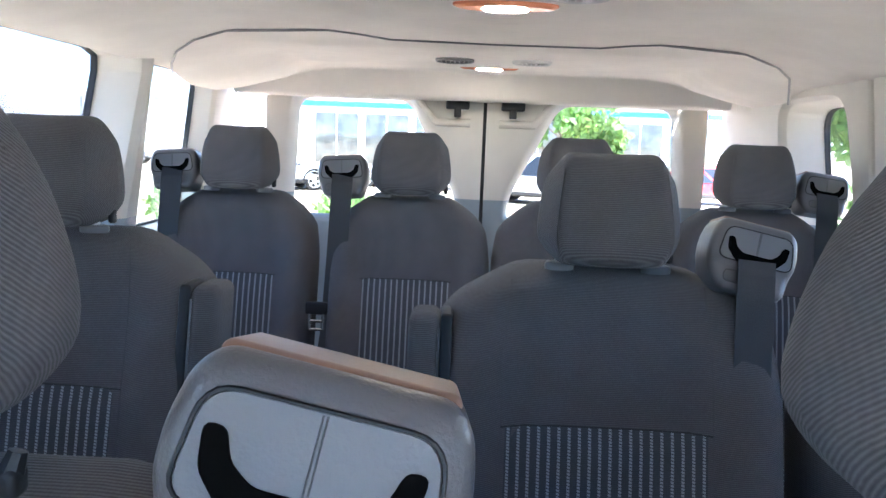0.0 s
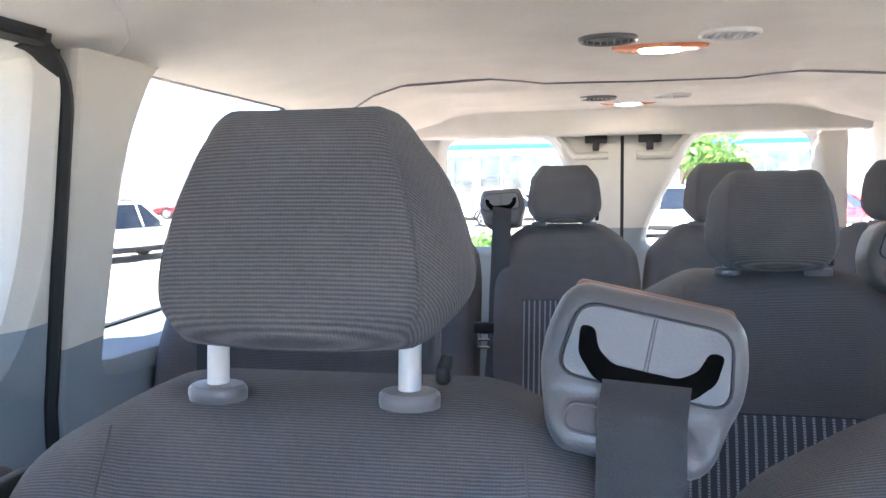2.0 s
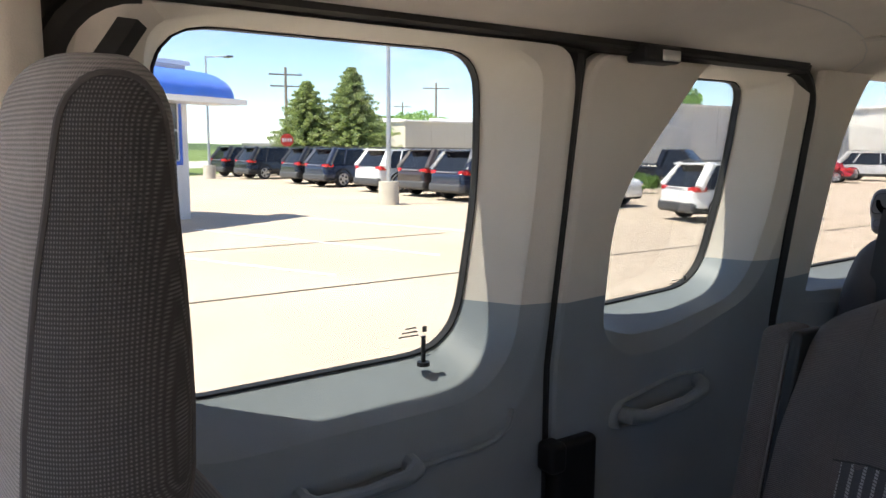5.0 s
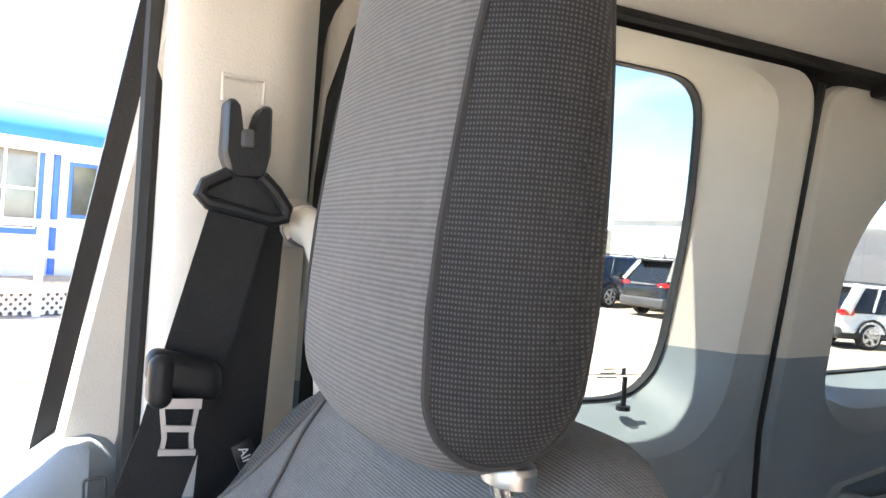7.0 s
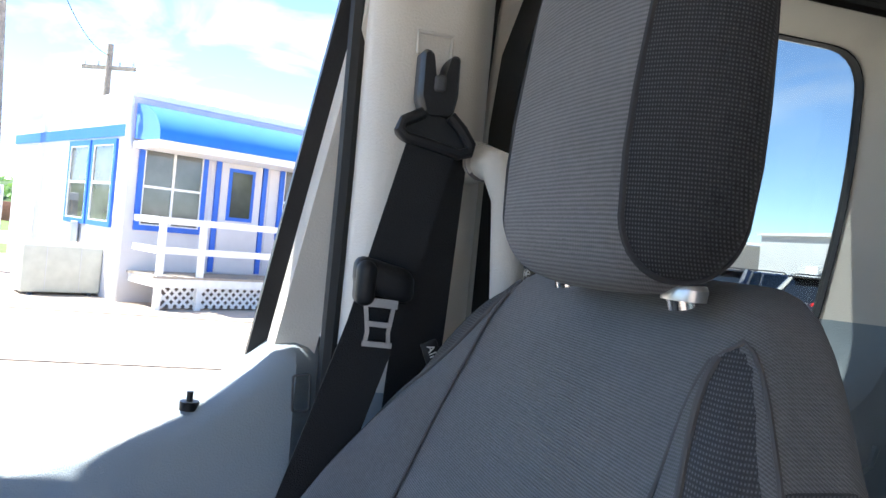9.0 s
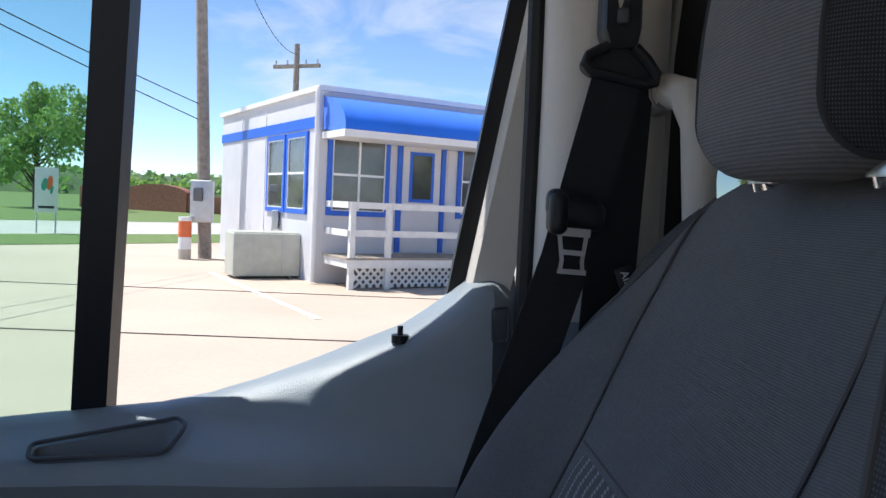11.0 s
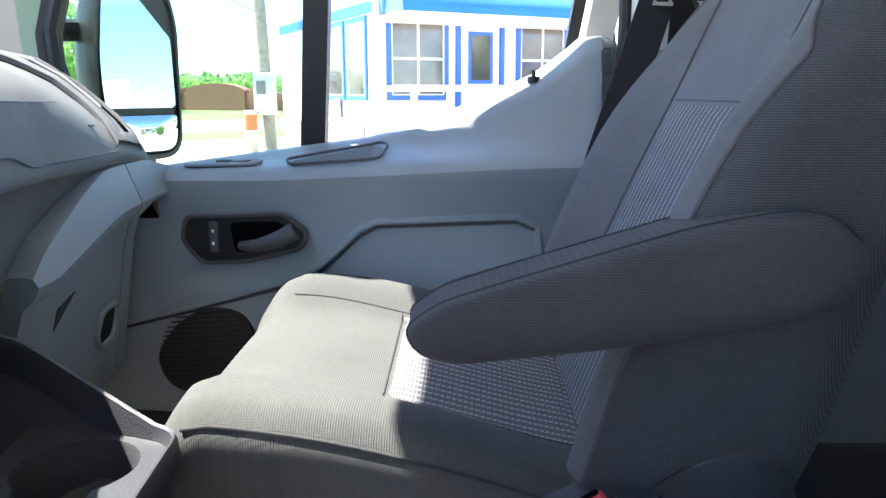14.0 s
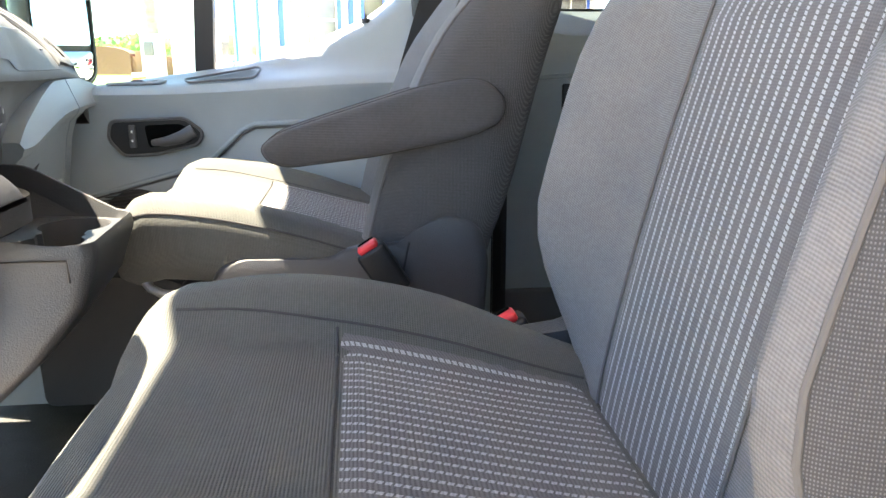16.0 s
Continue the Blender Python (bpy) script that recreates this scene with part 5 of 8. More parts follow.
    tube(bm, [(inboard * 0.20, dy - L + 0.095, 0.515), (inboard * 0.20, dy - L + 0.055, 0.519), (inboard * 0.197, dy - L + 0.040, 0.526), (inboard * 0.190, dy - L + 0.026, 0.545), (inboard * 0.175, dy - L + 0.018, 0.552), (inboard * 0.06, dy - L + 0.018, 0.552)], 0.0062, 10)
    part("slide_lever", bm, M_STEEL, t, "bare metal slide lever")
    for s in (-1, 1):
        bm = bmesh.new()
        box(bm, (s * 0.16 - 0.018, dy - L + 0.03, FLOOR), (s * 0.16 + 0.018, dy + 0.06, FLOOR + 0.05), 0.006, 2)
        part("slide_rail", bm, M_BLACK, t)
    # armrest
    if arm_rest:
        ay = -0.300 - yb
        bm = bmesh.new()
        o = round_poly([(-0.345, 0.717), (-0.336, 0.700), (-0.312, 0.692), (-0.205, 0.704), (-0.085, 0.726), (-0.042, 0.745), (-0.034, 0.772), (-0.058, 0.797), (-0.088, 0.800), (-0.145, 0.790), (-0.270, 0.752), (-0.322, 0.735)], 0.02, 4)
        o = [p + Vector((ay, 0)) for p in o]
        c2 = sum(o, Vector((0, 0))) / len(o)
        rings = []
        for d, k in ((0.183, 0.86), (0.188, 0.95), (0.198, 1.0), (0.243, 1.0), (0.253, 0.96), (0.258, 0.88), (0.260, 0.5)):
            rings.append([Vector((d * inboard, *(c2 + Vector(((p - c2).x * (1 - (1 - k) * 0.3), (p - c2).y * k))))) for p in o])
        ring_loft(bm, rings)
        arm = part("armrest", bm, M_ARM, t, sharp=70)
        for d in (0.197, 0.244):
            bm = bmesh.new()
            tube(bm, [Vector((d * inboard, *(c2 + (p - c2) * 1.001))) for p in o[:] + o[:2]], 0.0012, 5)
            part("piping", bm, M_SEAM, arm)
    # headrest
    headrest(t, 0.029 * inboard, -0.019, ztop + 0.110, 0.180, 0.060, 0.228, 3, top=0.84, posts=0.058, collar_z=ztop - 0.006, front=True)
    # airbag tag on the outboard edge
    q = f(Vector((-inboard * (W / 2 - 0.004), -0.26, 0.225)))
    m = Matrix.Translation(q + Vector((-inboard * 0.004, -0.006, 0))) @ pose(0, 0, 0, 24, 0, 0)
    bm = bmesh.new()
    rbox(bm, (0, 0, 0), (0.003, 0.014, 0.038), 0.001, 1)
    tag = part("woven_tag", bm, M_BLACK, t, "black woven tag with pale letters", m)
    text = bpy.data.curves.new("lettering", "FONT")
    text.body, text.size, text.align_x, text.align_y = "AIRBAG", 0.0092, "CENTER", "CENTER"
    text.extrude = 0.0003
    tmp = new("lettering", text)
    me = bpy.data.meshes.new_from_object(tmp.evaluated_get(bpy.context.evaluated_depsgraph_get()))
    bpy.data.objects.remove(tmp)
    me.materials.clear()
    me.materials.append(M_WHITE)
    word = new("lettering", me)
    word.matrix_basis = m @ Matrix.Translation((inboard * 0.0017, 0, 0)) @ Matrix(((0, 0, inboard, 0), (0, inboard, 0, 0), (-1, 0, 0, 0), (0, 0, 0, 1))).to_4x4()
    word.parent = t
    return t


M_STRIPE_F = fabric("front_striped_cloth", (0.110, 0.109, 0.113), rib=400, stripes=True, pitch=0.0125, dash_len=0.0040)
front_seat(-0.432, -0.278, -0.460, 1, "dark grey cloth front passenger seat with armrest")
M_STRIPE_D = fabric("driver_striped_cloth", (0.110, 0.109, 0.113), rib=470, stripes=True, pitch=0.0105, dash_len=0.0036)
front_seat(0.350, -0.218, -0.318, -1, "dark grey cloth driver's seat with striped insert", False, 14.0, 0.060, 1.35, 0.430, 0.092, 0.121, M_STRIPE_D)


def buckle(x, y, z, tilt):
    t = thing("belt_buckle", pose(x, y, z, tilt, 0, 0), "black belt buckle with red release button", "belt buckle")
    bm = bmesh.new()
    rbox(bm, (0, 0, -0.040), (0.028, 0.040, 0.070), 0.006, 3)
    part("body", bm, M_BLACK, t)
    bm = bmesh.new()
    rbox(bm, (0.002, 0, -0.002), (0.022, 0.028, 0.010), 0.004, 2)
    button = part("button", bm, M_RED, t, "red release button")
    # tongue slot left uncut, its shade painted by a near-black inset
    bm = bmesh.new()
    rbox(bm, (-0.004, 0, 0.0035), (0.005, 0.022, 0.003), 0.001, 1)
    part("tongue_slot", bm, M_PITSHADE, button)
    bm = bmesh.new()
    tube(bm, [(0, 0, -0.07), (0, 0.01, -0.16)], 0.009, 8)
    part("stalk", bm, M_BLACK, t)


buckle(-0.176, -0.516, 0.592, 32)
buckle(0.100, -0.392, 0.585, 30)

# ---------------------------------------------------------------- dashboard
dash = thing("dashboard", pose(0, -1.1, 0.8), "grey moulded dashboard with instrument hood", "dashboard")


def dp(p):
    return Vector(p) - Vector((0, -1.1, 0.8))

def lip(x):
    """Place of the dashboard's rear lip: y and z for each x."""
    a = abs(x)
    return float(np.interp(a, [0.148, 0.42, 0.62, 0.84], [-0.937, -1.006, -1.021, -1.021])), 0.812 - 0.005 * smooth(0.2, 0.5, a) - 0.010 * smooth(0.62, 0.70, a)


def pad_profile(x):
    """The padded top from the lip up to the flat: steep in the middle, a long slope at the outer end."""
    a = abs(x)
    e = smooth(0.44, 0.68, a)
    ly, lz = lip(x)
    inner = [(ly, lz), (ly - 0.006, lz + 0.030), (ly - 0.017, lz + 0.060), (ly - 0.045, 0.896), (ly - 0.09, 0.917), (ly - 0.15, 0.931), (ly - 0.25, 0.941), (-1.42, 0.938), (-1.66, 0.89)]
    outer = [(ly, lz), (-1.030, 0.816), (-1.045, 0.832), (-1.070, 0.854), (-1.110, 0.886), (-1.155, 0.913), (-1.270, 0.938), (-1.42, 0.936), (-1.66, 0.89)]
    drop = 0.09 * smooth(0.692, 0.716, a) ** 2
    return [(p[0] * (1 - e) + q[0] * e, p[1] * (1 - e) + q[1] * e - drop) for p, q in zip(inner, outer)]


def surf(x, y, up=0.0):
    """A point of the padded top over the plan."""
    pts = pad_profile(x)
    return dp((x, y, float(np.interp(-y, [-p[0] for p in pts], [p[1] for p in pts])) + up))


def dash_ring(x):
    ly, lz = lip(x)
    return pad_profile(x)[::-1] + [(ly + 0.002, lz - 0.006), (ly - 0.001, lz - 0.014), (ly - 0.012, lz - 0.020), (ly - 0.022, lz - 0.045), (ly - 0.034, 0.70), (ly - 0.065, 0.60), (ly - 0.13, 0.48), (ly - 0.20, 0.30), (-1.66, 0.25)]


rings = [[dp((x, *p)) for p in dash_ring(x)] for x in np.linspace(-0.72, 0.72, 73)]
bm = bmesh.new()
ring_loft(bm, rings)
part("dash_body", bm, M_DASH, dash, sharp=40)
# black centre panel that follows the face under the lip
bm = bmesh.new()
rings = []
for k in np.linspace(0, 1, 9):
    x = -0.30 + 0.52 * k
    ly, lz = lip(x)
    rings.append([dp((x, ly + a, z)) for a, z in ((-0.10, lz - 0.022), (-0.006, lz - 0.022), (-0.014, lz - 0.030), (-0.022, 0.70), (-0.036, 0.64), (-0.12, 0.62))])
ring_loft(bm, rings)
part("centre_panel", bm, M_BLACK, dash, "black centre panel with round knobs", sharp=30)
for x, z, r in ((-0.242, 0.758, 0.0150), (-0.168, 0.745, 0.023), (-0.105, 0.740, 0.023), (-0.035, 0.740, 0.023)):
    y = lip(x)[0] - 0.018
    bm = bmesh.new()
    rr = []
    for d, k in ((-0.02, 1), (0.004, 1.0), (0.008, 0.94), (0.008, 0.80), (0.004, 0.78), (0.014, 0.70), (0.015, 0.3)):
        rr.append([dp((x + r * k * math.cos(a), y + d, z + r * k * math.sin(a))) for a in (2 * math.pi * i / 24 for i in range(24))])
    ring_loft(bm, rr)
    knob = part("knob", bm, M_DARK, dash, "round control knob")
    bm = bmesh.new()
    tube(bm, [dp((x + r * 0.97 * math.cos(a), y + 0.007, z + r * 0.97 * math.sin(a))) for a in (2 * math.pi * i / 24 for i in range(25))], 0.0016, 6)
    part("knob_ring", bm, M_STEEL if r < 0.02 else M_BLACK, knob)
    bm = bmesh.new()
    rbox(bm, dp((x, y + 0.0155, z + r * 0.3)), (0.002, 0.001, r * 0.5), 0.0004, 1)
    part("knob_mark", bm, M_WHITE, knob)


# border round the pad's outer edge, with the side window's defroster channel
INNER = [(-0.616, -1.024), (-0.632, -1.050), (-0.641, -1.080), (-0.641, -1.110), (-0.628, -1.140), (-0.598, -1.166), (-0.545, -1.186), (-0.470, -1.198), (-0.380, -1.205)]
OUTER = [(-0.684, -1.023), (-0.691, -1.050), (-0.696, -1.085), (-0.699, -1.120), (-0.697, -1.155), (-0.680, -1.188), (-0.630, -1.216), (-0.550, -1.236), (-0.420, -1.248)]


def border(u, w, up):
    """A point of the border: u runs along it from the door end, w across it."""
    k = u * (len(INNER) - 1)
    n = range(len(INNER))
    p = [float(np.interp(k, n, [q[i] for q in INNER])) for i in (0, 1)]
    o = [float(np.interp(k, n, [q[i] for q in OUTER])) for i in (0, 1)]
    return surf(p[0] + (o[0] - p[0]) * w, p[1] + (o[1] - p[1]) * w, up)


bm = bmesh.new()
us = np.linspace(0, 1, 49)
rows = []
for u in us:
    gap = smooth(0.0, 0.03, u - 0.03) * (1 - smooth(0.0, 0.04, u - 0.50))
    row = []
    for w, up, deep in ((0.0, -0.003, 0), (0.03, 0.0035, 0), (0.12, 0.0050, 0), (0.34, 0.0050, 0), (0.38, 0.0045, 0.010), (0.44, 0.0045, 0.010), (0.47, 0.0055, 0), (0.53, 0.0055, 0), (0.57, 0.0045, 0.010), (0.84, 0.0045, 0.010), (0.88, 0.0055, 0), (0.97, 0.0050, 0), (1.0, -0.004, 0)):
        row.append(bm.verts.new(border(u, w, up + 0.004 * (w < 1.0) - 0.4 * deep * gap)))
    rows.append(row)
for a, b2 in zip(rows, rows[1:]):
    for i in range(len(a) - 1):
        bm.faces.new((a[i], a[i + 1], b2[i + 1], b2[i]))
part("pad_border", bm, M_DASH, dash, sharp=40)
# near-black sheets over the shallow channels paint the shade of deeper ones
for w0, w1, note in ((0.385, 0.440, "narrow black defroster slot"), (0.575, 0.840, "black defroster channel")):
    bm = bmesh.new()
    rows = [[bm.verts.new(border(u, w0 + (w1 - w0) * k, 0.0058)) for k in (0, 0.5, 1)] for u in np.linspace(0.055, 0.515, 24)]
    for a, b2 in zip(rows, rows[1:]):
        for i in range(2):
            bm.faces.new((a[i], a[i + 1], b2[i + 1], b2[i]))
    part("defroster_slot", bm, M_PITSHADE, dash, note)
bm = bmesh.new()
tube(bm, [border(u, 0.5, 0.0100) for u in np.linspace(0.18, 0.50, 12)], 0.0016, 6)
part("slot_rib", bm, M_VENT, dash, "pale rib")
bm = bmesh.new()
rows = [[bm.verts.new(border(u, w, 0.0100)) for w in (0.38, 0.5, 0.62)] for u in np.linspace(0.56, 0.66, 8)]
for a, b2 in zip(rows, rows[1:]):
    for i in range(2):
        bm.faces.new((a[i], a[i + 1], b2[i + 1], b2[i]))
part("sensor_window", bm, M_VENT, dash, "pale insert in the border")
bm = bmesh.new()
tube(bm, [border(u, -0.045, 0.0004) for u in np.linspace(0, 1, 30)], 0.0021, 6)
part("pad_joint", bm, M_BLACK, dash)
bm = bmesh.new()
tube(bm, [dp((x, lip(x)[0] + 0.0002, lip(x)[1] + 0.0005 + 0.014 * smooth(-0.385, -0.30, x))) for x in np.linspace(-0.18, -0.612, 24)], 0.0010, 6)
part("panel_joint", bm, M_DARK, dash)
bm = bmesh.new()
tube(bm, [dp((x, lip(x)[0] - 0.0168, lip(x)[1] + 0.0605)) for x in np.linspace(-0.14, -0.485, 14)], 0.0008, 6)
part("panel_joint", bm, M_GREY, dash)
bm = bmesh.new()
rbox(bm, surf(-0.575, -1.036, 0.001), (0.012, 0.006, 0.003), 0.001, 1)
part("pad_mark", bm, M_GREY, dash)

# round-ended air vent that stands on the pad, with bright slats in its mouth
vc = dp((-0.065, -0.985, 0.852))


def vent_shape(p):
    return Vector((p.x + 0.55 * p.z, p.y - 0.25 * p.z, p.z))


bm = bmesh.new()
rbox(bm, vc, (0.180, 0.085, 0.078), 0.038, 6, (3, 2, 2), vent_shape)
vent = part("air_vent", bm, M_GREY, dash, "grey round-ended air vent housing")
bm = bmesh.new()
rbox(bm, vc + Vector((0, 0.0395, 0.002)), (0.140, 0.010, 0.050), 0.004, 3, (3, 1, 2), vent_shape)
part("vent_mouth", bm, M_BLACK, vent)
for k in range(4):
    bm = bmesh.new()
    tube(bm, [vc + Vector((-0.062 + 0.012 * k + 0.55 * z, 0.046 - 0.25 * z, z)) for z in np.linspace(-0.020, 0.024, 6)], 0.0016, 6)
    part("slat", bm, M_STEEL, vent, "bright slat")
bm = bmesh.new()
rbox(bm, vc + Vector((0, 0.002, -0.030)), (0.192, 0.092, 0.016), 0.007, 3, (3, 2, 1), vent_shape)
part("gasket", bm, M_BLACK, vent)

# slate lower panel: a bevelled upper band over a face that leans away, and the end cap beside the door
BAND = [(-0.355, -0.996, 0.712, -0.991, 0.698), (-0.387, -1.000, 0.731, -0.990, 0.699), (-0.434, -1.006, 0.748, -0.994, 0.708), (-0.494, -1.012, 0.771, -0.998, 0.721), (-0.562, -1.019, 0.791, -1.001, 0.735),
        (-0.625, -1.021, 0.793, -1.003, 0.739), (-0.690, -1.019, 0.793, -1.005, 0.741), (-0.740, -1.008, 0.780, -1.004, 0.743), (-0.785, -1.012, 0.765, -1.008, 0.735)]


def band_face(y, z, d, back):
    """Points under the band: the face leans forward as it goes down."""
    return (y - 0.020 * smooth(0, 0.03, d) - 0.16 * d - back * smooth(0, 0.02, d), z - d)


def band_ring(row):
    x, ty, tz, ly, lz = row
    back = 0.06 * smooth(-0.655, -0.715, x)
    yz = [(-1.20, tz - 0.012), (ty - 0.008, tz - 0.001), (ty, tz - 0.003), (ly, lz + 0.003), (ly - 0.002, lz - 0.002)] + [band_face(ly, lz, d, back) for d in (0.008, 0.02, 0.05, 0.10, 0.16, 0.22)] + [(-1.22, lz - 0.24)]
    return [dp((x, *p)) for p in yz]


def between(rows, lo, hi, n):
    xs = [r[0] for r in rows][::-1]
    return [band_ring([x] + [float(np.interp(x, xs, [r[i] for r in rows][::-1])) for i in range(1, 5)]) for x in np.linspace(lo, hi, n)]


bm = bmesh.new()
ring_loft(bm, between(BAND, -0.355, -0.6235, 16))
glove = part("lower_panel", bm, M_SLATE, dash, sharp=20)
bm = bmesh.new()
ring_loft(bm, between(BAND, -0.6265, -0.785, 16))
part("end_cap", bm, M_SLATE, dash, sharp=20)


def on_band(x, d, off=0.0):
    """A point of the lower face at the depth d under the band's edge."""
    xs = [r[0] for r in BAND][::-1]
    ly, lz = (float(np.interp(x, xs, [r[i] for r in BAND][::-1])) for i in (3, 4))
    y, z = band_face(ly, lz, d, 0.0)
    return dp((x, y + off, z))


# groove, notch and pocket are not cut: dark pieces paint their shade
bm = bmesh.new()
tube(bm, [on_band(-0.510, 0.032), on_band(-0.480, 0.030), on_band(-0.446, 0.028)], [0.0015, 0.0032, 0.0015], 6)
part("groove_shade", bm, M_DARK, glove)
bm = bmesh.new()
ring_loft(bm, [[on_band(x, d, off) for x, d in ((-0.484, 0.054), (-0.438, 0.052), (-0.430, 0.072))] for off in (-0.004, 0.0012)])
part("notch_shade", bm, M_MATTE, glove)
bm = bmesh.new()
o = round_poly([(-0.612, 0.120), (-0.566, 0.118), (-0.552, 0.142), (-0.566, 0.166), (-0.604, 0.164)], 0.012, 5)
tube(bm, [on_band(p[0], p[1], 0.001) for p in o + o[:2]], 0.0045, 8)
ring_pull = part("map_pocket", bm, M_SLATE, glove, "small framed pocket")
bm = bmesh.new()
ring_loft(bm, [[on_band(p[0], p[1], off) for p in o] for off in (-0.004, 0.0012)])
part("pocket_shade", bm, M_BLACK, ring_pull)

# console with cup holders
con = thing("centre_console", pose(-0.05, -0.9, 0.55), "charcoal lower console with two cup holders", "console")


def cp(p):
    return Vector(p) - Vector((-0.05, -0.9, 0.55))


RIM = round_poly([(-0.255, -1.02), (-0.238, -0.955), (-0.186, -0.802), (0.030, -0.780), (0.044, -0.830), (0.050, -1.02)], [0.01, 0.05, 0.022, 0.018, 0.03, 0.01], 6)


def rim_z(p):
    """Height of the console's rim: highest beside the passenger's knees."""
    k = smooth(-0.06, -0.19, p[0])
    return 0.652 - 0.008 * k + 0.052 * smooth(-0.81, -0.955, p[1]) * smooth(-0.14, -0.24, p[0]) + 0.010 * smooth(-0.80, -0.88, p[1]) * (1 - k)


TRAY = 0.634
mid = Vector((-0.06, -0.89))
bm = bmesh.new()
rings = []
for drop, k, sx, sy in ((0.26, 0.40, 0.11, -0.12), (0.17, 0.58, 0.10, -0.07), (0.11, 0.78, 0.06, -0.025), (0.06, 0.94, 0.018, -0.004), (0.015, 1.015, 0, 0), (0.004, 1.004, 0, 0), (0.0, 0.99, 0, 0), (0.001, 0.972, 0, 0), (0.006, 0.962, 0, 0)):
    rings.append([cp((*(mid + (p - mid) * k + Vector((sx, sy))), rim_z(p) - drop)) for p in RIM])
rings.append([cp((*(mid + (p - mid) * 0.945), TRAY)) for p in RIM])
ring_loft(bm, rings, cap=False)
part("console_body", bm, M_CONSOLE, con, sharp=50)


def loop_of(kind):
    if kind == "cups":
        a, ra, b2, rb = Vector((-0.147, -0.860)), 0.040, Vector((-0.056, -0.856)), 0.036
        ca, cb = math.asin(0.025 / ra), math.asin(0.025 / rb)
        out = [a + Vector((math.cos(q), math.sin(q))) * ra for q in np.linspace(ca, 2 * math.pi - ca, 30)]
        out += [Vector((-0.104, -0.881)), Vector((-0.098, -0.885))]
        out += [b2 + Vector((math.cos(q), math.sin(q))) * rb for q in np.linspace(cb - math.pi, math.pi - cb, 28)]
        return out + [Vector((-0.092, -0.829)), Vector((-0.100, -0.834))]
    if kind == "slot":
        return round_poly([(-0.008, -0.866), (-0.010, -0.812), (0.008, -0.812), (0.018, -0.862)], 0.005, 3)
    return round_poly([(-0.225, -0.985), (-0.212, -0.925), (-0.12, -0.915), (-0.02, -0.918), (0.03, -0.985)], 0.012, 4)


bm = bmesh.new()
edges = []
for ring in [[mid + (p - mid) * 0.947 for p in RIM]] + [loop_of(k) for k in ("cups", "slot", "bay")]:
    vs = [bm.verts.new(cp((p[0], p[1], TRAY))) for p in ring]
    edges += [bm.edges.new((vs[i], vs[(i + 1) % len(vs)])) for i in range(len(vs))]
bmesh.ops.triangle_fill(bm, edges=edges, use_beauty=True)
part("tray", bm, M_CONSOLE, con)
for kind, depth in (("cups", 0.062), ("slot", 0.03), ("bay", 0.10)):
    o = loop_of(kind)
    c2 = sum(o, Vector((0, 0))) / len(o)
    bm = bmesh.new()
    rr = [[cp((*(c2 + (p - c2) * k), TRAY + dz)) for p in o] for dz, k in ((0.0, 1.0), (-0.003, 0.975), (-depth, 0.90), (-depth - 0.002, 0.85))]
    ring_loft(bm, rr, cap=False)
    bm.faces.new(list(bm.verts)[-len(o):])
    part("cup_holder" if kind == "cups" else "bin", bm, M_MATTE if kind == "cups" else M_BLACK, con, "double round cup holder" if kind == "cups" else "dark recess")
# lever pod that stands on a column beside the cup holders
def pod_shape(p):
    return Vector((p.x, p.y, p.z - (0.50 * p.y if p.z > 0 else 0.15 * p.y)))


bm = bmesh.new()
rbox(bm, cp((0.090, -0.912, 0.716)), (0.150, 0.170, 0.078), 0.034, 5, (3, 3, 2), pod_shape)
pod = part("lever_pod", bm, M_MATTE, con, sharp=60)
# lever slot as a near-black block on the pod that paints its shade
bm = bmesh.new()
rbox(bm, cp((0.078, -0.918, 0.753)), (0.075, 0.100, 0.014), 0.005, 2, (1, 3, 1), lambda p: Vector((p.x, p.y, p.z - 0.50 * p.y)))
part("lever_slot", bm, M_PITSHADE, pod)
bm = bmesh.new()
rbox(bm, cp((0.075, -0.935, 0.625)), (0.100, 0.130, 0.170), 0.022, 4, (2, 2, 3))
part("column", bm, M_MATTE, con)
# trim lid on the side towards the driver
bm = bmesh.new()
o = [(-0.888, 0.612), (-0.880, 0.640), (-0.800, 0.640), (-0.800, 0.618)]
tube(bm, [cp((0.049 - (0.645 - z) * 0.10, y, z)) for y, z in o], 0.0011, 6)
part("lid_joint", bm, M_BLACK, con)

# steering wheel
sw = thing("steering_wheel", pose(0.376, -0.865, 0.90, 0, 0, 0), "grey stitched leather steering wheel", "steering wheel")
tilt = pose(0, 0, 0, 40, 0, 0)
bm = bmesh.new()
R = 0.188
circ = [tilt @ Vector((R * math.cos(a), 0, R * math.sin(a))) for a in (2 * math.pi * i / 48 for i in range(49))]
tube(bm, circ, 0.0155, 14, cap=False)
part("rim", bm, M_DARKLEATHER, sw)
bm = bmesh.new()
rbox(bm, (0, 0, 0), (0.14, 0.05, 0.12), 0.03, 4, (2, 1, 2), lambda p: tilt @ (p + Vector((0, -0.02, 0))))
part("hub", bm, M_DARK, sw)
for a in (0, 180, 270):
    bm = bmesh.new()
    d = Vector((math.cos(radians(a)), 0, math.sin(radians(a))))
    tube(bm, [tilt @ (d * 0.05 + Vector((0, -0.015, 0))), tilt @ (d * 0.11 + Vector((0, -0.008, 0))), tilt @ (d * R)], [0.022, 0.016, 0.014], 10)
    part("spoke", bm, M_GREY, sw)
bm = bmesh.new()
tube(bm, [(0, -0.03, -0.01), (0, -0.22, -0.12)], 0.05, 16)
part("column", bm, M_DARK, sw)

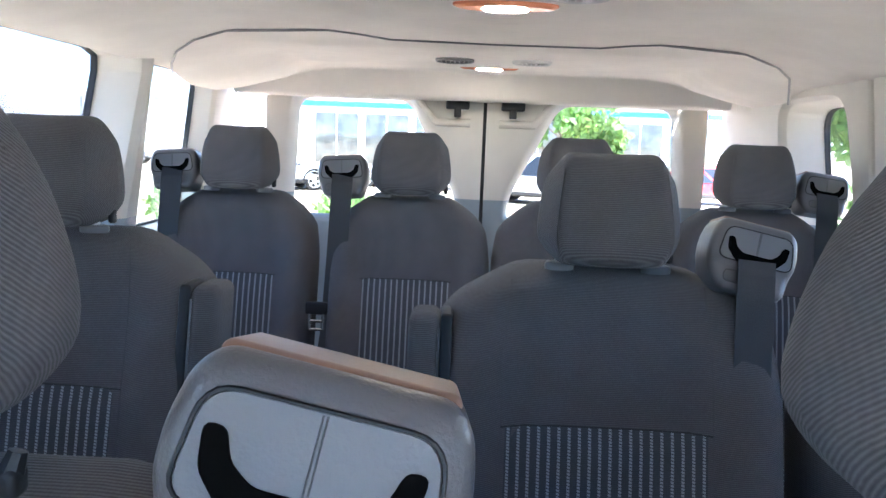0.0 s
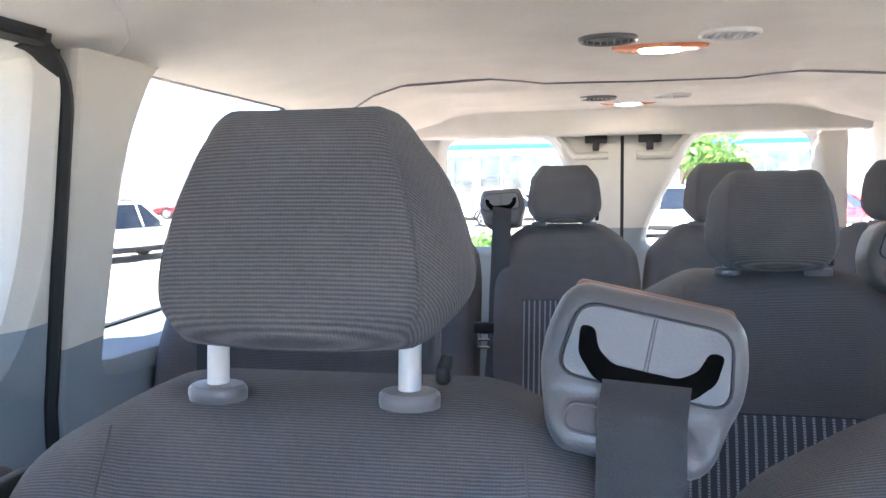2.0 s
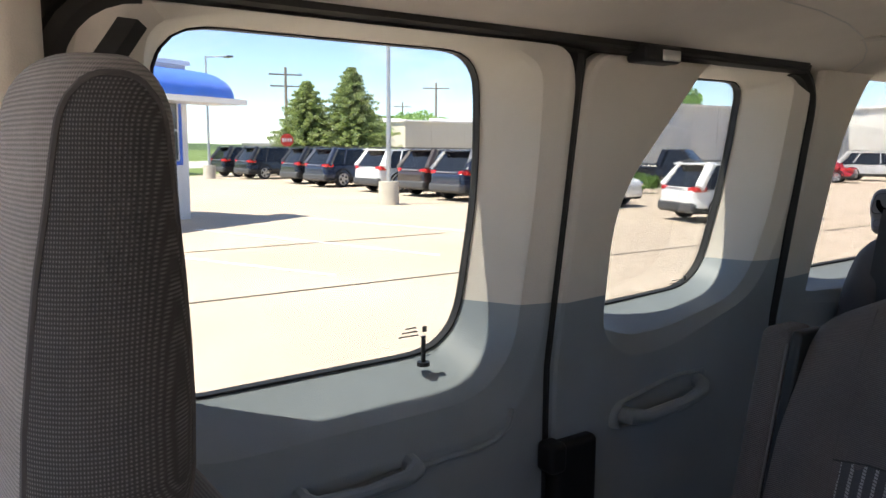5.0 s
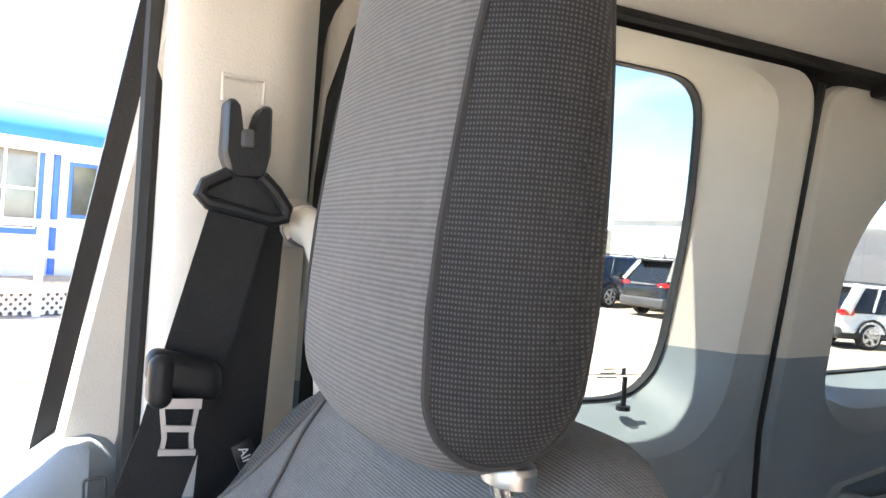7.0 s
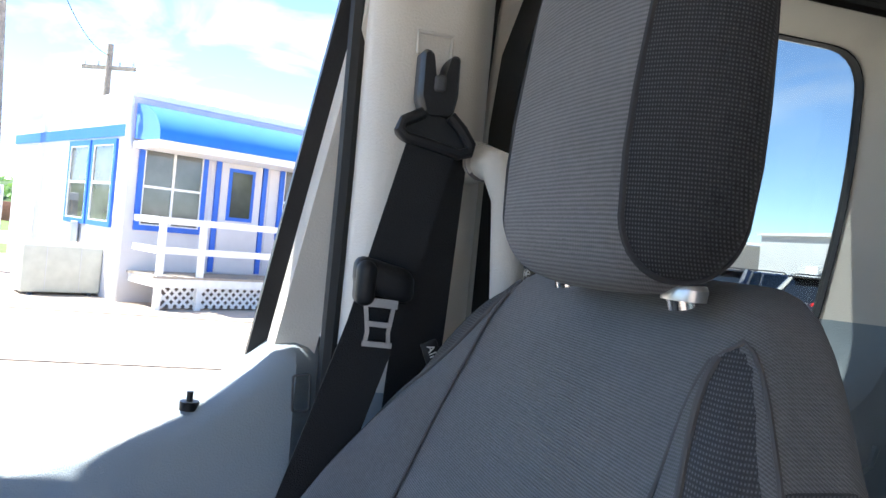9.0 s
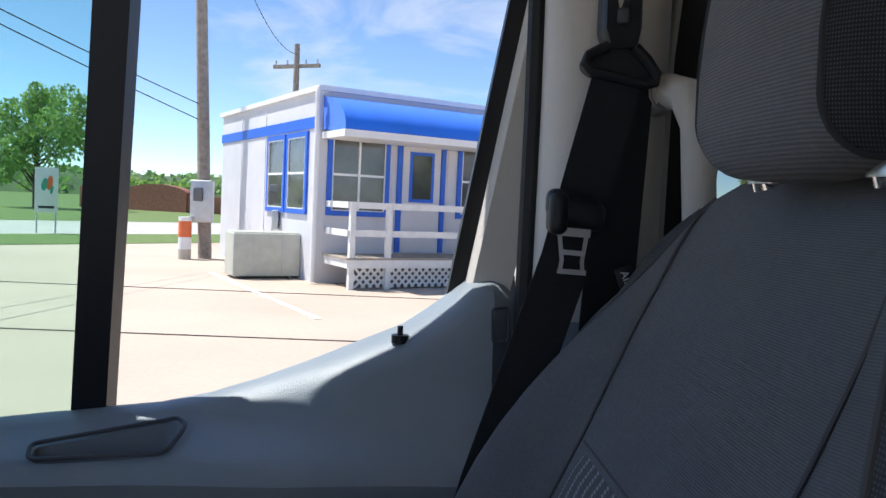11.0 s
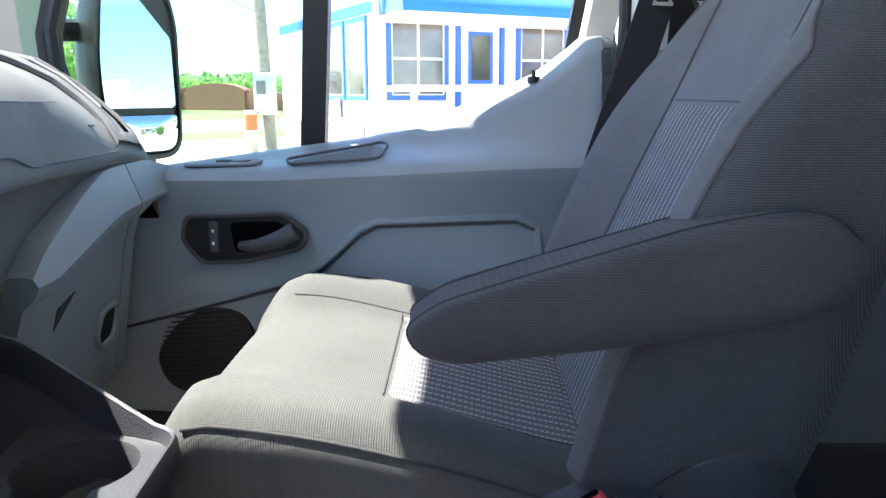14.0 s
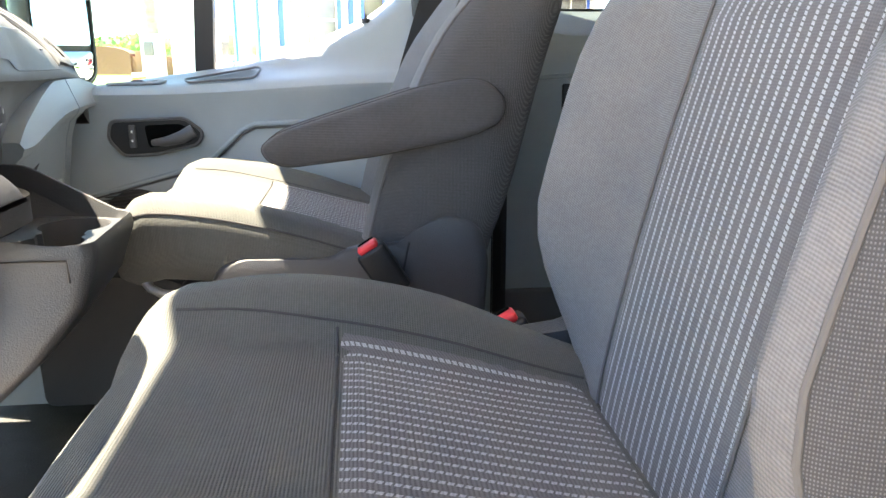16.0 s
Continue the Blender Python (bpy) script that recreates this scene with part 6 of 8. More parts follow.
# windscreen, cowl and pillars at the front
front = thing("window_1", Matrix(), "large raked windscreen between pale pillars", "windscreen", kind="structure")
bm = bmesh.new()
a = [Vector((-0.86, -1.70, 0.86)), Vector((0.86, -1.70, 0.86)), Vector((0.74, -1.12, 1.42)), Vector((-0.74, -1.12, 1.42))]
ring_loft(bm, [a, [p + Vector((0, -0.006, 0.004)) for p in a]])
pane = part("window_pane", bm, M_GLASS, front)
pane.visible_shadow = False
for s in (-1, 1):
    bm = bmesh.new()
    tube(bm, [(s * 0.90, -1.72, 0.84), (s * 0.87, -1.45, 1.10), (s * 0.80, -1.12, 1.43)], [0.06, 0.075, 0.095], 14)
    part("pillar_lining", bm, M_BEIGE, front)
    bm = bmesh.new()
    seal_pts = [(s * 0.835, -1.150, 0.78), (s * 0.834, -1.190, 0.85), (s * 0.832, -1.207, 0.91), (s * 0.828, -1.207, 0.96), (s * 0.822, -1.185, 1.02), (s * 0.812, -1.135, 1.09), (s * 0.80, -1.04, 1.20), (s * 0.79, -0.93, 1.31), (s * 0.785, -0.82, 1.395)]
    tube(bm, seal_pts, 0.019, 8)
    part("pillar_seal", bm, M_RUBBER, front)
    bm = bmesh.new()
    tube(bm, [(x - s * 0.022, y + 0.018, z + 0.006) for x, y, z in seal_pts], 0.012, 8)
    part("door_edge", bm, M_BLACK, front)
    bm = bmesh.new()
    strap(bm, [(x + s * 0.004, y - 0.098, z - 0.03 + 0.05 * smooth(0.9, 1.1, z)) for x, y, z in seal_pts], 0.150, 0.03, [(0.7 * s, 1, -0.45)] * len(seal_pts))
    part("pillar_cover", bm, M_BEIGE, front)
bm = bmesh.new()
box(bm, (-0.92, -1.75, -0.2), (0.92, -1.66, 0.87), 0.03)
part("bulkhead", bm, M_BLACK, front)
bm = bmesh.new()
rbox(bm, (0, -2.15, 0.50), (1.80, 0.95, 0.55), 0.12, 4, (4, 4, 2), lambda p: Vector((p.x, p.y, p.z + (p.y + 0.1) * 0.30 * (p.z > 0))))
part("bonnet", bm, M_WHITE, front)

# outside mirror on the passenger side
mir = thing("side_mirror", pose(-1.08, -1.19, 0.92), "tall black door mirror with two glasses", "mirror")


def mirror_frame(y, z):
    """The housing's face, turned towards the driver."""
    n = Vector((0.508, 0.861, 0)).normalized()
    u = Vector((0.861, -0.508, 0))
    return u, n


u_m, n_m = mirror_frame(0, 0)
MC = Vector((-0.990, -1.150, 0.905))


def mp3(a, d, z):
    return MC + u_m * a * 0.88 + n_m * d * 0.88 + Vector((0, 0, z * 0.92)) - Vector((-1.08, -1.19, 0.92))


shape = round_poly([(-0.090, -0.155), (0.075, -0.155), (0.100, 0.02), (0.075, 0.165), (-0.075, 0.165), (-0.095, 0.10)], [0.05, 0.05, 0.1, 0.04, 0.04, 0.05], 6)
bm = bmesh.new()
rings = []
for d, k in ((-0.085, 0.55), (-0.075, 0.80), (-0.04, 0.97), (0.0, 1.0), (0.012, 0.985), (0.012, 0.93), (0.004, 0.91)):
    rings.append([mp3(p[0] * k, d, p[1] * k) for p in shape])
ring_loft(bm, rings)
part("housing", bm, M_BLACK, mir)
for name, o in (("main_glass", round_poly([(-0.078, -0.058), (0.084, -0.058), (0.086, 0.02), (0.065, 0.146), (-0.066, 0.146), (-0.082, 0.09)], [0.012, 0.012, 0.06, 0.03, 0.03, 0.04], 5)), ("wide_glass", round_poly([(-0.074, -0.138), (0.062, -0.138), (0.080, -0.072), (-0.078, -0.072)], [0.035, 0.035, 0.012, 0.012], 5))):
    bm = bmesh.new()
    cen = sum(o, Vector((0, 0))) / len(o)
    if name == "main_glass":
        ring_loft(bm, [[mp3(p[0], d - 0.05 * p[1] + 0.05 * p[0], p[1]) for p in o] for d in (0.004, 0.0115)])
    else:
        ring_loft(bm, [[mp3(p[0], 0.006, p[1]) for p in o]] + [[mp3(*(lambda q: (q[0], 0.0135 + 0.006 * (1 - k * k), q[1]))(cen + (p - cen) * k)) for p in o] for k in (1.0, 0.8, 0.6, 0.4, 0.2)])
    part(name, bm, M_MIRROR, mir, "mirror glass")
bm = bmesh.new()
tube(bm, [mp3(0.05, -0.06, -0.10), (0.19, -0.06, -0.13)], 0.022, 10)
tube(bm, [mp3(0.05, -0.06, 0.08), (0.19, -0.06, 0.05)], 0.018, 10)
part("arm", bm, M_BLACK, mir)

# ---------------------------------------------------------------- fittings of the side doors
def pull_handle(pts, r, label):
    bm = bmesh.new()
    tube(bm, pts, r, 10)
    return tagged(part("pull_handle", bm, M_SLATE), label, "handle")


tx = trim_x(0.81)
# dished surround of the pull handle
bm = bmesh.new()
o = round_poly([(0.600, 0.770), (0.700, 0.768), (0.850, 0.800), (0.860, 0.836), (0.760, 0.838), (0.610, 0.812)], 0.025, 6)
oc = sum(o, Vector((0, 0))) / len(o)
ring_loft(bm, [[Vector((tx + d, *(oc + (p - oc) * k))) for p in o] for d, k in ((-0.004, 1.06), (0.006, 1.02), (0.010, 0.97), (0.008, 0.92), (0.001, 0.78), (0.0006, 0.4))])
part("handle_dish", bm, M_SLATE, sd2, sharp=60)
pull_handle([(tx + 0.0, 0.625, 0.792), (tx + 0.022, 0.632, 0.792), (tx + 0.034, 0.66, 0.790), (tx + 0.036, 0.76, 0.797), (tx + 0.030, 0.815, 0.806), (tx + 0.018, 0.832, 0.812), (tx, 0.836, 0.814)], [0.016, 0.015, 0.012, 0.011, 0.012, 0.014, 0.016], "slate moulded pull handle on the narrow side door")
grip = pull_handle([(tx - 0.002, 0.024, 0.805), (tx + 0.020, 0.022, 0.805), (tx + 0.030, 0.036, 0.804), (tx + 0.033, 0.105, 0.803), (tx + 0.030, 0.172, 0.806), (tx + 0.018, 0.190, 0.808), (tx - 0.002, 0.192, 0.809)], [0.014, 0.014, 0.011, 0.009, 0.011, 0.014, 0.015], "slate moulded pull handle on the wide side door")
bm = bmesh.new()
rbox(bm, (tx + 0.036, 0.034, 0.805), (0.006, 0.014, 0.008), 0.002, 2)
part("screw_cover", bm, M_DARK, grip)
bm = bmesh.new()
tube(bm, [(-0.935, 0.262, 0.925), (-0.935, 0.262, 0.968)], 0.0035, 8)
tube(bm, [(-0.935, 0.262, 0.922), (-0.935, 0.262, 0.928)], 0.010, 10)
tagged(part("lock_pin", bm, M_BLACK), "black lock pin in the window sill", "lock pin")
bm = bmesh.new()
box(bm, (-0.872, -0.083, 0.668), (-0.858, 0.090, 0.768), 0.004)
t2 = part("dark_slab", bm, M_BLACK)
tagged(t2, "dark rectangular recess with latch in the door lining", "recess")
bm = bmesh.new()
box(bm, (-0.860, -0.02, 0.690), (-0.853, 0.075, 0.735), 0.004)
part("latch_plate", bm, M_DARK, t2)
bm = bmesh.new()
rbox(bm, (-0.858, 0.505, 0.56), (0.03, 0.095, 0.44), 0.012, 3)
t2 = tagged(part("latch_cover", bm, M_BLACK), "black latch housing at the door's edge", "latch")
bm = bmesh.new()
rbox(bm, (-0.845, 0.447, 0.765), (0.04, 0.035, 0.05), 0.010, 3)
part("catch", bm, M_BLACK, t2)
bm = bmesh.new()
rbox(bm, (-0.785, 0.580, 1.388), (0.040, 0.082, 0.026), 0.006, 3)
t2 = tagged(part("door_catch", bm, M_BLACK), "black door catch under the roof rail", "catch")
bm = bmesh.new()
rbox(bm, (-0.764, 0.595, 1.386), (0.004, 0.04, 0.016), 0.002, 2)
part("catch_plate", bm, M_STEEL, t2)

# ---------------------------------------------------------------- lamps and vents in the ceiling
def roof_lamp(y, k=1.0):
    z0 = roof_z(0, y)
    t = thing("roof_lamp", pose(0.0, y, z0), "lit oval roof lamp with amber surround", "lamp", "roof lamps")
    bm = bmesh.new()
    rr = []
    for d, s in ((0.006, 1.0), (-0.004, 1.0), (-0.008, 0.9), (-0.008, 0.8)):
        rr.append([Vector((0.088 * k * s * math.cos(a), 0.032 * k * s * math.sin(a), d)) for a in (2 * math.pi * i / 36 for i in range(36))])
    ring_loft(bm, rr)
    part("surround", bm, M_AMBER, t, "amber plastic surround")
    bm = bmesh.new()
    rr = []
    for d, s in ((-0.006, 1.0), (-0.011, 0.9), (-0.012, 0.5)):
        rr.append([Vector((0.040 * k * s * math.cos(a), 0.022 * k * s * math.sin(a), d)) for a in (2 * math.pi * i / 28 for i in range(28))])
    ring_loft(bm, rr)
    part("lens", bm, M_LAMP, t, "glowing lens")
    return t


def roof_vent(x, y, mat, label):
    t = thing("roof_vent", pose(x, y, roof_z(x, y)), label, "air vent", "roof vents")
    R = 0.052
    bm = bmesh.new()
    rr = []
    for d, s in ((0.004, 1.0), (-0.005, 0.99), (-0.008, 0.93), (-0.006, 0.84), (-0.001, 0.82)):
        rr.append([Vector((R * s * math.cos(a), R * 0.9 * s * math.sin(a), d)) for a in (2 * math.pi * i / 32 for i in range(32))])
    ring_loft(bm, rr)
    part("ring", bm, mat, t)
    for i in range(-3, 4):
        w = math.sqrt(max(0.0, (R * 0.82) ** 2 - (i * 0.012) ** 2))
        bm = bmesh.new()
        rbox(bm, (i * 0.012, 0, -0.003), (0.0025, 2 * w * 0.88, 0.006), 0.001, 1)
        part("slat", bm, mat, t)
    return t


roof_lamp(1.668), roof_lamp(2.700)
roof_vent(-0.098, 1.560, M_GREY, "round grey roof vent with slats")
roof_vent(0.105, 1.560, M_VENT, "round pale roof vent with slats")
roof_vent(-0.098, 2.415, M_GREY, "round grey roof vent with slats")
roof_vent(0.105, 2.415, M_VENT, "round pale roof vent with slats")
bm = bmesh.new()
rbox(bm, (-0.66, 0.98, roof_z(-0.66, 0.98) - 0.001), (0.045, 0.03, 0.005), 0.002, 2)
tagged(part("roof_clip", bm, M_BEIGE), "small pale clip cover in the headliner", "clip")

# ---------------------------------------------------------------- outdoors: materials
def ground_material():
    """Pale concrete slabs, road and grass by place: one sheet to the horizon."""
    m = material("ground_sheet", (0.5, 0.46, 0.4), 0.85, vary=0.0)
    nt, b = nodes_of(m)
    geo = nt.nodes.new("ShaderNodeNewGeometry")
    n1 = nt.nodes.new("ShaderNodeTexNoise")
    n1.inputs["Scale"].default_value, n1.inputs["Detail"].default_value = 0.35, 8
    n2 = nt.nodes.new("ShaderNodeTexNoise")
    n2.inputs["Scale"].default_value, n2.inputs["Detail"].default_value = 18, 6
    for n in (n1, n2):
        nt.links.new(geo.outputs["Position"], n.inputs["Vector"])
    rmp = nt.nodes.new("ShaderNodeValToRGB")
    rmp.color_ramp.elements[0].position, rmp.color_ramp.elements[0].color = 0.3, (0.44, 0.355, 0.275, 1)
    rmp.color_ramp.elements[1].position, rmp.color_ramp.elements[1].color = 0.7, (0.58, 0.475, 0.375, 1)
    s = math_node(nt, "ADD", math_node(nt, "MULTIPLY", n1.outputs["Fac"], 0.7), math_node(nt, "MULTIPLY", n2.outputs["Fac"], 0.3))
    nt.links.new(s, rmp.inputs[0])
    nt.links.new(rmp.outputs[0], b.inputs["Base Color"])
    bp = nt.nodes.new("ShaderNodeBump")
    bp.inputs["Strength"].default_value, bp.inputs["Distance"].default_value = 0.3, 0.01
    nt.links.new(n2.outputs["Fac"], bp.inputs["Height"])
    nt.links.new(bp.outputs[0], b.inputs["Normal"])
    return m


def blotchy(name, a, b2, scale, rough=0.9, detail=8, bump=0.4):
    """Two tones mixed by a broad and a fine noise."""
    m = material(name, a, rough, vary=0.0)
    nt, b = nodes_of(m)
    geo = nt.nodes.new("ShaderNodeNewGeometry")
    n1 = nt.nodes.new("ShaderNodeTexNoise")
    n1.inputs["Scale"].default_value, n1.inputs["Detail"].default_value = scale, detail
    n1.inputs["Roughness"].default_value = 0.7
    nt.links.new(geo.outputs["Position"], n1.inputs["Vector"])
    rmp = nt.nodes.new("ShaderNodeValToRGB")
    rmp.color_ramp.elements[0].position, rmp.color_ramp.elements[0].color = 0.35, (*a, 1)
    rmp.color_ramp.elements[1].position, rmp.color_ramp.elements[1].color = 0.65, (*b2, 1)
    nt.links.new(n1.outputs["Fac"], rmp.inputs[0])
    nt.links.new(rmp.outputs[0], b.inputs["Base Color"])
    bp = nt.nodes.new("ShaderNodeBump")
    bp.inputs["Strength"].default_value, bp.inputs["Distance"].default_value = bump, 0.02
    nt.links.new(n1.outputs["Fac"], bp.inputs["Height"])
    nt.links.new(bp.outputs[0], b.inputs["Normal"])
    return m


M_GROUND = ground_material()
M_GRASS = blotchy("mown_grass", (0.100, 0.155, 0.034), (0.155, 0.22, 0.060), 3.0)
M_ROAD = blotchy("pale_road", (0.42, 0.40, 0.37), (0.52, 0.50, 0.46), 0.8)
M_JOINT = material("slab_joint", (0.12, 0.10, 0.085), 0.95, vary=0.2)
M_LINE = material("worn_line_paint", (0.80, 0.79, 0.76), 0.7, vary=0.12, vscale=20)
M_SIDING = material("white_siding", (0.64, 0.64, 0.665), 0.5, vary=0.06, vscale=1.5)
M_BLUE = material("blue_paint", (0.025, 0.13, 0.62), 0.45, vary=0.08)
M_AWNING = material("blue_awning_cloth", (0.012, 0.16, 0.74), 0.55, vary=0.10, vscale=2, sheen=0.2)
# base colour lightened in place of the sky and green the panes reflect
M_WINDARK = material("office_window_glass", (0.085, 0.09, 0.085), 0.05, vary=0.45, vscale=1.5, spec=0.8)
M_WOODW = material("white_deck_paint", (0.76, 0.75, 0.72), 0.6, vary=0.08, vscale=6)
M_DECK = material("weathered_deck_board", (0.36, 0.31, 0.25), 0.85, vary=0.2, vscale=12)
M_METALBOX = material("beige_metal_box", (0.47, 0.475, 0.40), 0.5, vary=0.08, vscale=5)
M_POLEWOOD = material("weathered_pole_wood", (0.27, 0.235, 0.20), 0.9, vary=0.25, vscale=9, grain=0.8, gscale=60)
M_GALV = material("galvanised_steel", (0.50, 0.51, 0.52), 0.45, metal=0.7, vary=0.08)
M_CONCRETE = material("concrete_base", (0.50, 0.45, 0.38), 0.9, vary=0.12, vscale=4, grain=0.4, gscale=60)
M_BRICK = material("red_brown_brick", (0.27, 0.12, 0.085), 0.9, vary=0.2, vscale=6, grain=0.5, gscale=40)
M_BARK = material("tree_bark", (0.11, 0.085, 0.065), 0.95, vary=0.3, vscale=8, grain=0.8, gscale=30)


def leaf_material(name, c, vscale):
    """Leaves that also let light through."""
    m = material(name, c, 0.65, vary=0.35, vscale=vscale)
    nt, b = nodes_of(m)
    tl = nt.nodes.new("ShaderNodeBsdfTranslucent")
    tl.inputs[0].default_value = (c[0] * 1.3, c[1] * 1.25, c[2] * 0.9, 1)
    mix = nt.nodes.new("ShaderNodeAddShader")
    nt.links.new(b.outputs[0], mix.inputs[0])
    nt.links.new(tl.outputs[0], mix.inputs[1])
    nt.links.new(mix.outputs[0], nt.nodes["Material Output"].inputs[0])
    return m


M_LEAF = leaf_material("broad_leaf", (0.100, 0.170, 0.055), 0.8)
M_NEEDLE = leaf_material("conifer_needle", (0.135, 0.170, 0.075), 0.9)
M_SHRUB = leaf_material("shrub_leaf", (0.07, 0.13, 0.032), 2)
M_HILL = blotchy("distant_wood", (0.045, 0.085, 0.03), (0.085, 0.135, 0.05), 0.12, bump=1.0)
M_TYRE = material("tyre_rubber", (0.018, 0.018, 0.018), 0.85, vary=0.15)
M_RIM = material("alloy_rim", (0.50, 0.50, 0.51), 0.35, metal=0.9, vary=0.05)
M_CARGLASS = material("car_glass", (0.015, 0.017, 0.02), 0.05, vary=0.05, spec=0.7)
M_TAIL = material("tail_lamp", (0.55, 0.015, 0.015), 0.2, vary=0.05, coat=0.5)
M_WALLGREY = material("grey_block_wall", (0.58, 0.585, 0.58), 0.85, vary=0.06, vscale=0.6)
M_WALLTAN = material("tan_metal_wall", (0.55, 0.52, 0.45), 0.6, vary=0.05, vscale=0.5)
M_SIGNRED = material("stop_red", (0.62, 0.045, 0.03), 0.5, vary=0.05)
M_ORANGE = material("marker_orange", (0.72, 0.16, 0.05), 0.6, vary=0.1)
M_TEAL = material("sign_green", (0.03, 0.36, 0.24), 0.5, vary=0.05)

EXT = -0.60


# ---------------------------------------------------------------- ground, road, grass
def strip(n0, n1, a0, a1, z, name, mat, label, category, curve=0.0):
    """A band of ground between two lines that run to the north-west."""
    n, d = Vector((-0.707, -0.707)), Vector((-0.707, 0.707))
    bm = bmesh.new()
    rows = []
    for a in np.linspace(a0, a1, 40):
        w = curve * math.sin(a * 0.11)
        p, q = n * (n0 + w) + d * a, n * n1 + d * a
        rows.append([bm.verts.new((p.x, p.y, z)), bm.verts.new((q.x, q.y, z))])
    for r1, r2 in zip(rows, rows[1:]):
        bm.faces.new((r1[0], r1[1], r2[1], r2[0]))
    return tagged(part(name, bm, mat), label, category, kind="structure")


bm = bmesh.new()
R0 = [0, 15, 40, 90, 200, 500, 1500, 4000]
rings = [[bm.verts.new((r * math.cos(a), r * math.sin(a), EXT)) for a in (2 * math.pi * i / 48 for i in range(48))] for r in R0[1:]]
c0 = bm.verts.new((0, 0, EXT))
for i in range(48):
    bm.faces.new((c0, rings[0][i], rings[0][(i + 1) % 48]))
for a, b2 in zip(rings, rings[1:]):
    for i in range(48):
        bm.faces.new((a[i], a[(i + 1) % 48], b2[(i + 1) % 48], b2[i]))
tagged(part("ground", bm, M_GROUND), "pale concrete parking lot", "ground", kind="structure")
strip(22.5, 28.2, -60, 60, EXT + 0.012, "ground", M_GRASS, "strip of mown grass beside the road", "grass", 0.8)
strip(28.2, 39.2, -120, 120, EXT + 0.008, "road", M_ROAD, "pale concrete road", "road")
strip(39.2, 900, -1500, 1500, EXT + 0.012, "ground", M_GRASS, "wide mown meadow beyond the road", "grass")
n, d = Vector((-0.707, -0.707)), Vector((-0.707, 0.707))


def ground_line(p, q, w, mat, name, label, kind="structure"):
    p, q = Vector(p), Vector(q)
    bm = bmesh.new()
    strap(bm, [(*(p + (q - p) * k), EXT + 0.007) for k in np.linspace(0, 1, 6)], w, 0.006, ((q - p).y, -(q - p).x, 0))
    return tagged(part(name, bm, mat), label, "ground marking", kind=kind)


for p, q in (((-9.0, -30), (-8.6, 40)), ((-4.6, -30), (-4.4, 40)), ((-13.4, -30), (-13.0, 9))):
    ground_line(p, q, 0.035, M_JOINT, "trim", "dark joint between concrete slabs")
for p, q in (((-10.4, -1.6), (-16.1, -4.5)), ((-9.6, 4.6), (-13.0, 3.1)), ((-10.4, 7.0), (-16.5, 4.9)), ((-12.0, 10.0), (-17.5, 8.0))):
    ground_line(p, q, 0.11, M_LINE, "trim", "worn white parking line")

# ---------------------------------------------------------------- site office
# local axes: x along the front, y out towards the lot, z up (mirrored frame is avoided by building with points)


def op(s, o, z):
    """A point of the office: s along its front, o out from the front, z above ground; local to the office."""
    return Vector((-0.471 * s + 0.882 * o, 0.882 * s + 0.471 * o, z))


office = thing("site_office", Matrix.Translation((-14.89, -2.18, EXT)), "white trailer office with blue trim and blue awning", "building")


def oprism(bm, s0, s1, o0, o1, z0, z1):
    pts = [(s0, o0), (s1, o0), (s1, o1), (s0, o1)]
    ring_loft(bm, [[op(a, b2, z) for a, b2 in pts] for z in (z0, z1)])
    return bm


LEN, DEP, TOP = 8.75, 7.0, 3.72
bm = bmesh.new()
oprism(bm, 0, LEN, -DEP, 0, 0.0, TOP)
part("wall", bm, M_SIDING, office)
bm = bmesh.new()
oprism(bm, -0.08, LEN + 0.08, -DEP - 0.05, 0.08, TOP, TOP + 0.10)
part("roof", bm, M_WHITE, office)
for s0, s1, o0, o1 in ((-0.03, 0.0, -DEP, 0.0),):
    bm = bmesh.new()
    oprism(bm, -0.03, 0.0, -DEP, 0.0, 3.02, 3.24)
    part("blue_band", bm, M_BLUE, office, "blue trim band")
for k in (0.47, 0.74):
    bm = bmesh.new()
    oprism(bm, -0.014, 0.0, -DEP * k - 0.025, -DEP * k + 0.025, 0.05, TOP)
    part("siding_batten", bm, M_SIDING, office)
for s in (1.62, 2.93, 4.9):
    bm = bmesh.new()
    oprism(bm, s - 0.02, s + 0.02, 0.0, 0.010, 0.62, 2.95)
    part("siding_batten", bm, M_SIDING, office)
bm = bmesh.new()
tube(bm, [op(-0.09, 0.09, z) for z in (0.03, 0.6, 2.9, 3.45)] + [op(-0.12, 0.14, 3.62), op(-0.10, 0.12, 3.74)], 0.055, 10)
part("downpipe", bm, M_WHITE, office, "white downpipe")


